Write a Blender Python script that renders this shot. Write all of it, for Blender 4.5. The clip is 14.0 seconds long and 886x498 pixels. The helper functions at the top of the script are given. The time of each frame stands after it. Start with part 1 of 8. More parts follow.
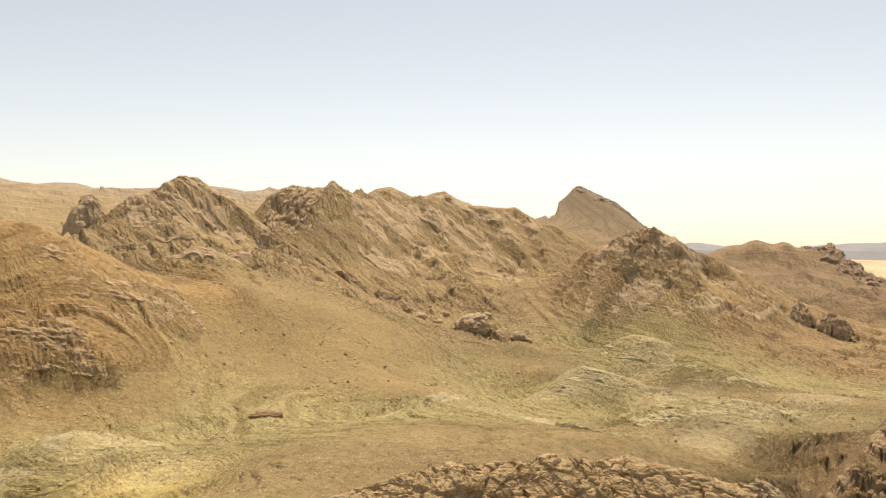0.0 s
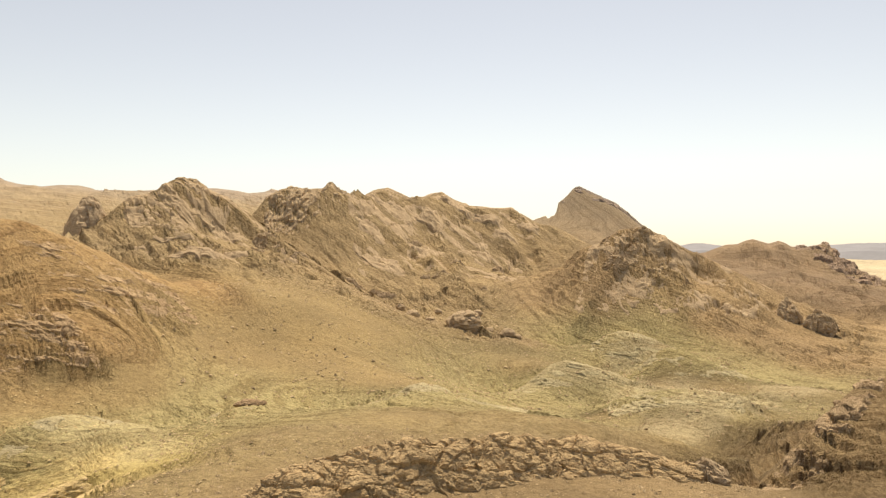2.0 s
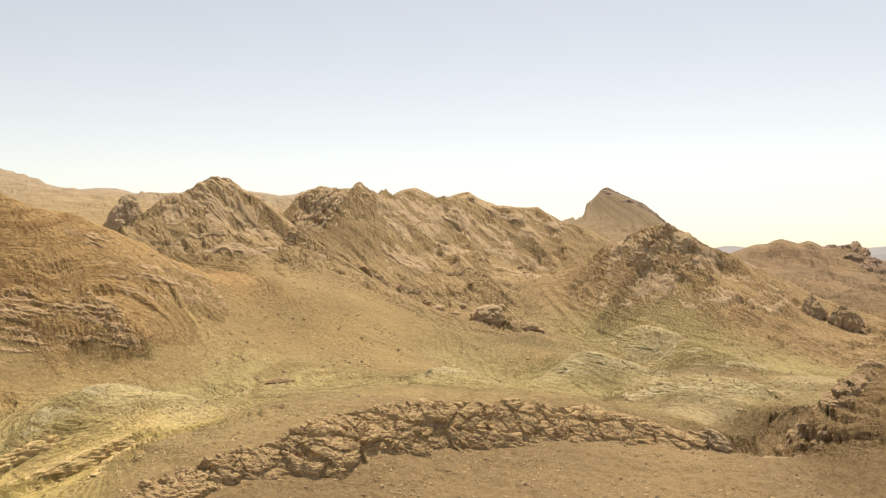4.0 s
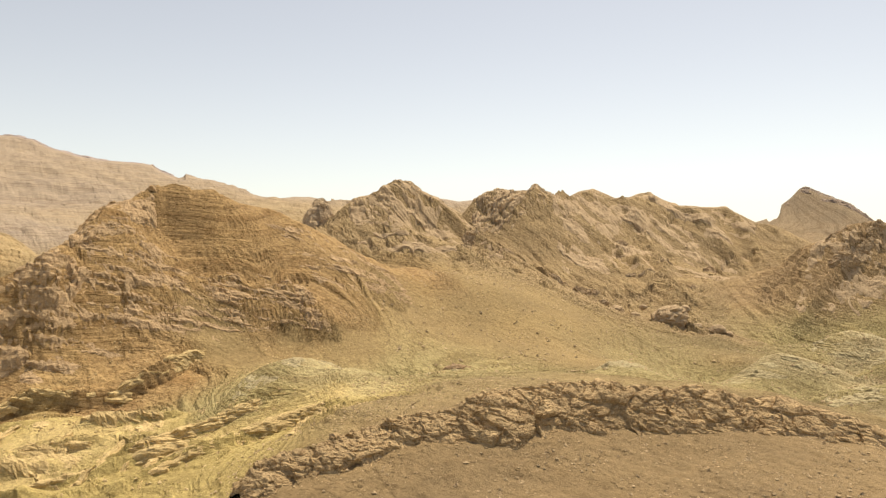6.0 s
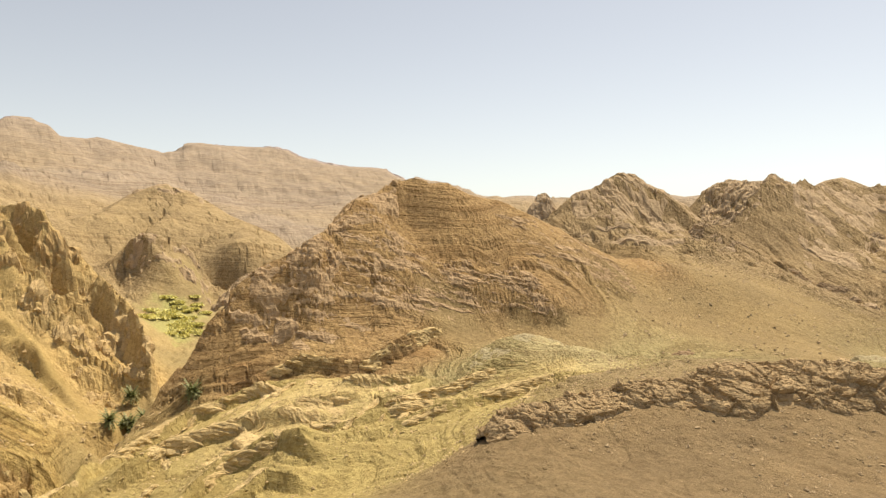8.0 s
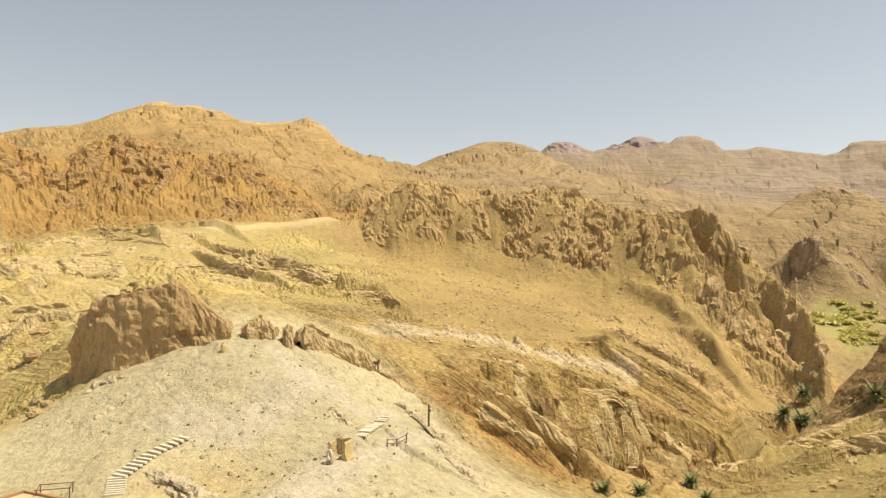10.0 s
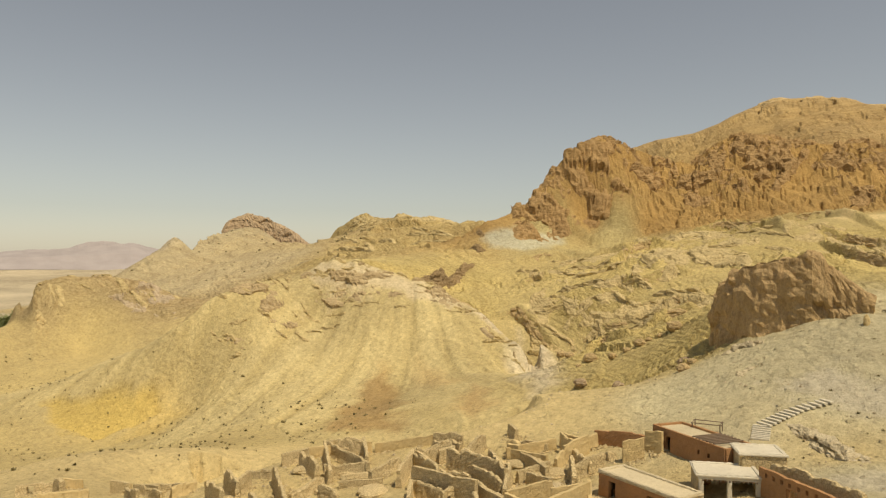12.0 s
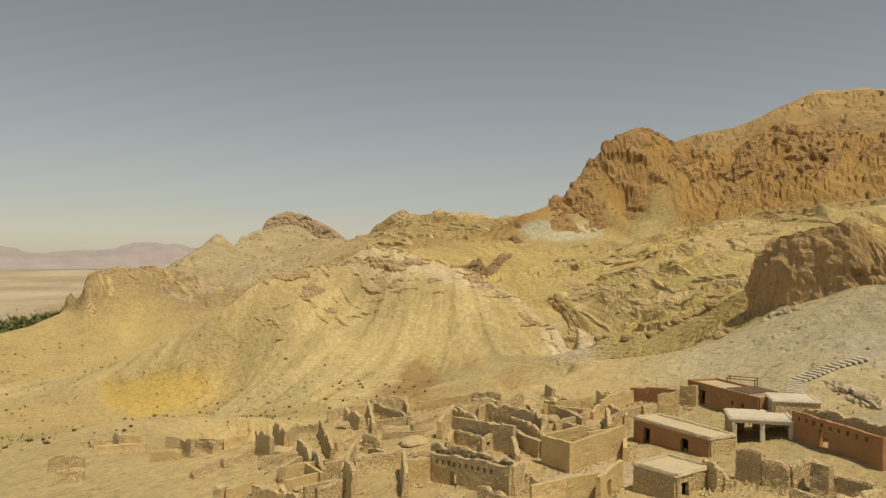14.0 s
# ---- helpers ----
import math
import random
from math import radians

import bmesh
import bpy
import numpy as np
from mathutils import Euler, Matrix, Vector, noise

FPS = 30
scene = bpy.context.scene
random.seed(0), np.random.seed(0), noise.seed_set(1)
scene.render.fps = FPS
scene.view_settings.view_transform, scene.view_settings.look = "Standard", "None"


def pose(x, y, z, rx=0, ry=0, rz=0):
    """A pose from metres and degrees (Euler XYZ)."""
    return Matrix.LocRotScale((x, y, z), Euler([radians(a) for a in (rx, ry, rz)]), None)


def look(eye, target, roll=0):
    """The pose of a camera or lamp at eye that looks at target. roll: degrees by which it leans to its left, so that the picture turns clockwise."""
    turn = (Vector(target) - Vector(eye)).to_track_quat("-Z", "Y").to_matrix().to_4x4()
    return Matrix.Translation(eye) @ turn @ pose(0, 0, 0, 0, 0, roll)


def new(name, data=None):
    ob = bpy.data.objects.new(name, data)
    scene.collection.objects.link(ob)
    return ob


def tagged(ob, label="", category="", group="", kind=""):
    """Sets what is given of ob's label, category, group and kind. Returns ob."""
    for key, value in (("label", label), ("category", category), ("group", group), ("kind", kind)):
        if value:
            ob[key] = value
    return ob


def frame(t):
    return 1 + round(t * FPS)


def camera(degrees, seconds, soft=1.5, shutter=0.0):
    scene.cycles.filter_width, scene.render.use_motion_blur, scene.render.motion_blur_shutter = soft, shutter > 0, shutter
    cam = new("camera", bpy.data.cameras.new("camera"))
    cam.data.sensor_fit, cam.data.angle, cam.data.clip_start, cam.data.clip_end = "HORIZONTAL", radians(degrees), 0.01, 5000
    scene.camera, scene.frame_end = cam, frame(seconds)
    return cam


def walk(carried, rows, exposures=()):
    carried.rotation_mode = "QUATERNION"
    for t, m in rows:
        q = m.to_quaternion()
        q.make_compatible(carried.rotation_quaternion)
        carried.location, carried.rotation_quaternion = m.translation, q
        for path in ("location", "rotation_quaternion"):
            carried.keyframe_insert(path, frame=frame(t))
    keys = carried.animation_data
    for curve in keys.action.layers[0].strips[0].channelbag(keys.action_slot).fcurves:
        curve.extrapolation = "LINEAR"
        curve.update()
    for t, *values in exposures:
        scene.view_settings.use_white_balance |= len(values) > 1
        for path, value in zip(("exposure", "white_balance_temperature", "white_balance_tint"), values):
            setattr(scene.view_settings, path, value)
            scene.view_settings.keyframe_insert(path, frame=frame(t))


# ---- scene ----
# ---- camera ----
cam = camera(62.6, 14.0, 1.3)
PATH = [
    (0, 0.0, 0.0, 55.0, 89.59, -0.31, 0.00),
    (0.5, 3.2, -0.7, 54.8, 89.63, -0.17, 0.11),
    (1, 5.5, -3.0, 54.4, 89.69, -0.12, 0.17),
    (1.5, 7.1, -6.2, 54.0, 89.74, -0.15, 0.23),
    (2, 8.8, -10.1, 53.3, 89.71, -0.13, 0.37),
    (2.2, 9.5, -12.0, 53.0, 89.70, -0.12, 0.47),
    (4.3, 12.0, -21.1, 47.1, 90.09, -0.16, 3.94),
    (4.5, 12.0, -21.1, 46.6, 90.16, -0.18, 5.81),
    (5, 12.1, -21.0, 45.2, 90.28, -0.24, 9.79),
    (5.5, 12.2, -21.2, 43.8, 90.42, -0.28, 13.26),
    (6, 12.5, -22.0, 42.3, 90.48, -0.27, 16.50),
    (6.5, 12.8, -23.5, 41.0, 90.47, -0.27, 19.61),
    (7, 13.4, -25.8, 39.8, 90.42, -0.24, 22.71),
    (7.2, 13.7, -26.8, 39.3, 90.39, -0.24, 23.95),
    (9.3, 14.9, -37.2, 34.5, 90.68, -0.51, 62.79),
    (9.5, 15.2, -37.6, 33.9, 90.77, -0.52, 68.34),
    (10, 16.1, -38.2, 32.3, 90.78, -0.46, 82.25),
    (10.5, 16.9, -38.6, 30.9, 90.76, -0.34, 96.12),
    (11, 18.5, -39.0, 29.6, 90.77, -0.25, 109.02),
    (11.5, 20.6, -39.2, 28.1, 90.76, -0.27, 119.59),
    (12, 22.4, -39.4, 26.8, 90.76, -0.27, 128.15),
    (12.5, 23.4, -39.4, 25.4, 90.85, -0.28, 136.18),
    (13, 24.1, -39.0, 23.8, 90.89, -0.30, 136.48),
    (13.5, 24.8, -38.3, 22.4, 90.86, -0.28, 136.27),
    (14, 25.3, -37.4, 21.2, 90.82, -0.21, 131.06),
]
walk(cam, [(t, pose(*p)) for t, *p in PATH], [(0, 0.52, 7700, 11), (7, 0.54, 7700, 11), (9.5, 0.55, 7400, 10), (10.2, 0.27, 7450, 10), (11, 0.09, 7500, 9), (12.5, -0.35, 7700, 9), (14, -0.43, 7700, 10)])

# ---- light ----
SUN_AZ, SUN_EL = -10.0, 64.0   # degrees to the left of +y, degrees up
world = bpy.data.worlds.new("world")
scene.world = world
world.use_nodes = True
wn = world.node_tree
sky = wn.nodes.new("ShaderNodeTexSky")
sky.sky_type, sky.sun_disc = "NISHITA", False
sky.sun_elevation, sky.sun_rotation = radians(SUN_EL), radians(-SUN_AZ)
sky.altitude, sky.air_density, sky.dust_density, sky.ozone_density = 300, 1.0, 0.5, 1.0
wn.nodes["Background"].inputs["Strength"].default_value = 0.102
haze = wn.nodes.new("ShaderNodeHueSaturation")   # dusty air: little colour
haze.inputs["Saturation"].default_value = 0.57
wn.links.new(sky.outputs[0], haze.inputs["Color"])
wn.links.new(haze.outputs[0], wn.nodes["Background"].inputs["Color"])
sun = new("sun", bpy.data.lights.new("sun", "SUN"))
sun.data.energy, sun.data.angle, sun.data.color = 4.3, radians(0.5), (1.0, 0.92, 0.78)
sa, se = radians(SUN_AZ), radians(SUN_EL)
sun.matrix_world = look((-400 * math.sin(sa) * math.cos(se), 400 * math.cos(sa) * math.cos(se), 400 * math.sin(se)), (0, 0, 0))


# ---- materials ----
class Nodes:
    """A small helper to write node materials."""

    def __init__(self, name):
        self.mat = bpy.data.materials.new(name)
        self.mat.use_nodes = True
        self.t = self.mat.node_tree
        self.bsdf = self.t.nodes["Principled BSDF"]

    def add(self, kind, **values):
        n = self.t.nodes.new("ShaderNode" + kind)
        for key, value in values.items():
            if isinstance(value, bpy.types.NodeSocket):
                self.t.links.new(value, n.inputs[key.replace("_", " ")])
            else:
                n.inputs[key.replace("_", " ")].default_value = value
        return n

    def link(self, a, b):
        self.t.links.new(a, b)

    def math(self, op, a, b=0.0, clamp=False):
        n = self.t.nodes.new("ShaderNodeMath")
        n.operation, n.use_clamp = op, clamp
        for i, v in enumerate((a, b)):
            if isinstance(v, bpy.types.NodeSocket):
                self.link(v, n.inputs[i])
            else:
                n.inputs[i].default_value = v
        return n.outputs[0]

    def mix(self, fac, a, b, blend="MIX"):
        n = self.t.nodes.new("ShaderNodeMix")
        n.data_type, n.blend_type = "RGBA", blend
        for i, v in ((0, fac), (6, a), (7, b)):
            if isinstance(v, bpy.types.NodeSocket):
                self.link(v, n.inputs[i])
            else:
                n.inputs[i].default_value = v if i == 0 else (*v, 1.0)
        return n.outputs[2]

    def ramp(self, fac, lo, hi):
        n = self.t.nodes.new("ShaderNodeMapRange")
        n.inputs["From Min"].default_value, n.inputs["From Max"].default_value = lo, hi
        self.link(fac, n.inputs["Value"])
        return n.outputs[0]

    def noise(self, scale, detail=4.0, rough=0.55, vec=None):
        n = self.add("TexNoise", Scale=scale, Detail=detail, Roughness=rough)
        self.link(vec if vec else self.pos(), n.inputs["Vector"])
        return n.outputs[0]

    def pos(self):
        return self.t.nodes.new("ShaderNodeNewGeometry").outputs["Position"]


def terrain_material(name="desert_ground"):
    m = Nodes(name)
    soil = m.t.nodes.new("ShaderNodeVertexColor")
    soil.layer_name = "soil"
    hard = soil.outputs["Alpha"]   # how far the beds show
    layer = m.t.nodes.new("ShaderNodeAttribute")
    layer.attribute_name = "bed"
    broad = m.noise(0.03, 5, 0.6)
    mid = m.noise(0.3, 7, 0.68)
    grit = m.noise(1.8, 4, 0.7)
    # thin beds, as wide along the strata as they are thin across them
    comb = m.t.nodes.new("ShaderNodeCombineXYZ")
    m.link(m.math("MULTIPLY", layer.outputs["Fac"], 0.42), comb.inputs[2])
    m.link(m.math("MULTIPLY", broad, 2.5), comb.inputs[0])
    beds = m.noise(1.0, 6, 0.72, comb.outputs[0])
    # scattered stones
    stones = []
    for scale, size in ((0.45, 0.20), (1.3, 0.24)):
        v = m.t.nodes.new("ShaderNodeTexVoronoi")
        v.inputs["Scale"].default_value = scale
        m.link(m.pos(), v.inputs["Vector"])
        pick = m.ramp(v.outputs["Color"], 0.5, 0.62)
        stones.append(m.math("MULTIPLY", m.math("SUBTRACT", 1.0, m.ramp(v.outputs["Distance"], size * 0.7, size)), pick, True))
    col = m.mix(m.ramp(broad, 0.3, 0.7), m.mix(1.0, soil.outputs[0], (0.84, 0.82, 0.82), "MULTIPLY"), m.mix(1.0, soil.outputs[0], (1.14, 1.11, 1.06), "MULTIPLY"))
    col = m.mix(m.math("MULTIPLY", m.ramp(mid, 0.5, 0.68), m.math("ADD", 0.28, m.math("MULTIPLY", hard, 0.5))), col, m.mix(1.0, col, (0.68, 0.63, 0.58), "MULTIPLY"))
    col = m.mix(m.math("MULTIPLY", m.ramp(beds, 0.5, 0.58), m.math("MULTIPLY", hard, 0.75)), col, m.mix(1.0, col, (0.66, 0.60, 0.55), "MULTIPLY"))
    col = m.mix(m.math("MULTIPLY", m.ramp(grit, 0.54, 0.66), 0.55), col, m.mix(1.0, col, (0.6, 0.56, 0.52), "MULTIPLY"))
    gravel = m.noise(0.7, 9, 0.8)
    stony = m.mix(m.ramp(gravel, 0.40, 0.60), m.mix(1.0, col, (0.70, 0.68, 0.66), "MULTIPLY"), m.mix(1.0, col, (1.26, 1.26, 1.25), "MULTIPLY"))
    col = m.mix(m.math("ADD", 0.42, m.math("MULTIPLY", hard, 0.58), True), col, stony)
    few = m.math("ADD", 0.26, m.math("MULTIPLY", hard, 0.6), True)
    for s in stones:
        col = m.mix(m.math("MULTIPLY", s, few), col, m.mix(1.0, col, (0.55, 0.5, 0.46), "MULTIPLY"))
    m.link(col, m.bsdf.inputs["Base Color"])
    m.bsdf.inputs["Roughness"].default_value = 0.95
    m.bsdf.inputs["Specular IOR Level"].default_value = 0.15
    h = m.math("ADD", m.math("MULTIPLY", mid, 0.9), m.math("ADD", m.math("MULTIPLY", gravel, 0.35), m.math("MULTIPLY", m.math("MULTIPLY", beds, hard), 1.7)))
    h = m.math("ADD", h, m.math("ADD", m.math("MULTIPLY", stones[0], 0.3), m.math("MULTIPLY", stones[1], 0.12)))
    bump = m.add("Bump", Strength=1.0, Distance=1.2)
    m.link(h, bump.inputs["Height"])
    m.link(bump.outputs[0], m.bsdf.inputs["Normal"])
    return m.mat


GROUND = terrain_material()


# ---- noise in arrays ----
def lattice(ix, iy, seed):
    h = (ix * 374761393 + iy * 668265263 + seed * 974634777) & 0xFFFFFFFF
    h = ((h ^ (h >> 13)) * 1274126177) & 0xFFFFFFFF
    return (h ^ (h >> 16)) & 0xFFFFFFFF


def grain(x, y, seed=0):
    """Gradient noise in about -0.7 to 0.7, for arrays."""
    ix, iy = np.floor(x).astype(np.int64), np.floor(y).astype(np.int64)
    fx, fy = x - ix, y - iy
    u, v = fx * fx * fx * (fx * (fx * 6 - 15) + 10), fy * fy * fy * (fy * (fy * 6 - 15) + 10)

    def corner(dx, dy):
        a = lattice(ix + dx, iy + dy, seed) * (2 * np.pi / 4294967296.0)
        return np.cos(a) * (fx - dx) + np.sin(a) * (fy - dy)

    lo = corner(0, 0) * (1 - u) + corner(1, 0) * u
    hi = corner(0, 1) * (1 - u) + corner(1, 1) * u
    return lo * (1 - v) + hi * v


def fbm(x, y, size, octaves, seed=0, gain=0.5, ridged=False):
    total, amp = np.zeros_like(x), 1.0
    for k in range(octaves):
        n = grain(x / size, y / size, seed + 17 * k)
        total += amp * ((0.35 - np.abs(n)) * 1.6 if ridged else n)
        size, amp = size / 2.03, amp * gain
    return total


# ---- the lie of the land ----
# region: (rough, crag, bedding in metres, soil colour)
REGION = {
    "near": (0.6, 0.3, 0.4, (0.256, 0.188, 0.124)),
    "valley": (0.9, 0.5, 1.2, (0.285, 0.221, 0.138)),
    "yellow": (0.7, 0.3, 0.8, (0.431, 0.348, 0.175)),
    "green": (0.9, 0.5, 1.8, (0.345, 0.298, 0.180)),
    "sand": (0.6, 0.25, 0.5, (0.297, 0.223, 0.134)),
    "gorgehill": (1, 0.4, 2.6, (0.370, 0.255, 0.150)),
    "domerange": (3, 2.4, 4, (0.336, 0.255, 0.172)),
    "knoll": (2.6, 2.4, 1.8, (0.344, 0.250, 0.167)),
    "eastridge": (0.9, 1.4, 2.4, (0.260, 0.190, 0.125)),
    "tooth": (3.0, 1.0, 3.0, (0.270, 0.215, 0.175)),
    "eastrange": (5.0, 4.0, 2.0, (0.273, 0.201, 0.154)),
    # mesa: soil made paler and pinker to paint in the distance haze
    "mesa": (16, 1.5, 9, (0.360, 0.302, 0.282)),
    "tawny": (9, 4, 2, (0.390, 0.305, 0.215)),
    "headhill": (6, 4, 1.5, (0.370, 0.285, 0.190)),
    "gorge": (0.6, 0.2, 0.2, (0.35, 0.28, 0.165)),
    "rockband": (1.5, 1.8, 1.2, (0.500, 0.375, 0.210)),
    "bowl": (0.8, 0.3, 0.2, (0.391, 0.293, 0.147)),
    "road": (0.4, 0.1, 0.1, (0.459, 0.374, 0.212)),
    # slabs: ochre soil, darkened in place of the shade under their scarps
    "slabs": (0.7, 0.4, 2.2, (0.464, 0.351, 0.174)),
    "white": (0.8, 0.4, 0.2, (0.570, 0.515, 0.390)),
    "village": (0.25, 0.0, 0.1, (0.620, 0.500, 0.300)),
    "pale": (0.8, 0.1, 0.35, (0.580, 0.480, 0.285)),
    "flats": (0.8, 0.1, 0.1, (0.53, 0.425, 0.235)),
    "hump": (3.2, 1.2, 1.6, (0.470, 0.370, 0.235)),
    "caphill": (3.0, 2.0, 1.0, (0.50, 0.42, 0.30)),
    "crown": (3.0, 1.0, 3.4, (0.52, 0.41, 0.22)),
    "fold": (1, 1.1, 1.1, (0.570, 0.460, 0.230)),
    "teal": (0.8, 0.3, 1.0, (0.5, 0.42, 0.24)),
    "peak": (2.2, 2.5, 0.5, (0.42, 0.275, 0.125)),
    "summit": (9, 5, 1.5, (0.46, 0.335, 0.19)),
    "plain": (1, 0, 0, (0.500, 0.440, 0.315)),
}
# the dip of the beds: rise of a bed's level for each metre of x and of y
DIP = {
    "yellow": (0.02, -0.12), "green": (0.45, 0.25), "gorgehill": (0.06, -0.08), "domerange": (0.8, 0.3), "knoll": (0.7, 0.2), "eastridge": (0.8, 0.5), "tooth": (0.7, 0.0), "eastrange": (0.3, 0.1), "mesa": (0.02, 0.03),
    "slabs": (0.25, 0.6), "fold": (-0.55, 0.75), "crown": (-0.55, 0.75), "pale": (-0.25, 0.3), "white": (0.1, 0.3), "rockband": (0.3, 0.6), "bowl": (0.25, 0.6),
    "caphill": (-0.1, 0.3), "peak": (-0.4, 0.5), "summit": (-0.1, 0.15), "hump": (-0.1, 0.4),
}
NAMES = list(REGION)
KNOTS = []   # x, y, z, region


def line(name, region, back, pts):
    """A crest, a foot or a slope of the land as a line of places; a crest falls off behind by back metres."""
    k = NAMES.index(region)
    for i, p in enumerate(pts):
        KNOTS.append((*p, k))
        if back:
            d = math.hypot(p[0] - 12, p[1] + 18)
            far = 1 + 1.6 * back / d
            KNOTS.append(((p[0] - 12) * far + 12, (p[1] + 18) * far - 18, p[2] - 0.75 * back, k))
            if i + 1 < len(pts):
                q = pts[i + 1]
                if math.dist(p[:2], q[:2]) > 0.02 * d:
                    KNOTS.append(tuple((a + b) / 2 for a, b in zip(p, q)) + (k,))


RIDGES = {}   # crests that the land keeps to: places, front, back, drop


def ridge(name, region, front, back, drop, pts):
    """A crest as a line of places: the land in front rises to it over front metres and falls away behind."""
    RIDGES[name] = (pts, front, back, drop)
    row, last = [], None
    for i, p in enumerate(pts):
        d = math.hypot(p[0] - 12, p[1] + 18)
        if last is None or math.dist(p[:2], last[:2]) > 0.022 * d or i == len(pts) - 1:
            row.append(p)
            last = p
    k = NAMES.index(region)
    for p in row:
        KNOTS.append((*p, k))
        far = 1 + 1.2 * back / math.hypot(p[0] - 12, p[1] + 18)
        KNOTS.append(((p[0] - 12) * far + 12, (p[1] + 18) * far - 18, p[2] - drop * back, k))


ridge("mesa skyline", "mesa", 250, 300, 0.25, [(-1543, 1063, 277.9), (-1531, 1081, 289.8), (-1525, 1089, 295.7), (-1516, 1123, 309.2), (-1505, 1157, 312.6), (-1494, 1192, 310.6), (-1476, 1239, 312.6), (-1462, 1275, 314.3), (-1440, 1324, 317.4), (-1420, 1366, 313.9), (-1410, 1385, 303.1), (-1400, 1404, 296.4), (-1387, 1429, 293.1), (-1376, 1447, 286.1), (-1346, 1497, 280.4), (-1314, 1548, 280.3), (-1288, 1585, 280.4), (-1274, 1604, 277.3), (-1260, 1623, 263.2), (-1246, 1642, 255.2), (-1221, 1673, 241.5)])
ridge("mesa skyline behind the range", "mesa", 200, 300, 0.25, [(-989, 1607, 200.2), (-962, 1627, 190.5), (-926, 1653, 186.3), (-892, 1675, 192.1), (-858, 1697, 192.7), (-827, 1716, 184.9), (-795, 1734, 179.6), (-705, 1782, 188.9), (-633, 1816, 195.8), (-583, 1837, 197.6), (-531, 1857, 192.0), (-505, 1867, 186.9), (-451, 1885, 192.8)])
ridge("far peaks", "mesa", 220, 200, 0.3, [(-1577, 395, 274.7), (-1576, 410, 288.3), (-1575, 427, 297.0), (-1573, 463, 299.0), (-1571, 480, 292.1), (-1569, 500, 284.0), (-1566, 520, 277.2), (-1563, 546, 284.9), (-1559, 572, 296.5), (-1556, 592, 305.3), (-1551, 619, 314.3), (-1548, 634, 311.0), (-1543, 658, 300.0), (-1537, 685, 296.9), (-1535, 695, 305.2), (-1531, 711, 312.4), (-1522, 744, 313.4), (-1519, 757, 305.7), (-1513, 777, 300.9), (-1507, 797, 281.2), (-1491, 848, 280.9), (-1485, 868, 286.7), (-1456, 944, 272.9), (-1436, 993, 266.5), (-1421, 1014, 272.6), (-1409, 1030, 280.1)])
ridge("tawny mountain", "tawny", 160, 120, 0.5, [(-1071, 53, 165.8), (-1073, 73, 174.5), (-1076, 105, 189.2), (-1078, 138, 200.0), (-1079, 163, 209.4), (-1079, 180, 213.1), (-1078, 215, 213.6), (-1077, 234, 209.6), (-1076, 252, 202.8), (-1062, 273, 189.2), (-1035, 301, 172.1), (-1008, 328, 158.6), (-973, 359, 144.1)])
ridge("summit", "summit", 160, 150, 0.4, [(-803, -403, 160.8), (-808, -394, 163.7), (-824, -378, 171.0), (-856, -345, 180.1), (-876, -322, 192.0), (-885, -311, 200.4), (-895, -299, 207.4), (-907, -284, 215.3), (-914, -275, 219.3), (-927, -257, 222.9), (-949, -226, 224.5), (-976, -203, 223.5), (-1005, -179, 219.1), (-1035, -155, 220.4), (-1063, -130, 227.6), (-1077, -117, 232.7), (-1094, -100, 241.2), (-1092, -86, 233.9), (-1086, -76, 224.9), (-1077, -62, 213.2), (-1069, -49, 195.7), (-1039, -7, 177.1)])
ridge("summit's right slope", "summit", 140, 150, 0.4, [(-1093, -104, 244.1), (-1088, -93, 242.6), (-1079, -71, 227.9), (-1075, -60, 216.2), (-1070, -49, 204.5), (-1063, -34, 194.4), (-1056, -19, 185.0), (-1038, 17, 169.3), (-1021, 51, 158.3)])
ridge("tooth", "tooth", 110, 100, 1, [(219, 1536, 92.7), (224, 1535, 104.6), (227, 1535, 113.0), (238, 1533, 120.1), (241, 1532, 142.8), (256, 1530, 154.6), (266, 1529, 165.3), (272, 1527, 173.5), (284, 1525, 175.8), (314, 1520, 161.2), (348, 1513, 146.6), (368, 1508, 129.9), (387, 1503, 113.3), (414, 1496, 92.1), (441, 1489, 71.1)])
ridge("eastern range", "eastrange", 140, 120, 0.5, [(356, 1002, 40.4), (366, 999, 45.1), (377, 997, 49.8), (391, 993, 55.3), (405, 988, 56.1), (414, 986, 60.8), (423, 983, 63.1), (435, 979, 59.2), (442, 977, 56.9), (454, 973, 60.8), (460, 970, 58.5), (468, 967, 53.2), (474, 948, 51.8), (478, 928, 53.3), (481, 916, 56.2), (484, 904, 56.1), (486, 895, 50.5), (487, 887, 42.2), (490, 870, 34.3), (494, 841, 23.2), (497, 805, 14.4)])
ridge("dome range left", "domerange", 45, 60, 0.7, [(-237, 521, 75.2), (-235, 523, 81.5), (-228, 531, 87.5), (-222, 538, 90.9), (-217, 544, 93.0), (-213, 548, 96.4), (-210, 551, 100.5), (-206, 556, 104.0), (-198, 564, 106.6), (-194, 577, 106.5), (-192, 585, 103.4), (-190, 592, 98.9), (-182, 616, 94.0), (-175, 635, 86.2), (-168, 646, 80.7)])
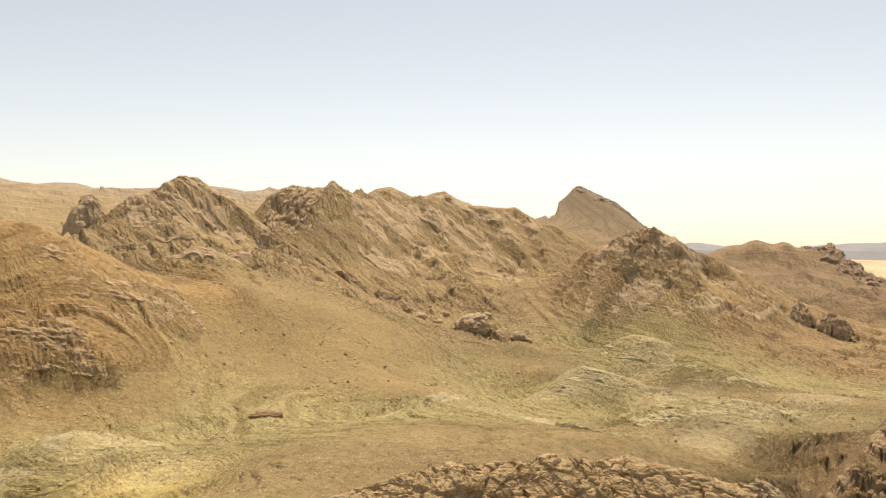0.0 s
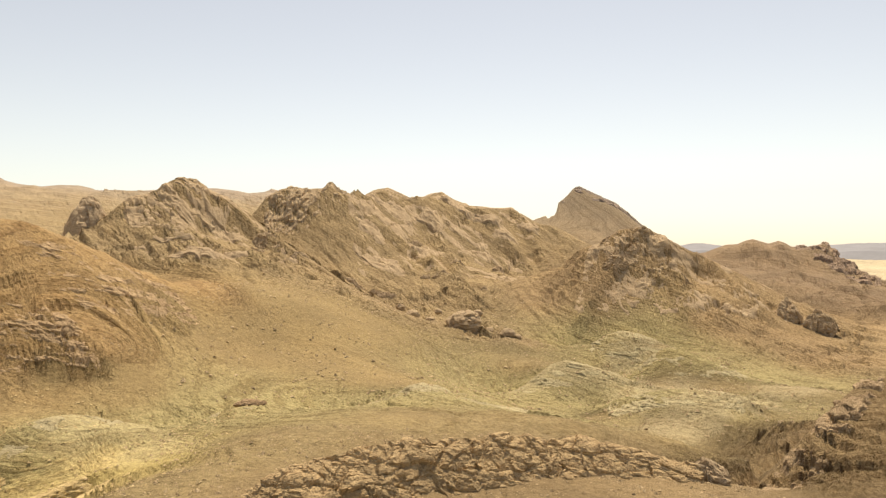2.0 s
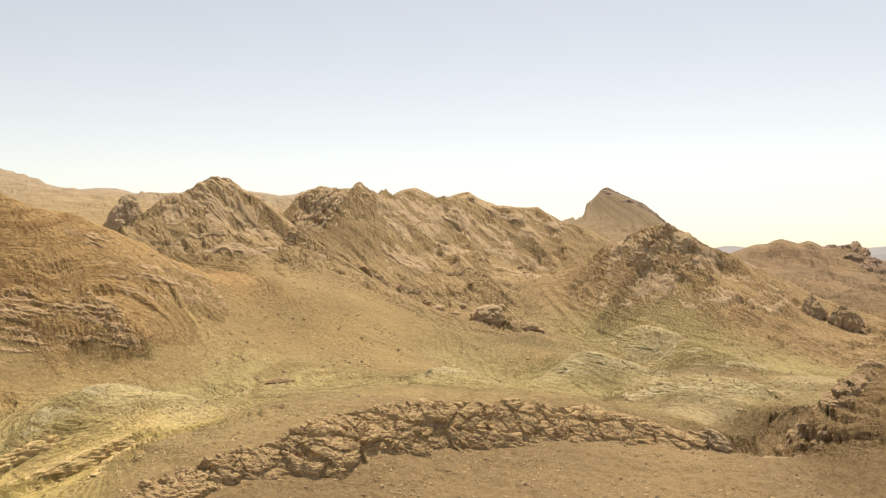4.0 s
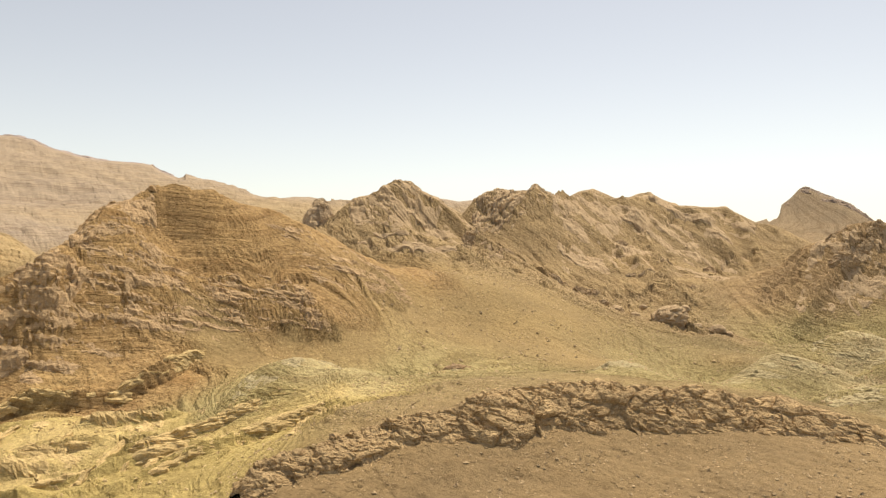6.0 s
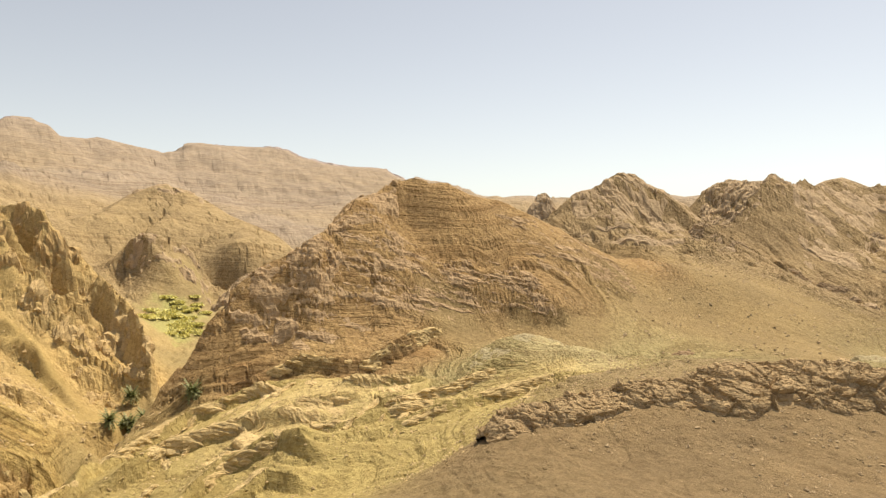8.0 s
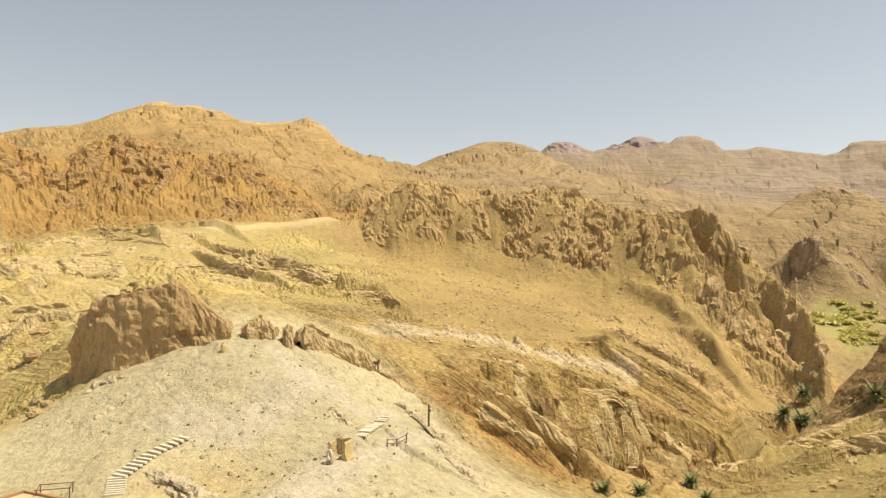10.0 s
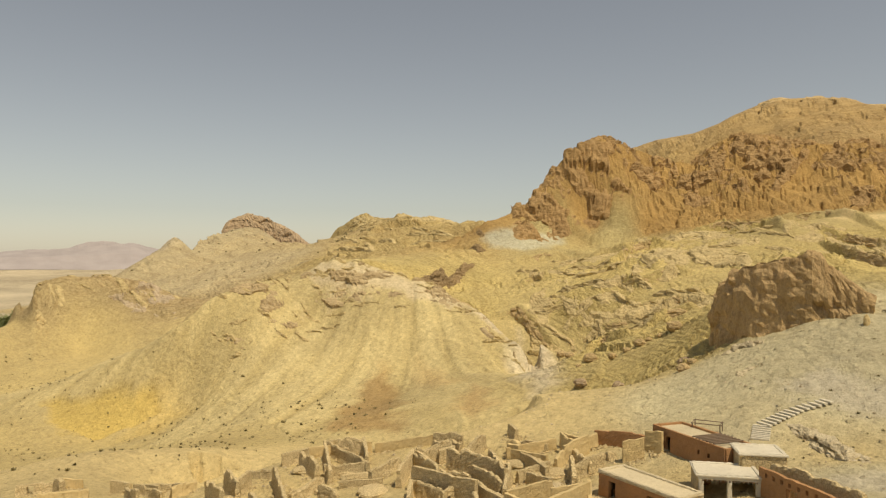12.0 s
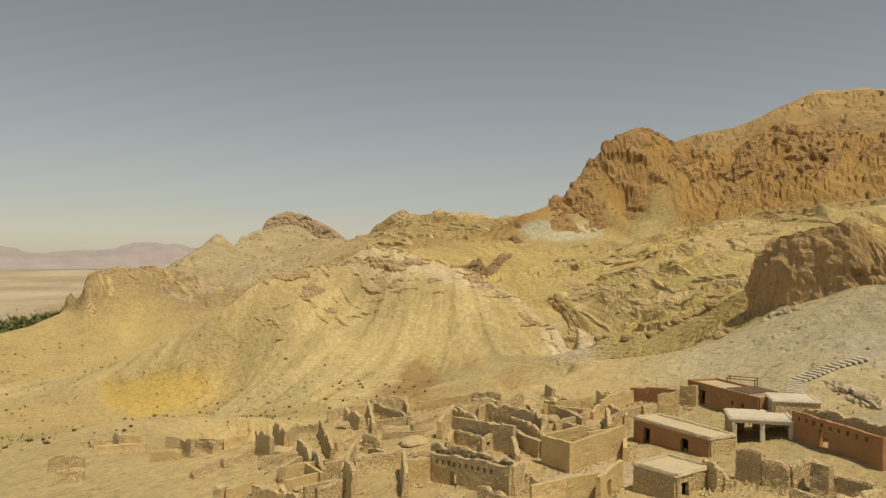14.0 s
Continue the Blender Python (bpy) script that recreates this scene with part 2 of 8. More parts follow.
ridge("dome range crags", "domerange", 60, 60, 0.7, [(-179, 685, 81.2), (-174, 696, 91.5), (-170, 705, 98.7), (-165, 717, 105.1), (-159, 729, 110.6), (-151, 745, 113.0), (-140, 765, 113.4), (-127, 786, 114.4), (-123, 791, 121.1), (-120, 796, 122.1), (-116, 801, 117.5), (-102, 819, 111.3), (-88, 837, 111.9), (-78, 848, 118.7), (-64, 864, 122.6), (-54, 868, 118.8), (-37, 869, 110.8), (-20, 869, 112.2), (-8, 870, 116.4), (2, 870, 117.7), (14, 867, 110.1), (34, 857, 100.7), (60, 843, 97.4), (82, 830, 96.8), (90, 826, 91.4), (97, 821, 87.3), (112, 812, 78.1), (130, 801, 75.2)])
ridge("knoll", "knoll", 45, 45, 0.6, [(119, 590, 51.0), (132, 582, 55.6), (140, 577, 60.6), (145, 573, 65.6), (151, 569, 67.3), (159, 564, 68.1), (167, 559, 66.6), (178, 560, 60.1), (191, 562, 52.6), (203, 563, 48.2), (212, 564, 44.2), (235, 565, 33.6), (257, 566, 23.4), (288, 566, 7.0)])
ridge("gorge hill north shoulder", "gorgehill", 18, 30, 0.7, [(-168.6, 215.2, 69.6), (-164.9, 219.5, 69.4), (-161.8, 222.9, 68.0), (-158.7, 226.3, 68.0), (-156.2, 228.9, 67.9), (-155.4, 233.1, 66.3), (-154.6, 237.0, 65.0), (-153.5, 241.9, 63.6), (-151.5, 250.2, 62.7), (-149.1, 258.4, 62.2), (-147.0, 265.1, 60.8), (-144.8, 271.7, 58.3), (-141.7, 280.0, 55.7), (-136.4, 290.5, 51.2)])
ridge("gorge hill west crest", "gorgehill", 14, 16, 1.2, [(-189.9, 133.1, 15.8), (-187.0, 137.7, 19.9), (-186.9, 137.9, 24.1), (-182.3, 145.0, 31.8), (-180.4, 147.7, 33.6), (-177.0, 152.4, 35.7), (-173.3, 157.2, 39.1), (-170.6, 160.6, 42.1), (-171.8, 168.2, 45.7), (-173.8, 177.0, 49.6), (-174.9, 182.4, 52.6), (-175.8, 187.8, 55.4), (-176.4, 191.4, 59.0), (-175.5, 196.7, 60.2), (-173.6, 202.5, 62.8), (-172.3, 205.9, 65.7), (-171.0, 209.4, 68.0), (-168.6, 215.2, 69.6)])
ridge("gorge head hill", "headhill", 90, 80, 0.5, [(-732, 369, 69.7), (-725, 383, 74.4), (-713, 410, 81.8), (-701, 433, 98.9), (-695, 444, 104.7), (-689, 455, 109.9), (-680, 464, 111.6), (-658, 478, 102.7), (-641, 488, 93.7), (-618, 500, 78.1), (-596, 511, 68.4), (-574, 521, 59.1), (-558, 528, 47.3), (-547, 532, 34.7)])
ridge("gorge head spur", "headhill", 40, 40, 0.7, [(-497, 294, 41.2), (-491, 300, 47.7), (-485, 307, 51.4), (-476, 317, 50.4), (-466, 326, 47.7), (-460, 333, 36.9), (-454, 339, 21.4), (-447, 344, 8.3)])
ridge("rock band left", "rockband", 16, 25, 0.9, [(-440, -30, 53.4), (-441, -26, 56.8), (-443, -23, 62.0), (-444, -19, 65.6), (-446, -15, 70.7), (-448, -9, 74.8), (-451, -3, 78.4), (-453, 3, 81.4), (-448, 16, 83.0), (-446, 23, 82.0), (-443, 28, 79.2), (-441, 33, 75.7), (-440, 36, 72.3), (-438, 40, 68.1), (-436, 44, 66.7), (-435, 49, 72.4)])
ridge("rock band right", "rockband", 18, 25, 0.9, [(-432, 48, 72.1), (-430, 55, 73.3), (-428, 60, 69.9), (-427, 64, 68.9), (-426, 68, 72.8), (-424, 75, 74.0), (-422, 81, 74.8), (-417, 95, 75.7), (-415, 101, 72.9), (-409, 114, 68.2), (-405, 124, 64.7), (-400, 133, 59.5), (-396, 141, 58.5), (-391, 148, 61.3), (-386, 157, 61.9), (-380, 164, 62.1), (-366, 168, 58.5), (-361, 169, 52.3), (-356, 170, 46.6), (-347, 172, 38.7), (-336, 175, 30.9), (-321.2, 173.6, 24.4), (-303.0, 171.7, 16.8), (-287.6, 168.0, 11.7), (-274.2, 163.7, 4.9), (-262.7, 159.7, -4.2), (-252.1, 155.9, -11.6)])
ridge("peak left", "peak", 25, 40, 0.8, [(-364, -306, 50.2), (-375, -301, 54.8), (-387, -296, 60.2), (-394, -292, 67.4), (-399, -290, 72.7), (-406, -286, 83.3), (-410, -284, 87.2), (-415, -281, 93.8), (-420, -278, 100.0), (-426, -275, 103.3), (-433, -271, 107.4), (-444, -265, 111.0), (-452, -260, 109.9), (-458, -257, 107.9), (-473, -249, 104.1), (-483, -243, 100.7), (-494, -236, 98.1), (-503, -230, 97.3)])
ridge("peak right", "peak", 28, 40, 0.8, [(-501, -230, 91.5), (-504, -224, 96.7), (-507, -219, 101.8), (-511, -213, 108.7), (-514, -208, 112.6), (-517, -202, 115.1), (-520, -197, 116.4), (-524, -189, 115.6), (-528, -182, 116.4), (-535, -167, 112.1), (-537, -155, 109.8), (-538, -143, 107.4), (-539, -131, 106.8), (-540, -120, 106.9), (-540, -112, 104.0), (-540, -104, 99.5), (-541, -97, 94.6), (-541, -79, 89.6), (-540, -68, 82.7), (-540, -63, 77.8), (-540, -58, 72.5), (-539, -48, 64.5)])
ridge("banded hill", "crown", 60, 80, 0.5, [(-669, -763, 68.4), (-668, -749, 73.3), (-666, -735, 79.5), (-665, -722, 83.4), (-663, -707, 86.5), (-661, -696, 83.3), (-660, -685, 78.0), (-656, -663, 73.8), (-653, -646, 70.5), (-652, -641, 80.0), (-650, -631, 81.6), (-646, -614, 76.9), (-642, -598, 71.7), (-637, -576, 73.0), (-631, -555, 70.3), (-625, -534, 65.8), (-620, -519, 60.3), (-610, -497, 57.8), (-599, -475, 61.2), (-589, -454, 60.9), (-577, -433, 65.6), (-569, -417, 71.4)])
ridge("cap hill", "caphill", 80, 80, 0.5, [(-369, -738, 24.1), (-387, -752, 29.5), (-406, -765, 35.8), (-425, -778, 46.0), (-437, -786, 50.5), (-450, -794, 46.2), (-465, -803, 37.3), (-484, -813, 27.4), (-502, -823, 32.7), (-518, -831, 43.5), (-534, -839, 53.4), (-556, -849, 63.3), (-572, -837, 67.2), (-568, -806, 65.1), (-565, -779, 55.7), (-560, -745, 39.9), (-554, -709, 43.5), (-546, -673, 30.6)])
ridge("low hill", "hump", 40, 40, 0.6, [(-143.8, -453.4, -4.4), (-147.9, -453.9, 2.2), (-150.5, -454.9, 8.6), (-161, -477, 12.2), (-175, -477, 15.5), (-190, -476, 15.0), (-201, -475, 15.3), (-210, -456, 12.7), (-216, -444, 9.0), (-221, -430, 2.2)])
ridge("low hill spur", "flats", 30, 40, 0.3, [(-140.3, -452.6, -7.1), (-118.1, -443.8, -13.9), (-97.4, -431.8, -16.1), (-77.0, -423.1, -17.0), (-59.2, -417.1, -16.2)])
ridge("pale dome flank", "pale", 14, 25, 0.15, [(-105.3, -343.3, -26.7), (-111.5, -335.3, -22.6), (-115.5, -328.1, -18.9), (-123.1, -313.5, -12.3), (-128.8, -301.1, -6.6), (-132.4, -293.4, -1.3)])
ridge("pale dome left", "pale", 14, 20, 0.5, [(-129.4, -287.4, -0.8), (-133.2, -287.0, 1.7), (-137.1, -286.6, 4.8), (-141.0, -286.0, 8.0), (-144.9, -285.4, 10.4), (-150.9, -284.3, 13.1), (-157.0, -283.0, 15.2), (-165.3, -281.0, 17.1), (-170.7, -278.0, 17.9), (-176.1, -274.8, 18.3), (-180.5, -272.0, 20.7), (-184.1, -269.7, 23.1), (-187.2, -267.6, 25.4), (-190.5, -265.4, 26.5), (-194.1, -262.8, 26.8)])
ridge("pale dome right", "pale", 14, 25, 0.5, [(-194.1, -262.8, 26.8), (-196.4, -258.9, 26.6), (-199.8, -252.8, 23.8), (-205.1, -242.4, 20.5), (-211.1, -229.7, 16.0), (-208.3, -216.0, 11.7), (-203.9, -199.3, 6.3), (-199.8, -186.3, 0.8), (-192.1, -174.1, -3.9), (-185.3, -164.3, -8.6), (-181.1, -158.5, -15.8)])
ridge("village edge", "village", 10, 28, 0.58, [(-44.1, -134.1, -7.6), (-47.8, -130.1, -5.5), (-52.9, -124.4, -3.1), (-58.9, -117.2, -2.2), (-63.4, -110.6, -0.9), (-69.2, -106.3, 0.1), (-75.9, -103.5, 1.1), (-85.2, -101.8, 2.6)])
ridge("dome spur", "domerange", 35, 30, 0.3, [(-163, 627, 77.9), (-141, 607, 64.2), (-116, 582, 50.0), (-93, 557, 39.2), (-67, 525, 25.9), (-48, 501, 18.4), (-30, 477, 12.9), (-16, 459, 8.3)])
ridge("green mound", "green", 9, 14, 0.35, [(-87.4, 127.1, 6.1), (-86.6, 130.0, 8.0), (-85.6, 132.9, 10.4), (-84.3, 136.5, 12.7), (-82.5, 140.8, 14.4), (-80.5, 145.2, 15.2), (-78.4, 149.6, 15.3), (-76.4, 154.6, 14.7), (-74.7, 161.0, 12.7), (-72.1, 169.6, 9.2), (-69.0, 178.1, 5.5), (-65.0, 185.8, 3.9), (-61.7, 191.5, 3.3), (-58.2, 197.2, 4.9), (-54.4, 202.8, 5.4), (-49.7, 209.3, 4.9), (-45.7, 214.0, 2.7)])
ridge("pale lump", "green", 14, 18, 0.35, [(-32.4, 233.1, -4.1), (-22.8, 237.1, -2.1), (-13.1, 240.8, 0.0), (-9.1, 242.1, 2.4), (-5.2, 243.4, 4.3), (-0.2, 244.6, 5.1), (5.9, 244.3, 4.1), (12.9, 243.7, 0.8), (20.8, 242.8, -1.6), (30.5, 241.3, -2.6), (41.7, 239.3, -4.1)])
ridge("wash mound behind", "green", 22, 30, 0.4, [(97, 456, -10.7), (103, 453, -7.0), (110, 450, -2.6), (118, 446, 0.4), (127, 440, -0.7), (136, 435, -4.2), (144, 429, -7.2)])
ridge("dark rimmed mound", "green", 20, 26, 0.4, [(101.3, 370.8, -18.4), (105.3, 369.4, -12.8), (110.6, 367.3, -6.9), (115.8, 365.2, -1.8), (121.0, 363.1, 1.4), (128.5, 359.7, 1.0), (135.9, 356.3, -2.4), (147.8, 350.3, -7.1), (158.0, 344.8, -11.6)])
ridge("wash mound", "green", 18, 24, 0.4, [(37.3, 328.7, -15.4), (43.9, 329.6, -12.4), (50.6, 330.3, -7.2), (57.2, 331.0, -2.3), (63.9, 331.5, -0.2), (71.9, 331.9, -2.1), (79.9, 332.2, -4.2), (91.8, 332.0, -7.4)])
ridge("near wash mound", "green", 16, 22, 0.35, [(67.9, 273.8, -9.9), (76.6, 273.5, -5.8), (87.3, 272.7, -3.4), (95.8, 271.8, -1.9), (104.1, 270.7, -1.6), (114.4, 269.1, -2.6), (124.2, 266.8, -4.6)])
ridge("east fore ridge", "eastridge", 10, 30, 0.5, [(80.1, 160.6, -4.7), (83.3, 162.0, -2.2), (87.3, 163.6, 0.4), (91.4, 165.2, 3.6), (95.5, 166.7, 7.2), (99.6, 168.1, 10.7), (105.7, 173.3, 12.9), (112.0, 178.3, 15.3), (117.1, 182.3, 17.0), (121.0, 185.2, 17.5), (125.0, 188.0, 16.4), (129.7, 191.4, 13.9)])
line("near outcrop foot", "near", 0, [(-42, 69, 10), (-36, 76, 10), (-26, 88, 12), (-16, 97, 12), (-5, 108, 12), (12, 124, 10), (28, 135, 8), (42, 142, 6), (59, 146, 3), (69, 147, 2)])
line("near gravel slope", "near", 0, [(-5, 94, 8), (18, 114, 6), (34, 105, 6), (-20, 74, 7), (10, 89, 6), (43, 126, 6)])
line("near lee side", "valley", 0, [(-43, 111, 13), (-26, 140, 14), (4, 168, 10), (38, 178, 8), (70, 183, 2)])
line("yellow terraces", "yellow", 0, [(-87, 116, 1), (-92, 101, 0), (-123, 106, -2), (-98, 81, -3), (-75, 85, -2), (-68, 102, 3), (-62, 120, 5), (-55, 140, 8)])
line("terrace lip over the gorge", "yellow", 0, [(-131, 124, 2), (-116, 126, 2), (-142, 116, -3), (-158, 105, -10), (-96, 124, 4), (-144, 82, -11), (-152, 64, -17), (-101, 71, -12), (-80, 72, -8), (-58, 76, 0), (-114, 59, -15), (-103, 96, -6)])
line("sand apron", "sand", 0, [(-126, 189, 12), (-114, 209, 11), (-93, 218, 10), (-93, 289, 17), (-74, 312, 9), (-48, 319, 2), (-20, 302, -3), (-74, 363, 26), (-44, 386, 14)])
line("gorge hill face", "gorgehill", 0, [(-141, 209, 38), (-172, 168, 24), (-199, 167, 26), (-146, 164, 14), (-168, 142, 9), (-163, 125, -5), (-132, 144, -2), (-127, 162, 5), (-124, 237, 34), (-130, 307, 44), (-111, 340, 35), (-160, 206, 45), (-119, 210, 19), (-107, 227, 22)])
line("dome range face", "domerange", 0, [(71, 692, 24), (-172, 550, 59), (-130, 549, 47), (-78, 546, 26), (-33, 507, 10), (21, 464, -3), (48, 457, -5), (-115, 662, 71), (-13, 720, 56), (16, 562, 17), (-197, 477, 51)])
line("knoll slopes", "knoll", 0, [(95, 567, 17), (131, 535, 27), (196, 488, 7), (232, 484, -7), (302, 543, -2), (272, 587, 16), (243, 436, -14), (200, 552, 27)])
line("eastern wash", "valley", 0, [(110, 457, -15), (138, 420, -6), (74, 345, -14), (109, 336, -14), (136, 326, -12), (86, 236, -10), (127, 264, -12), (79, 182, -1), (53, 387, -10), (109, 394, -11), (66, 266, -12), (157, 304, -7)])
line("eastern range foot", "eastrange", 0, [(371, 753, 17), (384, 663, 7), (351, 828, 26)])
line("mesa foot", "mesa", 0, [(-1194, 855, 157), (-1025, 878, 124), (-1034, 1042, 135), (-772, 713, 76)])
line("far peaks foot", "mesa", 0, [(-1063, 475, 153), (-1110, 642, 155), (-1028, 860, 137), (-1119, 328, 179), (-758, 715, 83)])
line("tawny mountain foot", "tawny", 0, [(-807, 108, 127), (-733, 166, 116), (-657, 214, 94), (-638, 261, 83)])
line("gorge head spur", "headhill", 0, [(-524, 322, 49), (-493, 335, 51), (-465, 342, 30), (-449, 343, 13), (-511, 297, 25), (-494, 401, 45), (-483, 296, 12)])
line("gorge floor", "gorge", 0, [(-374, 269, -15), (-403, 295, -6), (-329, 228, -23), (-267, 178, -27), (-231, 146, -29), (-198, 94, -26), (-165, 54, -29), (-446, 325, 2)])
line("rock band foot", "bowl", 0, [(-419, -16, 38), (-408, 21, 38), (-394, 58, 34), (-368, 95, 25), (-339, 117, 12), (-300, 121, -2), (-271, 120, -14), (-239, 116, -22), (-228, 117, -25)])
line("rock band flank", "rockband", 0, [(-293, 107, -3), (-270, 107, -11), (-303, 136, -5), (-231, 99, -16), (-278, 140, -18), (-230, 111, -23), (-265, 144, -24)])
line("sandy bowl", "bowl", 0, [(-305, 11, 16), (-290, 48, 9), (-254, 61, 3), (-254, -15, 12), (-345, -37, 30), (-248, 18, 7)])
line("road shelf", "road", 0, [(-336, -117, 43), (-375, -104, 48), (-414, -80, 52), (-446, -48, 59), (-452, -26, 59)])
line("slabs above the gorge", "slabs", 0, [(-175, -27, 12), (-202, 4, 8), (-209, 33, 1), (-207, 60, -6), (-209, 82, -15), (-156, 8, -1), (-160, 30, -7), (-155, 37, -15), (-191, 83, -24), (-120, 12, -10), (-108, -14, 2), (-138, -19, 8), (-149, 45, -21), (-122, -18, 5), (-105, -7, -3)])
line("white hill top", "white", 0, [(-108, -54, 17), (-106, -64, 16), (-102, -72, 12), (-93, -77, 8), (-113, -43, 15), (-115, -36, 12), (-111, -29, 8), (-101, -25, 5)])
line("top of the block cliff", "fold", 0, [(-142, -79, 28), (-145, -66, 26)])
line("white hill flank", "white", 0, [(-87, -59, 9), (-77, -62, 6), (-66, -53, 5), (-65, -45, 6), (-80, -38, 7), (-88, -30, 5), (-69, -35, 5), (-71, -29, 4), (-76, -65, 6), (-92, -49, 9), (-89, -79, 5)])
line("village ground", "village", 0, [(-59, -65, 1.6), (-50, -68, 0.5), (-73, -92, 0.3), (-62, -101, -1.6), (-39, -74, -1.0), (-54, -116, -3.7), (-30, -92, -3.6), (-25, -114, -6.2), (-33, -154, -9.3), (-41, -131, -6.3), (-76, -62, 3.5), (-72, -55, 3.8), (-48, -50, 2.1), (-36, -66, -0.5), (-34, -78, -1.9)])
line("lane behind the village", "village", 0, [(-106, -98, 2.7), (-99, -111, 0.8), (-88, -129, -1.9), (-76, -147, -4.7), (-61, -165, -7.8), (-47, -175, -10.0)])
line("pale dome face", "pale", 0, [(-151, -190, -15), (-149, -244, -12), (-125, -245, -21), (-113, -177, -16), (-118, -145, -11), (-140, -316, -19), (-152, -299, -6), (-128, -279, -26), (-147, -353, -23), (-164, -284, 1), (-158, -164, -8), (-175, -212, -3), (-174, -256, 0)])
line("western flats", "flats", 0, [(-161, -422, -23), (-130, -381, -29), (-158, -346, -25), (-102, -285, -33), (-98, -402, -31), (-71, -306, -35), (-64, -242, -31), (-39, -258, -31), (-110, -456, -28), (-174, -498, -27), (-157, -731, -63), (-86, -191, -19)])
line("cap hill foot", "caphill", 0, [(-312, -537, 7), (-385, -573, 20), (-318, -617, -6), (-307, -420, 23)])
line("banded foot", "crown", 0, [(-431, -467, 35), (-305, -389, 27), (-420, -408, 30), (-439, -383, 35)])
line("dark outcrop", "fold", 0, [(-217, -291, 27), (-239, -286, 24), (-253, -269, 17), (-271, -266, 14), (-247, -238, 5), (-207, -190, 5)])
line("teal shelf", "teal", 0, [(-357, -258, 31.5), (-376, -225, 31.5), (-382, -274, 43), (-403, -239, 43), (-379, -312, 45)])
line("craggy peak foot", "peak", 0, [(-408, -258, 49), (-418, -214, 50), (-428, -168, 54), (-434, -129, 53), (-440, -88, 54), (-419, -289, 52), (-455, -238, 76), (-480, -162, 81), (-438, -273, 80), (-491, -105, 76)])
line("folded slabs", "fold", 0, [(-303, -173, 29), (-254, -178, 15), (-353, -175, 40), (-353, -137, 40), (-335, -106, 35), (-285, -78, 26), (-239, -48, 21), (-197, -141, 3), (-183, -113, 8), (-169, -142, -2), (-352, -68, 35), (-318, -34, 27), (-395, -62, 42), (-190, -166, 3)])
line("lane below the block", "fold", 0, [(-123, -93, 6), (-125, -100, 2), (-119, -84, 9), (-129, -112, -5)])
line("summit foot", "summit", 0, [(-684, -157, 138), (-719, -80, 123), (-651, -15, 88), (-602, 12, 74), (-579, -30, 86)])
line("plain", "plain", 0, [(-360, -1800, -77), (-1080, -2160, -77), (360, -960, -74), (-300, -912, -70), (720, -360, -48), (1800, 360, -84), (1080, 1800, -84), (2400, 3000, -84), (3000, -1800, -84), (0, -4800, -79), (-3600, -3600, -77), (4200, 4200, -84), (6000, 0, -84), (-1800, -1320, -60), (3600, -3600, -84)])
line("ground below the start", "near", 0, [(144, -48, -10), (180, 72, -14), (72, -144, -17), (24, 12, 2), (72, 48, 0), (-12, 36, 5), (0, -60, -4), (48, -72, -7), (-24, 0, 1)])
line("highland behind", "mesa", 0, [(-4500, -1500, 70), (-4500, 2400, 180), (-3000, 4500, 240), (500, 4900, -20), (-3100, 1450, 240), (-1900, 3100, 210)])
K = np.array(KNOTS, float)
KX, KZ, KR = K[:, :2], K[:, 2], K[:, 3].astype(int)
SOFT = 5.0


def solve_land():
    d = np.sqrt(((KX[:, None] - KX[None]) ** 2).sum(-1) + SOFT**2)
    n = len(KX)
    a = np.zeros((n + 3, n + 3))
    a[:n, :n] = d - 2.0 * np.eye(n)
    poly = np.c_[np.ones(n), KX / 1000]
    a[:n, n:], a[n:, :n] = poly, poly.T
    return np.linalg.solve(a, np.r_[KZ, 0, 0, 0])


COEF = solve_land()
PAR = np.array([[*REGION[n][:3], *REGION[n][3], *DIP.get(n, (0.08, 0.08))] for n in NAMES])[KR] * np.array([1, 1, 1, 0.985, 0.995, 0.86, 1, 1])


def land(x, y):
    """Height, blended region values and the nearest region for arrays of places."""
    z, par, reg = np.empty(len(x)), np.empty((len(x), 8)), np.empty(len(x), int)
    for a in range(0, len(x), 4000):
        s = slice(a, a + 4000)
        d2 = (x[s, None] - KX[:, 0]) ** 2 + (y[s, None] - KX[:, 1]) ** 2
        z[s] = np.sqrt(d2 + SOFT**2) @ COEF[:-3] + COEF[-3] + COEF[-2] * x[s] / 1000 + COEF[-1] * y[s] / 1000
        w = 1 / (d2 + 9.0) ** 2
        par[s] = (w @ PAR) / w.sum(1, keepdims=True)
        reg[s] = KR[np.argmin(d2, 1)]
    return z, par, reg


# a fan of cells, fine where the land is near
CX, CY = 12.0, -18.0
AZ = np.concatenate([np.arange(-38, 178, 0.14), np.arange(178, 322.1, 2.4)])
RAD = np.concatenate([np.linspace(0.02, 66, 10)[:-1], np.geomspace(66, 820, 440)[:-1], np.geomspace(820, 4950, 140)])
if len(AZ) % 2 == 0:
    AZ = np.append(AZ, 322.3)
if len(RAD) % 2 == 0:
    RAD = np.append(RAD, 4990)


def upsample(g):
    """Doubles a grid in both ways by straight interpolation."""
    r = np.empty((2 * g.shape[0] - 1, *g.shape[1:]))
    r[::2], r[1::2] = g, (g[:-1] + g[1:]) / 2
    c = np.empty((r.shape[0], 2 * r.shape[1] - 1, *r.shape[2:]))
    c[:, ::2], c[:, 1::2] = r, (r[:, :-1] + r[:, 1:]) / 2
    return c


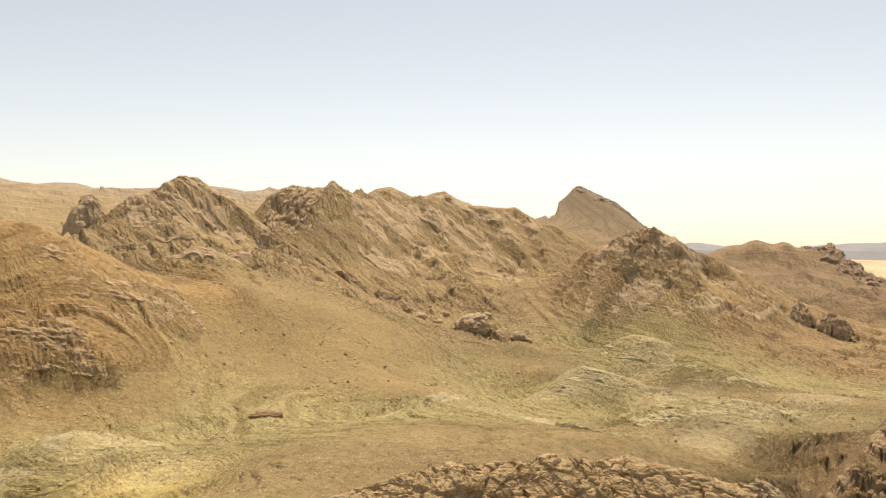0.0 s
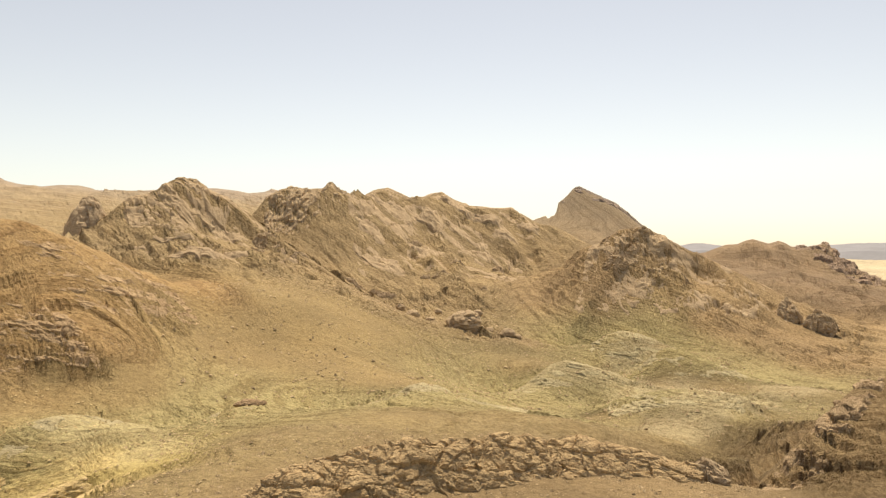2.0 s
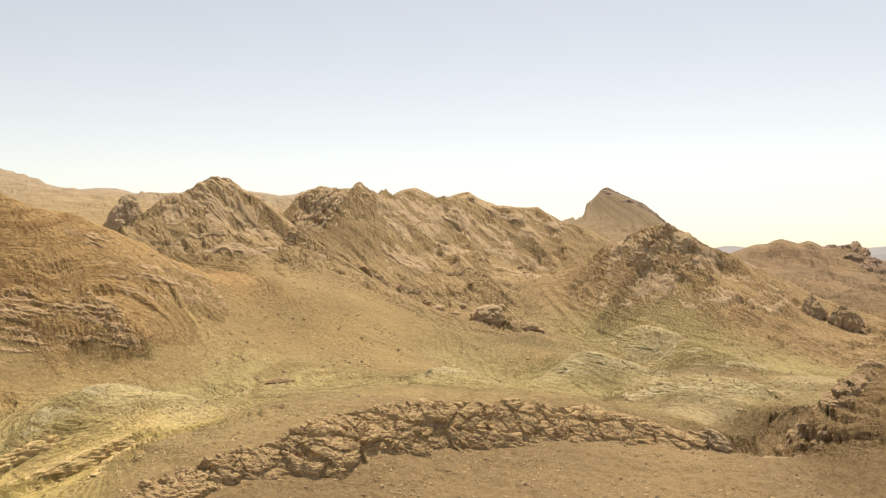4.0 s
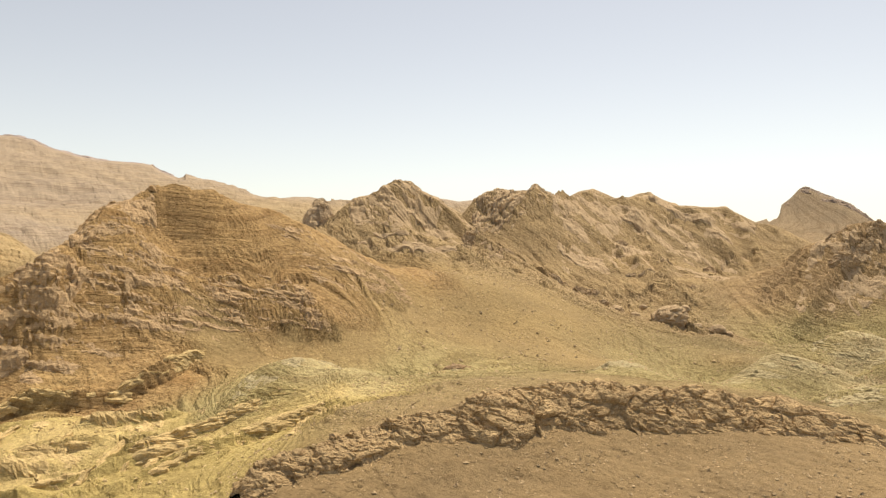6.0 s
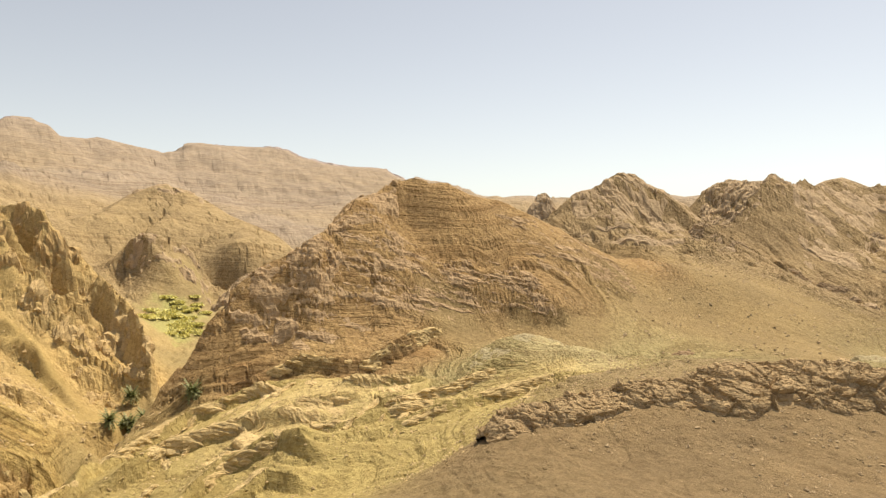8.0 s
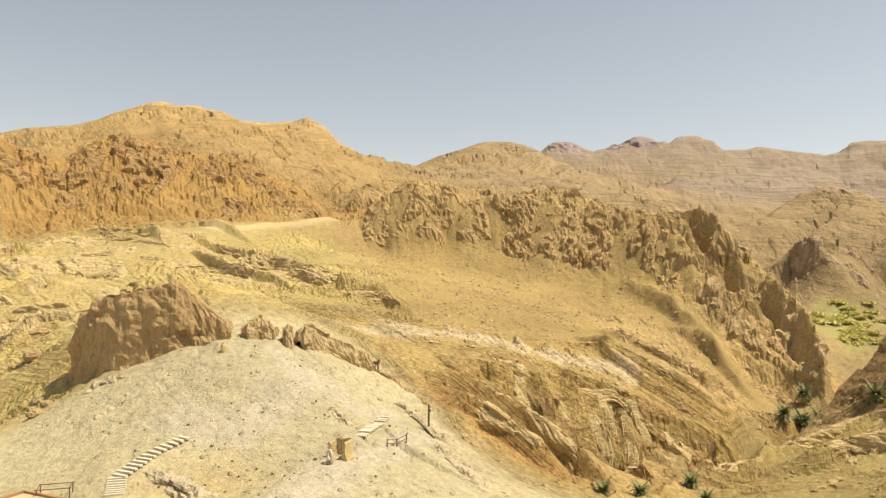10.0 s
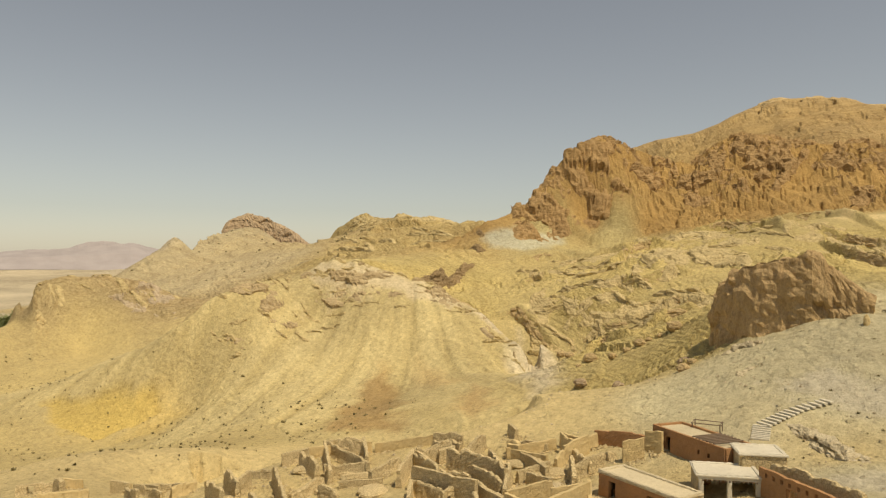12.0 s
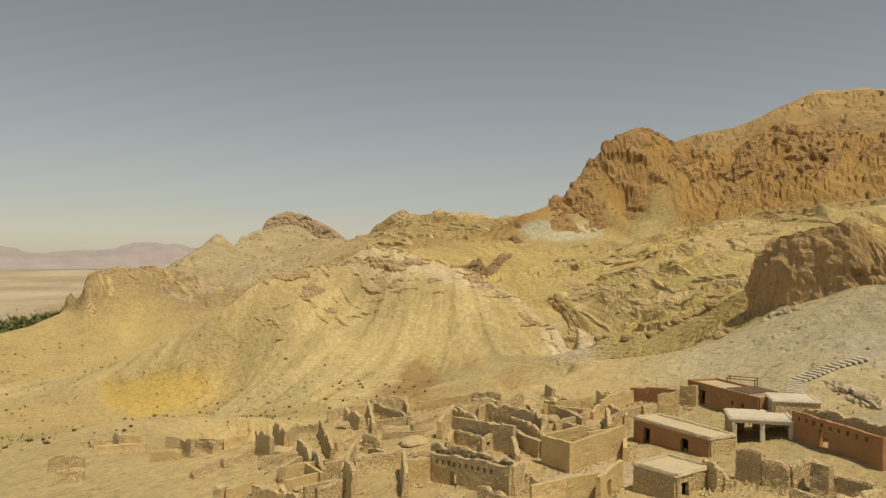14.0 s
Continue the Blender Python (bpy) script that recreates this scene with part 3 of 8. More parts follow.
rr, aa = np.meshgrid(RAD, np.radians(AZ), indexing="ij")
GX, GY = CX - rr * np.sin(aa), CY + rr * np.cos(aa)
cz, cp, cr = land(GX[::2, ::2].ravel(), GY[::2, ::2].ravel())
shape = GX[::2, ::2].shape
GZ, GP = upsample(cz.reshape(shape)), upsample(cp.reshape(*shape, 8))
GR = np.repeat(np.repeat(cr.reshape(shape), 2, 0), 2, 1)[: GX.shape[0] - 1, : GX.shape[1] - 1]


def cells(x, y, size, seed):
    """Cracked blocks in plan: a value and a tilted top for each cell, and the distance to its cracks."""
    u, v = x / size, y / size
    iu, iv = np.floor(u).astype(np.int64), np.floor(v).astype(np.int64)
    f1, f2, top = np.full(x.shape, 9.0), np.full(x.shape, 9.0), np.zeros(x.shape)
    for du in (-1, 0, 1):
        for dv in (-1, 0, 1):
            h = lattice(iu + du, iv + dv, seed)
            px, py = iu + du + (h & 1023) / 1023.0, iv + dv + ((h >> 10) & 1023) / 1023.0
            d = np.hypot(u - px, v - py)
            value = ((h >> 20) & 255) / 255.0
            a = ((h >> 5) & 63) / 10.0
            t = value + 0.9 * ((u - px) * np.cos(a) + (v - py) * np.sin(a))
            near = d < f1
            f2 = np.where(near, f1, np.minimum(f2, d))
            top = np.where(near, t, top)
            f1 = np.where(near, d, f1)
    return top, f2 - f1


def blocks(x, y, size, seed):
    """Broken rock: blocks of three sizes with cracks, about -0.6 to 1."""
    out = np.zeros(x.shape)
    for k, (s, a) in enumerate(((1.0, 0.55), (0.42, 0.33), (0.19, 0.2))):
        top, crack = cells(x, y, size * s, seed + 7 * k)
        out += a * (top - 0.45 - 0.55 * np.exp(-crack / 0.07))
    return out


def bed_level(x, y, z, p):
    """The level of the beds at places: their dip, gentle waves, and sharp folds where the dip is steep to the west."""
    kink = np.abs(((x * 0.62 - y * 0.2) / 38 + 0.8 * grain(x / 60, y / 60, 76)) % 1.0 - 0.5) - 0.25
    folded = np.clip((-p[..., 6] - 0.3) / 0.2, 0, 1)
    return z + p[..., 6] * x + p[..., 7] * y + 6 * grain(x / 55, y / 55, 77) + 0.8 * grain(x / 13, y / 13, 78) + 22 * folded * kink


def terrace(b, seed):
    """Ledges with a short steep front and a long tread, some beds harder than others."""
    k = np.floor(b)
    s = b - k
    hard = 0.25 + 1.1 * (lattice(k.astype(np.int64), k.astype(np.int64) * 0, seed) & 255) / 255.0
    return hard * (np.where(s < 0.22, s / 0.22, (1 - s) / 0.78) - 0.5)


def detail(x, y, z, p, r):
    """Roughness, crags and beds of the land, on top of its lie."""
    wx, wy = x + 5 * grain(x / 17, y / 17, 5), y + 5 * grain(x / 17, y / 17, 9)
    fine = np.clip(250 / r, 0.1, 1.0)
    far = np.clip((r - 450) / 400, 0, 1)
    out = p[..., 0] * (fbm(wx, wy, 38, 3, 1) * (1 - far) + fbm(x, y, 170, 4, 2) * far) * 1.3
    out += (0.15 + p[..., 0] * 0.3) * fine * fbm(wx, wy, 6, 3, 31)
    gully = fbm(wx, wy, 60, 4, 3, 0.5, ridged=True) * (1 - far) + fbm(x, y, 260, 5, 4, 0.5, ridged=True) * far
    out += p[..., 1] * 0.6 * gully
    rock = np.zeros(x.shape)
    m = p[..., 1] > 0.3
    keep = np.clip(0.5 + 2.2 * grain(x[m] / 45, y[m] / 45, 41) + 1.2 * grain(x[m] / 14, y[m] / 14, 43), 0, 1)
    near = r[m] < 600
    b = np.zeros(near.shape)
    b[near] = blocks(wx[m][near], wy[m][near], 17.0, 50)
    b[~near] = blocks(x[m][~near], y[m][~near], 52.0, 60)
    rock[m] = b * keep
    out += p[..., 1] * 2.0 * rock
    level = bed_level(x, y, z + out, p)
    size = (2.2 + 0.8 * p[..., 2]) * np.clip(r / 230, 0.8, 6)
    hard = np.clip(0.5 + 1.5 * grain(x / 34, y / 34, 81), 0.0, 1) * np.clip(0.65 + 1.8 * grain(x / 15, y / 15, 84), 0.15, 1.2)
    out += p[..., 2] * hard * (1.15 * terrace(level / size, 82) + 0.4 * terrace(level / (size * 0.37), 83))
    # stones and small broken rock all over, coarser far off
    octave = np.log2(np.clip(r, 100, 3000) / 130)
    wear = (0.02 + 0.09 * np.clip(p[..., 1], 0, 3) + 0.03 * np.clip(p[..., 2], 0, 3)) * np.clip(p[..., 0], 0.1, 1)
    patchy = np.clip(0.75 + 1.3 * grain(x / 23, y / 23, 88) + 0.8 * grain(x / 8, y / 8, 89), 0.15, 1.6)
    for k in range(5):
        w = np.clip(1 - np.abs(octave - k), 0, 1)
        m = w > 0
        step = 2.6 * 1.8**k
        out[m] += (w * wear * patchy)[m] * (1.4, 2.0, 2.4, 2.0, 2.0)[k] * blocks(x[m], y[m], step, 130 + k)
    return out


GZ = GZ + detail(GX, GY, GZ, GP, rr)
# the far plain fades up to the horizon
GZ = GZ + np.where(GZ < 40, 1, 0) * 82 * np.clip((rr - 2300) / 2600, 0, 1) ** 1.6

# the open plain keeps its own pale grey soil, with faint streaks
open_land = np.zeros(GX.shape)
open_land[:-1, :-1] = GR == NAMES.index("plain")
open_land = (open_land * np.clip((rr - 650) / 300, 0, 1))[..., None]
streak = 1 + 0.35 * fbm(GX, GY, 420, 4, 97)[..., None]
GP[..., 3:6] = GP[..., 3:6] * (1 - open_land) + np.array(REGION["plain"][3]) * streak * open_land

# ribs, ledges and mounds of the land along short lines, steep on the open side, and the gorge cut into it
def near_line(pts, far):
    """The cells near a line: their distance to it, positive on the open side, their way along it and its level there."""
    p = np.array(pts, float)
    m = (GX > p[:, 0].min() - far) & (GX < p[:, 0].max() + far) & (GY > p[:, 1].min() - far) & (GY < p[:, 1].max() + far)
    x, y = GX[m], GY[m]
    seg = np.r_[0, np.cumsum(np.hypot(*np.diff(p[:, :2], axis=0).T))]
    best, along, side, level = np.full(x.shape, 1e9), np.zeros(x.shape), np.zeros(x.shape), np.zeros(x.shape)
    for k in range(len(p) - 1):
        a, b = p[k], p[k + 1]
        u = b[:2] - a[:2]
        f = np.clip(((x - a[0]) * u[0] + (y - a[1]) * u[1]) / (u @ u), 0, 1)
        qx, qy = a[0] + f * u[0], a[1] + f * u[1]
        d = np.hypot(x - qx, y - qy)
        n = np.array([u[1], -u[0]])
        n = n * np.sign(n @ (np.array([CX, CY]) - a[:2]))
        s = np.sign((x - qx) * n[0] + (y - qy) * n[1])
        hit = d < best
        best, along, side = np.where(hit, d, best), np.where(hit, seg[k] + f * math.hypot(*u), along), np.where(hit, s, side)
        level = np.where(hit, a[2] + f * (b[2] - a[2]), level)
    return m, x, y, best * side, along / seg[-1], level


RIBS = []


def rib(pts, height, open_side, lee, broken_up=0.5):
    if open_side < 2.7:
        RIBS.append((pts, height))
    m, x, y, d, f, _ = near_line(pts, 1.5 * (open_side + lee) + 4)
    d = d + 0.25 * open_side * grain(x / 9, y / 9, 61) + 0.2 * lee * grain(x / 17, y / 17, 62)
    up = np.where(d > 0, np.clip(1 - d / open_side, 0, 1) ** 0.8, np.clip(1 + d / lee, 0, 1) ** 1.5)
    ends = np.clip(np.minimum(f, 1 - f) / 0.2, 0, 1) ** 0.7
    rough = 1 + 0.3 * grain(x / 11, y / 11, 63) + broken_up * blocks(x, y, 4.5, 64) * 0.45
    GZ[m] += height * up * ends * rough


def cut(pts, floor_width, steep, sink=0.0):
    """A gorge: nothing near the line stands higher than its walls allow."""
    m, x, y, d, f, level = near_line(pts, 60)
    wall = np.abs(d + 3 * grain(x / 12, y / 12, 65)) - floor_width
    top = level - sink * np.clip(2 * f - 0.6, 0, 1) + np.clip(wall, 0, 99) * steep * (1 + 0.5 * grain(x / 9, y / 9, 66)) + 1.5 * blocks(x, y, 7, 67)
    GZ[m] = np.minimum(GZ[m], top)


rib([(-102.5, 101.3, -1.5), (-92.6, 107.2, 0.4), (-84.9, 116.7, 2.7), (-77.1, 125.6, 6.0), (-71.7, 134.7, 8.1)], 2.6, 1.6, 7, 0.5)
rib([(-83.6, 88.1, -1.7), (-77.4, 100.4, 1.1), (-69.1, 112.4, 3.1), (-60.1, 126.7, 7.0), (-56.2, 136.9, 8.7)], 2.4, 1.5, 6, 0.5)
rib([(-108.4, 80.2, -3.1), (-104.0, 89.3, -2.0), (-93.5, 96.2, -1.1)], 2.2, 1.6, 7, 0.5)
rib([(-124.2, 96.4, -2.3), (-119.5, 105.7, -0.6), (-104.7, 116.2, -0.2)], 2.4, 1.6, 8, 0.5)
rib([(-55.4, 106.8, 5.9), (-51.5, 120.1, 7.8), (-47.3, 132.6, 8.8)], 1.8, 1.6, 6, 0.5)
rib([(-164.4, 126.1, -4.6), (-150.8, 136.2, -2.5), (-133.7, 145.8, -1.8), (-127.6, 163.3, 5.1), (-125.8, 187.9, 12.8)], 5, 2.0, 20, 0.3)
rib([(-216.7, 455.1, 54.4), (-162.8, 425.1, 28.3), (-110.1, 390.4, 11.0)], 7, 9, 16, 0.6)
rib([(-209.8, 497.3, 71.9), (-161.3, 502.5, 39.2), (-95.6, 468.0, 7.9)], 7, 9, 16, 0.6)
rib([(-200.8, 570.1, 98.8), (-158.9, 578.6, 59.4), (-104.6, 553.4, 25.1), (-56.8, 510.3, 3.9)], 7, 9, 16, 0.6)
rib([(-153.6, 650.8, 90.3), (-106.8, 614.8, 50.5), (-62.4, 559.5, 20.7), (-25.3, 513.2, 7.8)], 7, 9, 16, 0.6)
rib([(-90.9, 713.4, 88.6), (-12.5, 671.7, 40.2), (27.7, 537.4, 10.0), (49.0, 461.5, -5.0)], 7, 9, 16, 0.6)
rib([(3.5, 838.1, 111.3), (56.9, 765.9, 62.3), (94.1, 689.1, 29.7)], 7, 9, 16, 0.6)
rib([(-54.0, 824.6, 106.9), (-2.4, 744.0, 61.7), (22.3, 623.0, 27.0)], 7, 9, 16, 0.6)
rib([(80.1, 823.3, 91.6), (100.5, 737.2, 56.5), (111.0, 662.5, 35.9)], 7, 9, 16, 0.6)
rib([(161.1, 584.1, 68.0), (138.2, 546.6, 39.5), (112.9, 526.3, 11.4), (88.8, 505.0, -2.6)], 5, 9, 12, 0.8)
rib([(173.6, 580.6, 61.2), (176.8, 534.9, 27.6), (179.0, 494.4, 6.8)], 5, 9, 12, 0.8)
rib([(203.9, 589.7, 47.7), (224.3, 529.4, 20.0), (240.5, 486.7, -3.5)], 5, 9, 12, 0.8)
rib([(-243.6, -46.5, 18.7), (-241.1, -32.4, 15.7), (-235.8, -22.9, 14.2), (-227.5, -13.7, 10.2)], 5.5, 2.2, 10, 0.06)
rib([(-228.1, 39.1, 1.9), (-221.8, 55.3, -2.1), (-213.7, 71.0, -9.8), (-206.4, 87.2, -17.6)], 4.3, 2, 10, 0.06)
rib([(-266.9, 60.7, 3.5), (-252.1, 79.2, -5.2), (-234.5, 92.9, -14.7), (-226.9, 108.7, -21.8)], 4.3, 2.2, 10, 0.06)
rib([(-309.9, 113.3, -2.7), (-284.0, 121.7, -13.6), (-245.6, 120.0, -22.6)], 4.9, 3, 10, 0.06)
rib([(-230.4, -54.7, 27.8), (-230.8, -40.2, 24.4), (-238.5, -21.2, 19.4), (-240.5, -7.3, 14.3)], 3.0, 2, 9, 0.06)
rib([(-353.2, 106.4, 8.6), (-331.2, 119.9, 0.9), (-297.7, 122.7, -10.1), (-268.9, 122.3, -19.2)], 6.1, 4, 12, 0.06)
rib([(-156.6, 64.6, -18.3), (-156.8, 79.5, -15.3), (-159.0, 99.0, -11.1), (-151.1, 113.7, -5.9), (-135.2, 124.4, 1.1)], 4.3, 2.2, 8, 0.06)
rib([(-136.7, 56.0, -19.4), (-138.7, 77.8, -14.1), (-128.0, 92.8, -8.5), (-109.1, 103.9, -4.9)], 3.9, 2, 8, 0.06)
rib([(-109.7, 56.1, -14.4), (-114.3, 75.3, -12.0), (-104.7, 83.0, -9.4), (-87.3, 79.0, -8.9)], 3.9, 2, 8, 0.06)
rib([(-98.6, 58.8, -12.7), (-97.2, 72.4, -10.7), (-84.5, 71.4, -9.0)], 3.0, 1.8, 6, 0.06)
rib([(-119.9, 118.1, -1.2), (-108.3, 125.0, 1.7), (-95.8, 128.6, 4.9)], 2.7, 1.8, 7, 0.06)
rib([(-94.2, 93.8, -5.5), (-84.5, 102.4, -1.5), (-78.1, 113.2, 1.4)], 2.7, 1.8, 7, 0.06)
rib([(-247.5, -223.4, 13.1), (-252.0, -212.4, 14.3), (-238.2, -193.1, 9.6), (-227.6, -174.4, 4.3)], 4.4, 1.6, 9, 0.3)
rib([(-227.7, -174.5, 5.4), (-210.9, -154.1, 2.5), (-203.3, -141.9, 1.8)], 3.9, 1.6, 9, 0.3)
rib([(-289.4, -187.9, 28.9), (-303.7, -185.8, 34.4), (-319.0, -180.5, 37.5), (-317.7, -167.8, 33.2)], 5.5, 1.6, 9, 0.3)
rib([(-263.3, -172.6, 19.4), (-259.4, -157.9, 17.4), (-266.4, -150.6, 20.8), (-270.5, -139.5, 22.0)], 4.4, 1.6, 9, 0.3)
rib([(-206.8, -135.3, 6.5), (-213.3, -129.7, 9.9), (-216.8, -120.8, 12.8)], 3.9, 1.6, 9, 0.3)
rib([(-358.9, -177.0, 43.0), (-364.8, -159.2, 46.2), (-358.5, -138.3, 41.2), (-342.3, -119.3, 34.9)], 6.6, 1.6, 9, 0.3)
rib([(-338.8, -151.0, 34.9), (-345.9, -135.0, 36.2), (-326.5, -118.6, 28.7)], 5.5, 1.6, 9, 0.3)
rib([(-322.9, -106.8, 29.3), (-292.0, -88.6, 24.6), (-267.6, -71.6, 20.7), (-247.2, -55.6, 17.6)], 4.4, 1.6, 9, 0.3)
rib([(-295.2, -60.9, 24.8), (-259.8, -46.5, 21.3), (-227.2, -33.7, 17.1)], 3.9, 1.6, 9, 0.3)
rib([(-274.4, -226.9, 23.5), (-284.7, -224.2, 26.1), (-283.8, -211.5, 23.5)], 4.4, 1.6, 9, 0.3)
rib([(-230.1, -143.0, 11.4), (-236.7, -136.7, 14.8), (-231.2, -123.6, 13.9)], 3.9, 1.6, 9, 0.3)
rib([(-179.4, -147.8, -1.9), (-190.9, -142.0, -0.4), (-177.0, -126.1, -0.5)], 3.3, 1.6, 9, 0.3)
rib([(-354.6, -119.1, 38.0), (-336.6, -98.4, 32.1), (-310.2, -69.2, 27.0), (-269.4, -44.7, 21.1), (-235.0, -21.6, 15.1)], 3.9, 1.6, 9, 0.3)
rib([(-393.1, -147.4, 48.9), (-388.5, -113.5, 45.8), (-356.8, -84.6, 35.1)], 4.4, 1.6, 9, 0.3)
rib([(-224.4, -192.2, 7.3), (-207.8, -172.5, 3.1), (-196.4, -155.0, -0.8)], 3.9, 1.6, 9, 0.3)
rib([(-237.4, -170.0, 11.4), (-233.5, -156.0, 10.2), (-237.0, -148.3, 11.9)], 3.3, 1.6, 9, 0.3)
rib([(-313.3, -255.3, 31.6), (-327.6, -243.5, 34.8), (-329.8, -227.5, 31.2)], 4.4, 1.6, 9, 0.3)
rib([(-688.2, -785.8, 65.4), (-718.6, -737.7, 73.0), (-700.0, -669.3, 66.6)], 9, 4, 12, 0.6)
rib([(-493.2, -540.8, 42.2), (-529.9, -536.4, 48.7), (-533.7, -495.3, 42.4)], 8, 4, 12, 0.6)
rib([(-330.4, -217.5, 23.1), (-340.5, -210.3, 27.5), (-340.5, -195.7, 23.3)], 4.5, 4, 12, 0.6)
rib([(-281.5, -180.1, 11.4), (-286.1, -170.0, 16.4), (-278.9, -155.6, 15.8)], 4, 4, 12, 0.6)
rib([(-395.9, -273.0, 33.2), (-390.7, -244.3, 29.5), (-402.8, -232.6, 32.9)], 5, 4, 12, 0.6)
rib([(-328.7, -245.5, 19.8), (-341.1, -235.8, 22.9), (-335.7, -220.1, 17.2)], 4, 4, 12, 0.6)
rib([(-171.8, -306.6, 9.9), (-184.4, -294.1, 13.8), (-194.9, -275.5, 15.3), (-205.5, -254.7, 14.5)], 2.6, 2.5, 6, 0.9)
rib([(-155.9, -305.3, 0.6), (-170.8, -301.0, 3.9), (-178.8, -279.5, 5.8)], 2.2, 2.5, 6, 0.9)
rib([(-208.1, -240.9, 11.3), (-207.0, -211.0, 3.6), (-198.2, -184.8, -2.4)], 2.2, 2.5, 6, 0.9)
rib([(-162.0, 73.7, -20.1), (-144.8, 59.6, -18.8), (-136.1, 43.8, -20.2), (-131.2, 31.3, -19.8)], 4.2, 2.2, 12, 0.06)
rib([(-128, -22, 8.5), (-127, -12, 6.5), (-124, -5, 4.5), (-119, 0, 2), (-115, 4, -1), (-112, 8, -5), (-111, 11, -8)], 6.5, 2.2, 18, 0.1)
rib([(-150, -14, 9), (-152, -4, 7), (-155, 6, 4), (-158, 16, 0), (-162, 27, -5), (-166, 38, -10.5), (-170, 48, -17), (-174, 54, -21)], 7.5, 2.4, 22, 0.1)
rib([(-119, -20, 6), (-116, -13, 4), (-112, -8, 1.5), (-109, -4, -1), (-106, 1, -4.5)], 4.5, 2.0, 10, 0.1)
rib([(-244, 47, 4), (-219, 51, -1), (-204, 57, -7), (-198, 66, -13.5), (-196, 79, -20.5)], 3.4, 2.2, 14, 0.1)
rib([(-138, -18, 8), (-139, -8, 6), (-139, 2, 3), (-137, 12, -2), (-136, 20, -8)], 3.0, 2.0, 10, 0.1)
rib([(-180, 0, 6), (-185, 14, 3), (-190, 28, -1), (-192, 42, -6), (-191, 56, -12)], 2.6, 2.0, 12, 0.1)
cut([(-403, 295, -6), (-374, 269, -15), (-329, 228, -23), (-267, 178, -27), (-231, 146, -29), (-197.8, 94.0, -28.9), (-164.5, 53.8, -29.4), (-154.7, 34.5, -27.5), (-148.8, 16.1, -25.6)], 2.5, 2.2, 6.0)
cut([(-446, 325, 2), (-403, 295, -6), (-374, 269, -15), (-329, 228, -23), (-267, 178, -27)], 9.0, 0.8)

def crags(crest, foot, height, seed, size=1.0):
    """Broken rock down a face from its crest to its foot: buttresses, gullies and blocks."""
    deep = max(math.dist(a[:2], min(foot, key=lambda q: math.dist(q[:2], a[:2]))[:2]) for a in crest)

    def gap(row):
        m, x, y, d, f, _ = near_line(row, deep + 14)
        g = np.full(GX.shape, np.nan)
        g[m] = d
        h = np.full(GX.shape, np.nan)
        h[m] = f
        return g, h

    dc, fc = gap(crest)
    df, ff = gap(foot)
    m = np.isfinite(dc) & np.isfinite(df)
    x, y, dc, df, fc = GX[m], GY[m], dc[m], df[m], fc[m]
    v = dc / np.maximum(dc - df, 2.0) + 0.25 * grain(x / 16, y / 16, seed)
    w = np.clip((v + 0.02) / 0.3, 0, 1) * np.clip((1.05 - v) / 0.35, 0, 1) * (dc - df > 0) * np.clip(np.minimum(fc, 1 - fc) / 0.05, 0, 1)
    wx, wy = x + 4 * grain(x / 11, y / 11, seed + 1), y + 4 * grain(x / 11, y / 11, seed + 2)
    ways = np.array(crest[-1][:2]) - np.array(crest[0][:2])
    ways = ways / np.linalg.norm(ways)
    s, q = wx * ways[0] + wy * ways[1], -wx * ways[1] + wy * ways[0]
    big = fbm(s, q * 0.6, 34 * size, 3, seed + 3, 0.55, ridged=True)
    rock = 0.9 * big + 0.85 * blocks(s, q * 0.85, 15 * size, seed + 4) + 0.3 * blocks(s, q, 6.5 * size, seed + 5)
    bulge = np.sin(np.pi * np.clip(v, 0, 1) ** 0.7)
    step = bed_level(x, y, GZ[m] + height * rock, GP[m]) / (6.5 * size)
    GZ[m] += height * w * (rock + 0.7 * bulge + 0.55 * terrace(step, seed + 6))


BAND_FOOT = [(-412, -30, 38), (-410, -15, 36), (-402, 5, 35), (-400, 26, 37), (-394, 52, 34), (-379, 58, 27), (-364, 73, 21), (-355, 98, 19), (-338, 110, 12), (-318, 117, 4), (-290, 118, -4), (-268, 124, -13), (-248, 138, -24)]
PEAK_FOOT = [(-395, -310, 48), (-404, -280, 47), (-408, -250, 47), (-414, -225, 50), (-424, -195, 53), (-430, -158, 54), (-437, -122, 54), (-441, -88, 54), (-455, -55, 55)]
crags(RIDGES["rock band left"][0], BAND_FOOT[:5], 3.6, 720)
crags(RIDGES["rock band right"][0], BAND_FOOT[4:], 3.0, 740)
crags(RIDGES["peak left"][0], PEAK_FOOT[:5], 4.2, 760, 0.9)
crags(RIDGES["peak right"][0], PEAK_FOOT[3:], 3.8, 780, 0.9)
crags(RIDGES["knoll"][0][:9], [(112, 556, 20), (139, 545, 26), (171, 540, 28), (205, 560, 28)], 2.6, 800)
crags(RIDGES["dome range crags"][0][:16], [(-140, 640, 70), (-110, 650, 66), (-60, 720, 70), (-30, 770, 80)], 3.6, 820, 0.8)
crags(RIDGES["dome range left"][0], [(-215, 520, 76), (-190, 545, 82), (-165, 570, 78)], 2.2, 830, 0.8)
crags(RIDGES["eastern range"][0], [(324, 878, 27), (339, 846, 25), (362, 784, 21), (381, 748, 17), (396, 684, 10), (416, 658, 7)], 5, 840, 2.2)
crags(RIDGES["cap hill"][0], [(-318, -617, -6), (-385, -573, 20), (-312, -537, 7)], 3, 850, 2)


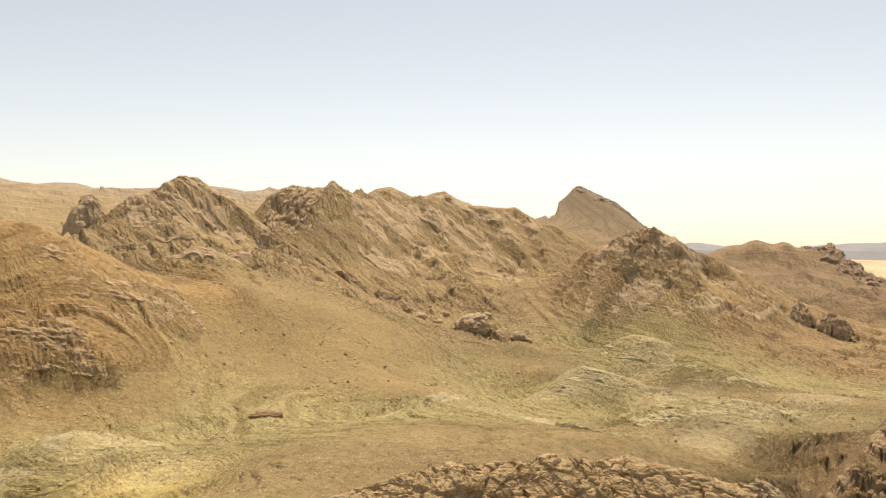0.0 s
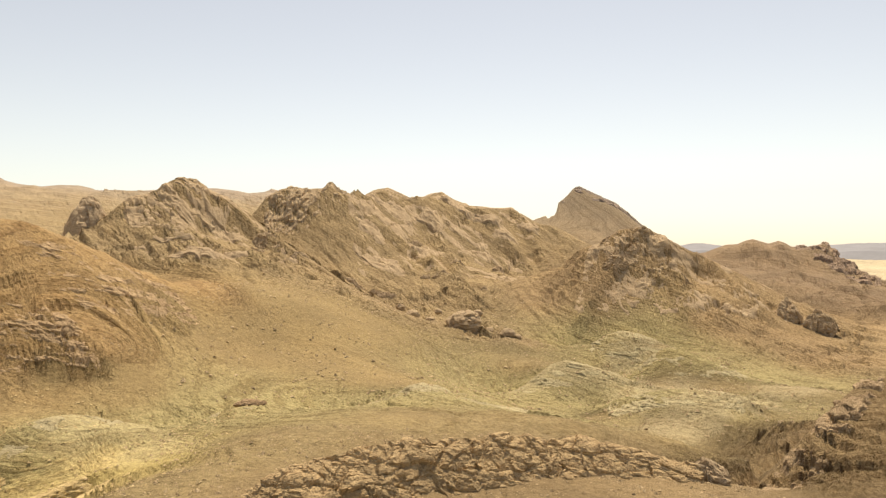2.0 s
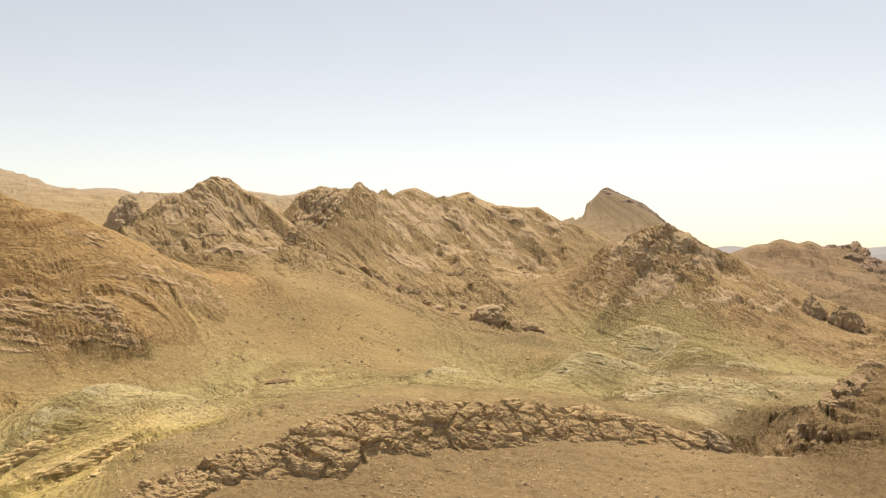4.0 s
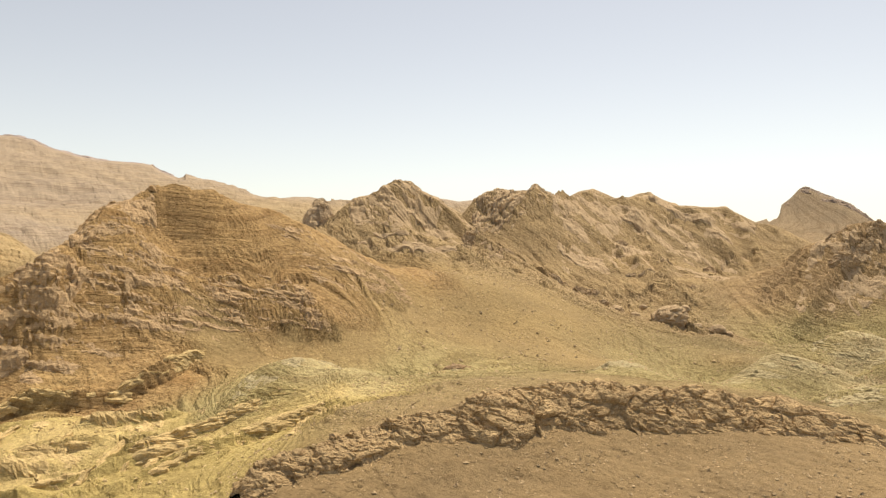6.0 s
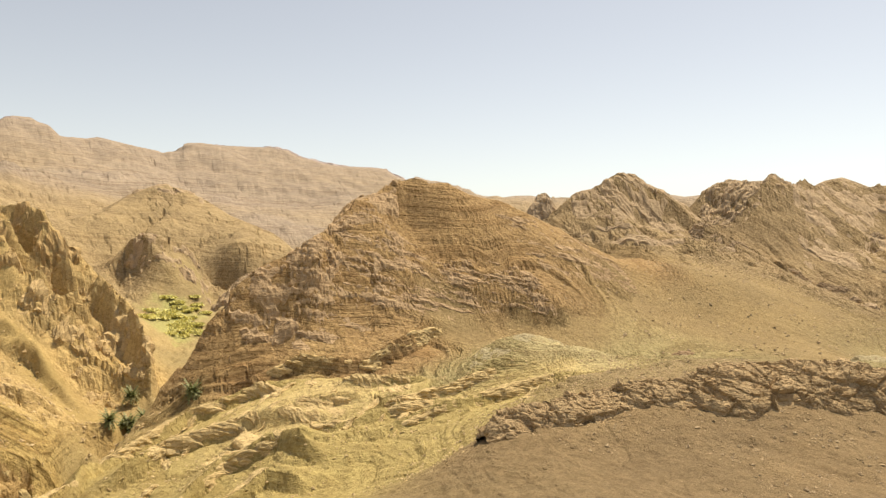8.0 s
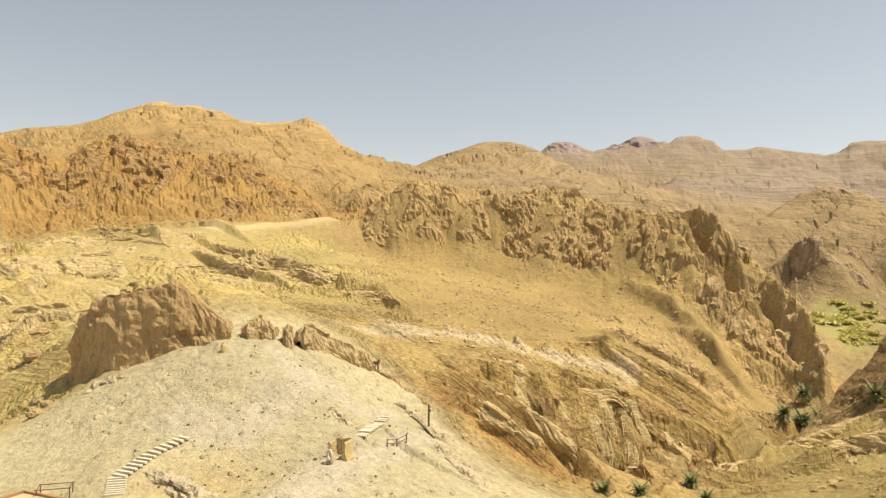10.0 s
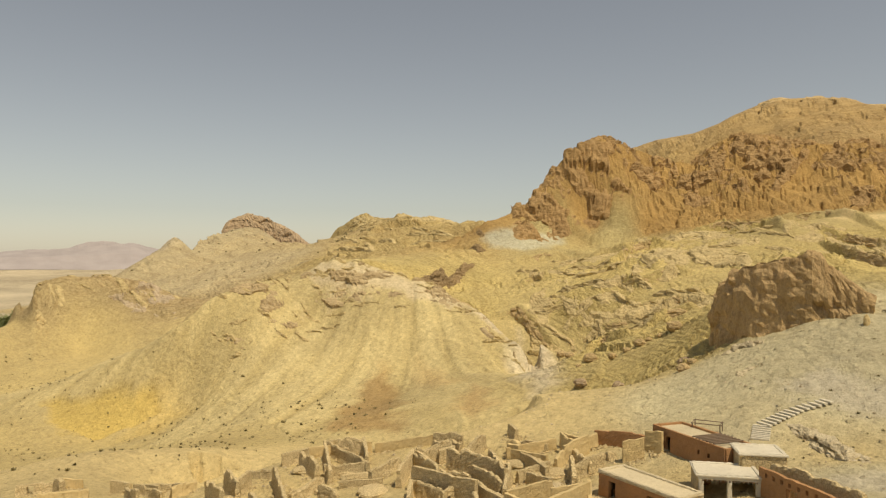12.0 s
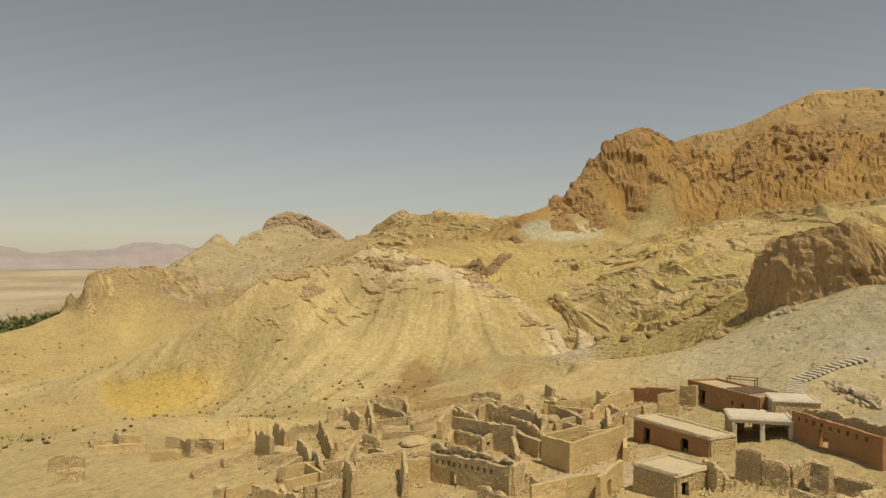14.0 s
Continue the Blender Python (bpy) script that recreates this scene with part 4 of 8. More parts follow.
# crests of the land, each a line of places: the finished land is drawn to them, and falls away behind
def pin(pts, front, back, drop):
    p = np.array(pts, float)
    pr, pa = np.hypot(p[:, 0] - CX, p[:, 1] - CY), np.degrees(np.arctan2(CX - p[:, 0], p[:, 1] - CY))
    order = np.argsort(pa)
    pa, pr, pz = pa[order], pr[order], p[order, 2]
    cols = np.nonzero((AZ >= pa[0]) & (AZ <= pa[-1]))[0]
    c = slice(cols[0], cols[-1] + 1)
    az, r, z = AZ[c], rr[:, c], GZ[:, c]
    rc, zc = np.interp(az, pa, pr), np.interp(az, pa, pz)
    shift = zc - z[np.clip(np.searchsorted(RAD, rc), 0, len(RAD) - 1), np.arange(len(az))]
    k = np.hanning(19)[1:-1]
    broad = np.convolve(np.pad(shift, 8, mode="edge"), k / k.sum(), "valid")
    d = r - rc
    wide = np.where(d < 0, np.exp(-((d / front) ** 2)), np.exp(-((d / (0.4 * back)) ** 2)))
    slim = np.exp(-((d / (0.22 * front)) ** 2))
    ends = np.clip(np.minimum(az - pa[0], pa[-1] - az) / 0.8 + 0.25, 0, 1)
    fresh = z + broad * wide + (shift - broad) * slim
    sight = 38 + (zc - 38) * r / rc - 0.1 - 0.02 * np.abs(d)
    fresh = np.where((d < 0) & (d > -1.5 * front), np.minimum(fresh, sight), fresh)
    behind = zc - 0.5 * drop * d
    fresh = np.where((d > 0) & (d < 1.5 * back), np.minimum(fresh, behind), fresh)
    GZ[:, c] = z + ends * (fresh - z)


for row in RIDGES.values():
    pin(*row)


def scarp(pts, deep, reach):
    """The land breaks off along a line and climbs back to its lie further out."""
    m, x, y, d, f, _ = near_line([(*p, 0) for p in pts], reach + 6)
    d = d + 1.8 * grain(x / 7, y / 7, 161) + 0.8 * grain(x / 2.5, y / 2.5, 162)
    fall = np.clip(d / 2.2, 0, 1) * np.clip(1 - d / reach, 0, 1)
    ends = np.clip(np.minimum(f, 1 - f) / 0.12, 0, 1)
    GZ[m] -= deep * ends * fall * (1 + 0.25 * blocks(x, y, 5, 163))


SCARP_UPPER = [(-201, 22), (-192, 39), (-193, 56), (-193, 74), (-152, 62)]
SCARP_LOWER = [(-160, 5), (-161, 12), (-163, 21), (-167, 35), (-127, 25)]
scarp(SCARP_UPPER, 8, 26)
scarp(SCARP_LOWER, 7, 22)

# rills and streaks down the smooth rounded hill
dome = np.zeros(GX.shape)
dome[:-1, :-1] = GR == NAMES.index("pale")
m = dome > 0
bearing = np.broadcast_to(AZ, GX.shape)[m]
across = np.radians(bearing) * 270 + 0.85 * np.clip((bearing - 134) / 8, -0.5, 1) * (rr[m] - 250)
streaks = np.tanh(2.2 * fbm(across, rr[m] * 0.07, 11, 4, 95, 0.6))
GZ[m] += 0.7 * streaks
GP[m, 3:6] *= 1 + np.array([0.13, 0.15, 0.19]) * streaks[:, None]


def lobe(pts, height, beds):
    """A lobe of bare layered rock standing out of a slope, within a ring of places."""
    p = np.array(pts, float)
    m = (GX > p[:, 0].min()) & (GX < p[:, 0].max()) & (GY > p[:, 1].min()) & (GY < p[:, 1].max())
    x, y = GX[m], GY[m]
    x2, y2 = x + 3 * grain(x / 9, y / 9, 71), y + 3 * grain(x / 9, y / 9, 72)
    inside, dist = np.zeros(x.shape, bool), np.full(x.shape, 1e9)
    for a, b in zip(p, np.roll(p, -1, 0)):
        u = b[:2] - a[:2]
        f = np.clip(((x2 - a[0]) * u[0] + (y2 - a[1]) * u[1]) / (u @ u), 0, 1)
        dist = np.minimum(dist, np.hypot(x2 - a[0] - f * u[0], y2 - a[1] - f * u[1]))
        over = (a[1] > y2) != (b[1] > y2)
        inside ^= over & (x2 < a[0] + (y2 - a[1]) * u[0] / (u[1] if abs(u[1]) > 1e-6 else 1e-6))
    w = np.clip(dist / 3.0, 0, 1) * inside
    level = bed_level(x, y, GZ[m], GP[m])
    GZ[m] += w * (height * np.clip(dist / 5, 0, 1) + 0.9 * terrace(level / 2.6, 86) + 0.5 * terrace(level / 1.3, 87))
    GP[m, 2] = np.maximum(GP[m, 2], w * beds)


lobe([(-156, 174), (-142, 208), (-118, 233), (-104, 231), (-93, 218), (-104, 213), (-116, 209), (-130, 195), (-136, 170), (-140, 156)], 2.2, 3.5)
lobe([(-126, 276), (-116, 292), (-102, 300), (-93, 288), (-92, 268), (-104, 254), (-119, 256)], 1.8, 3.5)
lobe([(-175, 150), (-168, 190), (-150, 205), (-145, 180), (-155, 150), (-165, 138)], 1.6, 3.5)
GB = bed_level(GX, GY, GZ, GP)

# coloured ground along short lines: stains, paths, gullies and the painted shade of slab fronts
def tint_along(pts, radius, colour, strength=0.8):
    best = np.full(GX.shape, 1e9)
    pts = [p[:2] for p in pts]
    x0, x1 = min(p[0] for p in pts) - 3 * radius, max(p[0] for p in pts) + 3 * radius
    y0, y1 = min(p[1] for p in pts) - 3 * radius, max(p[1] for p in pts) + 3 * radius
    m = (GX > x0) & (GX < x1) & (GY > y0) & (GY < y1)
    x, y = GX[m], GY[m]
    d = np.full(x.shape, 1e9)
    for a, b in zip(pts, pts[1:] if len(pts) > 1 else pts):
        ux, uy = b[0] - a[0], b[1] - a[1]
        f = np.clip(((x - a[0]) * ux + (y - a[1]) * uy) / (ux * ux + uy * uy + 1e-9), 0, 1)
        d = np.minimum(d, np.hypot(x - a[0] - f * ux, y - a[1] - f * uy))
    d = d / radius * (1 + 0.9 * grain(x / (radius * 1.3), y / (radius * 1.3), 91) + 0.5 * grain(x / (radius * 0.4), y / (radius * 0.4), 92))
    w = (strength * np.exp(-(np.abs(d) ** 4)))[:, None]
    GP[m, 3:6] = GP[m, 3:6] * (1 - w) + np.array(colour) * w


tint_along([(-420, 285), (-400, 270), (-378, 256)], 13, (0.36, 0.37, 0.15), 0.85)
tint_along([(-201.4, -196.5, 6.8), (-204.5, -184.2, -0.7), (-186.1, -162.1, -6.9), (-167.9, -146.0, -11.6)], 5, (0.66, 0.58, 0.42), 0.8)
tint_along([(-184.4, -264.1, 21.8), (-196.5, -239.9, 18.1), (-200.9, -211.8, 10.4)], 6, (0.66, 0.57, 0.40), 0.7)
tint_along([(-143.6, -509.9, -44.3), (-108.5, -545.4, -48.2)], 14, (0.66, 0.56, 0.42), 0.7)
tint_along([(-371.5, -767.1, 10.7), (-423.7, -771.8, 31.0)], 26, (0.66, 0.58, 0.44), 0.6)
tint_along([(-165.9, -35.9, 10.8), (-194.3, -19.7, 11.7), (-205.2, 4.4, 8.0), (-209.5, 33.3, 1.1), (-209.4, 52.5, -4.6)], 6, (0.60, 0.52, 0.36), 0.8)
tint_along([(-375.1, -103.9, 47.8), (-414.4, -79.7, 52.4), (-446.1, -47.5, 58.8)], 7, (0.64, 0.52, 0.28), 0.8)
tint_along([(-368.1, -64.6, 39.4), (-375.0, -44.6, 37.2), (-344.8, -50.3, 27.1)], 20, (0.54, 0.46, 0.20), 0.7)
tint_along([(-90.4, -60.6, 9.1), (-86.7, -52.5, 8.6), (-99.7, -45.5, 9.3), (-105.0, -43.2, 11.3)], 4, (0.62, 0.57, 0.44), 0.65)
tint_along([(-63.3, -52.6, 4.9), (-67.0, -44.9, 5.9), (-74.7, -39.5, 6.4)], 3.5, (0.62, 0.57, 0.44), 0.65)
tint_along([(-52.1, -80.3, -0.9), (-42.8, -76.5, -0.8), (-42.7, -71.9, 0.1)], 5, (0.68, 0.58, 0.40), 0.8)
tint_along([(-25.1, 241.7, -1.2), (-22.8, 247.1, 0.2)], 6, (0.46, 0.43, 0.31), 0.8)
tint_along([(-77.1, 154.5, 12.0), (-64.5, 149.0, 7.6), (-54.2, 146.7, 7.2)], 11, (0.54, 0.47, 0.28), 0.5)
tint_along([(-82.7, 111.6, 0.3), (-70.9, 120.1, 3.7), (-62.0, 136.6, 7.0)], 5, (0.55, 0.44, 0.21), 0.6)
tint_along([(-126.0, 98.0, -2.9), (-117.1, 111.7, -0.2)], 16, (0.64, 0.52, 0.27), 0.6)
tint_along([(106.4, 461.8, -4.7), (126.8, 433.5, -7.7), (100.6, 396.0, -11.6)], 15, (0.45, 0.39, 0.25), 0.6)
tint_along([(51.6, 337.0, -14.9), (83.0, 337.0, -14.7), (103.2, 318.3, -15.7), (112.6, 285.6, -12.8)], 22, (0.45, 0.39, 0.25), 0.6)
tint_along([(86.5, 238.0, -10.8), (133.7, 288.2, -8.8), (167.0, 312.9, -6.8)], 12, (0.45, 0.39, 0.25), 0.6)


tint_along([(-100.4, -30.8, 7.1), (-98.6, -36.5, 9.2), (-103.8, -42.3, 11.5), (-108.6, -48.8, 13.8)], 2.5, (0.62, 0.57, 0.44), 0.75)
tint_along([(-61.7, -46.3, 5.4), (-67.0, -41.9, 5.5), (-79.4, -34.2, 5.7), (-94.6, -26.1, 4.6)], 2.5, (0.62, 0.57, 0.44), 0.75)


def patch(ring, colour, strength=0.8, soft=4.0, sink=0.0):
    """Ground of another colour within a ring of places, with an uneven edge; sink digs it out."""
    p = np.array(ring, float)
    m = (GX > p[:, 0].min() - 9) & (GX < p[:, 0].max() + 9) & (GY > p[:, 1].min() - 9) & (GY < p[:, 1].max() + 9)
    x = GX[m] + 5 * grain(GX[m] / 11, GY[m] / 11, 171) + 1.5 * grain(GX[m] / 3, GY[m] / 3, 173)
    y = GY[m] + 5 * grain(GX[m] / 11, GY[m] / 11, 172) + 1.5 * grain(GX[m] / 3, GY[m] / 3, 174)
    inside, dist = np.zeros(x.shape, bool), np.full(x.shape, 1e9)
    for a, b in zip(p, np.roll(p, -1, 0)):
        u = b - a
        f = np.clip(((x - a[0]) * u[0] + (y - a[1]) * u[1]) / (u @ u), 0, 1)
        dist = np.minimum(dist, np.hypot(x - a[0] - f * u[0], y - a[1] - f * u[1]))
        inside ^= ((a[1] > y) != (b[1] > y)) & (x < a[0] + (y - a[1]) * u[0] / (u[1] if abs(u[1]) > 1e-6 else 1e-6))
    w = np.clip(0.5 + np.where(inside, dist, -dist) / soft, 0, 1)
    GZ[m] -= sink * w
    GP[m, 3:6] = GP[m, 3:6] * (1 - strength * w[:, None]) + np.array(colour) * strength * w[:, None]


# a yellow pit with a low scarp, brown scars and pale scree on the rounded hill, a grey green shelf
patch([(-96, -320), (-110, -300), (-121, -284), (-120, -277), (-109, -280), (-99, -283), (-94, -292), (-93, -304)], (0.60, 0.45, 0.13), 0.7, 3.0, 1.8)
patch([(-119, -284), (-127, -280), (-124, -266), (-110, -262), (-100, -270), (-110, -279)], (0.60, 0.45, 0.16), 0.55, 8.0)
patch([(-163, -210), (-148, -206), (-106, -180), (-110, -157), (-128, -172), (-144, -187)], (0.40, 0.27, 0.12), 0.8, 5.0)
patch([(-122, -150), (-148, -161), (-130, -142), (-120, -141)], (0.50, 0.34, 0.16), 0.6, 5.0)
patch([(-168, -200), (-155, -170), (-146, -172), (-150, -184)], (0.62, 0.44, 0.20), 0.5, 6.0)
patch([(-243, -206), (-191, -163), (-143, -131), (-135, -134), (-178, -169)], (0.68, 0.61, 0.45), 0.7, 6.0)
patch([(-345, -296), (-366, -282), (-386, -265), (-378, -260), (-343, -266), (-331, -282)], (0.52, 0.52, 0.40), 0.85, 6.0)

# ochre fronts of the slabs above the gorge, darkened to paint in their shade
tint_along([(-124, -22), (-123, -12), (-120, -5), (-115, 0), (-111, 4), (-108, 9)], 4, (0.44, 0.30, 0.13), 0.75)
tint_along([(-146, -13), (-148, -3), (-151, 7), (-154, 17), (-158, 28), (-162, 39), (-166, 49)], 5, (0.44, 0.30, 0.13), 0.75)
tint_along([(-116, -19), (-112, -12), (-108, -7), (-105, -2)], 3, (0.46, 0.29, 0.12), 0.8)

# ochre ground low in the gorge, with its shade painted into the colour
tint_along([(-128, 20), (-142, 34), (-158, 48)], 12, (0.46, 0.33, 0.16), 0.7)

# what each stretch of land is called
STRETCH = {
    "ground": (("valley", "sand", "near", "green", "yellow", "slabs", "bowl", "road", "village", "white", "gorge", "flats", "plain", "teal", "eastridge", "fold"),
               "sandy and stony desert ground with pale yellow beds", "ground", "structure"),
    "gorge_hill": (("gorgehill",), "brown rocky hill of thin layered beds above a gorge", "hill", ""),
    "mountain_range": (("domerange",), "brown stony mountain range with a domed summit", "mountain", ""),
    "knoll": (("knoll",), "brown conical knoll with a craggy top and boulders", "hill", ""),
    "tooth_peak": (("tooth",), "distant grey brown tooth shaped peak", "mountain", ""),
    "jagged_range": (("eastrange",), "distant dark brown jagged range", "mountain", ""),
    "mesa": (("mesa",), "hazy pinkish flat topped mountain with cliff bands", "mountain", ""),
    "mountain": (("tawny",), "bare tawny mountain with smooth slopes", "mountain", ""),
    "conical_hill": (("headhill",), "tan conical hill at the head of a gorge", "hill", ""),
    "cliff_band": (("rockband",), "craggy ochre rock band above a sandy bowl", "cliff", ""),
    "round_hill": (("pale",), "smooth pale yellow rounded hill with orange stains", "hill", ""),
    "low_hill": (("hump",), "low pale tan eroded hill", "hill", ""),
    "capped_hill": (("caphill",), "pale grey hill with a dark rock cap", "hill", ""),
    "banded_hill": (("crown",), "yellow hill with slanting rock bands", "hill", ""),
    "craggy_peak": (("peak",), "orange brown craggy peak of broken rock", "mountain", ""),
    "summit_mountain": (("summit",), "broad tawny mountain with a smooth shoulder", "mountain", ""),
}


SMOOTH = [NAMES.index(n) for n in ("near", "valley", "sand", "gorge", "bowl", "road", "white", "village", "pale", "flats", "teal", "plain", "tooth")]


def land_object(name, regions, label, category, kind):
    mask = np.isin(GR, [NAMES.index(r) for r in regions])
    i, j = np.nonzero(mask)
    w = GX.shape[1]
    quads = np.stack([i * w + j, (i + 1) * w + j, (i + 1) * w + j + 1, i * w + j + 1], 1)
    used, inv = np.unique(quads, return_inverse=True)
    co = np.stack([GX.ravel()[used], GY.ravel()[used], GZ.ravel()[used]], 1).astype(np.float32)
    me = bpy.data.meshes.new(name)
    me.vertices.add(len(used))
    me.vertices.foreach_set("co", co.ravel())
    me.loops.add(quads.size)
    me.loops.foreach_set("vertex_index", inv.ravel().astype(np.int32))
    me.polygons.add(len(quads))
    me.polygons.foreach_set("loop_start", np.arange(0, quads.size, 4, dtype=np.int32))
    me.polygons.foreach_set("use_smooth", np.isin(GR[i, j], SMOOTH))
    me.update(calc_edges=True)
    rgb = np.ones((len(used), 4), np.float32)
    rgb[:, :3] = GP.reshape(-1, 8)[used, 3:6]
    rgb[:, 3] = np.clip(GP.reshape(-1, 8)[used, 2] / 2.0, 0.03, 1)
    me.color_attributes.new("soil", "FLOAT_COLOR", "POINT").data.foreach_set("color", rgb.ravel())
    me.attributes.new("bed", "FLOAT", "POINT").data.foreach_set("value", GB.ravel()[used].astype(np.float32))
    me.materials.append(GROUND)
    return tagged(new(name, me), label, category, kind=kind)


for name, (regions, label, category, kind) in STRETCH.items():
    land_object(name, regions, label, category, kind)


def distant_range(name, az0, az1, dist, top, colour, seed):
    """A faint range of hills on the horizon, beyond the plain; its haze is in the colour."""
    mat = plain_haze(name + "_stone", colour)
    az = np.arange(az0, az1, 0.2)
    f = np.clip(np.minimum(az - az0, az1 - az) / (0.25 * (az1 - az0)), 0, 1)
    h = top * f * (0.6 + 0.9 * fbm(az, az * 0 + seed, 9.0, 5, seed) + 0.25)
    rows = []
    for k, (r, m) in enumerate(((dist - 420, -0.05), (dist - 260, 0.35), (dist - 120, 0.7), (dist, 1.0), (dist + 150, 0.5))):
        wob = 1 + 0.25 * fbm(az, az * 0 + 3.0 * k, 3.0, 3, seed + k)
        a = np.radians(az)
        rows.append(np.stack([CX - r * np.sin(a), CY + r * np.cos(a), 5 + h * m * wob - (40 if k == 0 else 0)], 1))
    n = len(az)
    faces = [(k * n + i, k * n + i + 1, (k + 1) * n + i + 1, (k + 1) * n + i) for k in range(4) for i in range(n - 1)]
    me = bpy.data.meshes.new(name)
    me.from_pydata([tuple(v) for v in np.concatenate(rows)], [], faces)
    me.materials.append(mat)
    tagged(new(name, me), "faint haze coloured range on the horizon", "mountain range", kind="structure")


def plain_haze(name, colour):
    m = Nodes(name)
    # distance haze is part of this base colour
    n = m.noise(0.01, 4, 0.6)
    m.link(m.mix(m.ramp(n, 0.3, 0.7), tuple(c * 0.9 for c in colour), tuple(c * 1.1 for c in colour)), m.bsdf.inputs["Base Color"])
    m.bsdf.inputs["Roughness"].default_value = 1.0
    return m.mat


# haze painted into the hills: pinkish grey, then dark bluish grey
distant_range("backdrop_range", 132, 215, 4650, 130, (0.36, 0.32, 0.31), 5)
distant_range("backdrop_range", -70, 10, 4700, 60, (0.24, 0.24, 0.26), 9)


# ---- helpers for things ----
def ground(x, y):
    """The height of the finished land at one place."""
    return float(heights(np.array([float(x)]), np.array([float(y)]))[0])


def heights(x, y):
    r, a = np.hypot(x - CX, y - CY), np.degrees(np.arctan2(-(x - CX), y - CY))
    a = np.where(a < AZ[0], a + 360, a)
    i = np.clip(np.interp(r, RAD, np.arange(len(RAD))), 0, len(RAD) - 1.001)
    j = np.clip(np.interp(a, AZ, np.arange(len(AZ))), 0, len(AZ) - 1.001)
    i0, j0 = i.astype(int), j.astype(int)
    u, v = i - i0, j - j0
    return (GZ[i0, j0] * (1 - u) + GZ[i0 + 1, j0] * u) * (1 - v) + (GZ[i0, j0 + 1] * (1 - u) + GZ[i0 + 1, j0 + 1] * u) * v


def mesh_from(name, verts, faces, material, smooth=False):
    me = bpy.data.meshes.new(name)
    me.from_pydata([tuple(v) for v in verts], [], [tuple(f) for f in faces])
    if smooth:
        me.polygons.foreach_set("use_smooth", [True] * len(me.polygons))
    me.materials.append(material)
    me.update()
    return me


def mesh_of(name, bm, material, smooth=False):
    me = bpy.data.meshes.new(name)
    bm.to_mesh(me)
    bm.free()
    if smooth:
        me.polygons.foreach_set("use_smooth", [True] * len(me.polygons))
    me.materials.append(material)
    return me


def part(name, me, parent, label=""):
    ob = new(name, me)
    ob.parent = parent
    if label:
        ob["label"] = label
    return ob


def thing(name, place, label, category, group="", kind=""):
    ob = new(name)
    ob.matrix_world = place
    return tagged(ob, label, category, group, kind)


def slab(bm, size, at=(0, 0, 0), turn=(0, 0, 0), bevel=0.0):
    """A block with softened edges, added to bm."""
    made = bmesh.ops.create_cube(bm, size=1.0, matrix=pose(*at, *turn) @ Matrix.Diagonal((*size, 1)))
    if bevel:
        edges = list({e for v in made["verts"] for e in v.link_edges})
        bmesh.ops.bevel(bm, geom=edges, offset=bevel, segments=1, affect="EDGES")


def block_mesh(name, size, material, bevel=0.02, at=(0, 0, 0), turn=(0, 0, 0)):
    bm = bmesh.new()
    slab(bm, size, at, turn, bevel)
    return mesh_of(name, bm, material)


def tube(bm, a, b, r0, r1, sides=7):
    a, b = Vector(a), Vector(b)
    m = Matrix.Translation((a + b) / 2) @ (b - a).to_track_quat("Z", "Y").to_matrix().to_4x4()
    bmesh.ops.create_cone(bm, cap_ends=True, segments=sides, radius1=r0, radius2=r1, depth=(b - a).length, matrix=m)


# ---- materials of things ----
def rock_material(name, colour, dark=(0.68, 0.63, 0.58), scale=1.0, upright=False):
    m = Nodes(name)
    big, mid, fine = m.noise(0.12 * scale, 4, 0.6), m.noise(0.9 * scale, 7, 0.72), m.noise(2.4 * scale, 6, 0.78)
    stretch = m.t.nodes.new("ShaderNodeMapping")
    stretch.inputs["Scale"].default_value = (1.3, 1.3, 0.25) if upright else (0.3, 0.3, 1.6)
    stretch.inputs["Rotation"].default_value = (0.25, 0.15, 0)
    m.link(m.pos(), stretch.inputs["Vector"])
    beds = m.noise(1.1 * scale, 5, 0.7, stretch.outputs[0])
    col = m.mix(m.ramp(big, 0.3, 0.7), tuple(c * 0.85 for c in colour), tuple(min(1, c * 1.15) for c in colour))
    col = m.mix(m.math("MULTIPLY", m.ramp(beds, 0.48, 0.66), 0.7), col, m.mix(1.0, col, dark, "MULTIPLY"))
    col = m.mix(m.math("MULTIPLY", m.ramp(mid, 0.52, 0.72), 0.6), col, m.mix(1.0, col, dark, "MULTIPLY"))
    col = m.mix(m.math("MULTIPLY", m.ramp(fine, 0.53, 0.66), 0.6), col, m.mix(1.0, col, (1.32, 1.30, 1.27), "MULTIPLY"))
    col = m.mix(m.math("MULTIPLY", m.math("SUBTRACT", 1.0, m.ramp(fine, 0.36, 0.48)), 0.6), col, m.mix(1.0, col, (0.62, 0.58, 0.55), "MULTIPLY"))
    m.link(col, m.bsdf.inputs["Base Color"])
    m.bsdf.inputs["Roughness"].default_value = 0.93
    m.bsdf.inputs["Specular IOR Level"].default_value = 0.15
    h = m.math("ADD", m.math("MULTIPLY", mid, 0.8), m.math("ADD", m.math("MULTIPLY", fine, 0.15), m.math("MULTIPLY", beds, 0.9)))
    bump = m.add("Bump", Strength=0.9, Distance=0.9 / scale)
    m.link(h, bump.inputs["Height"])
    m.link(bump.outputs[0], m.bsdf.inputs["Normal"])
    return m.mat


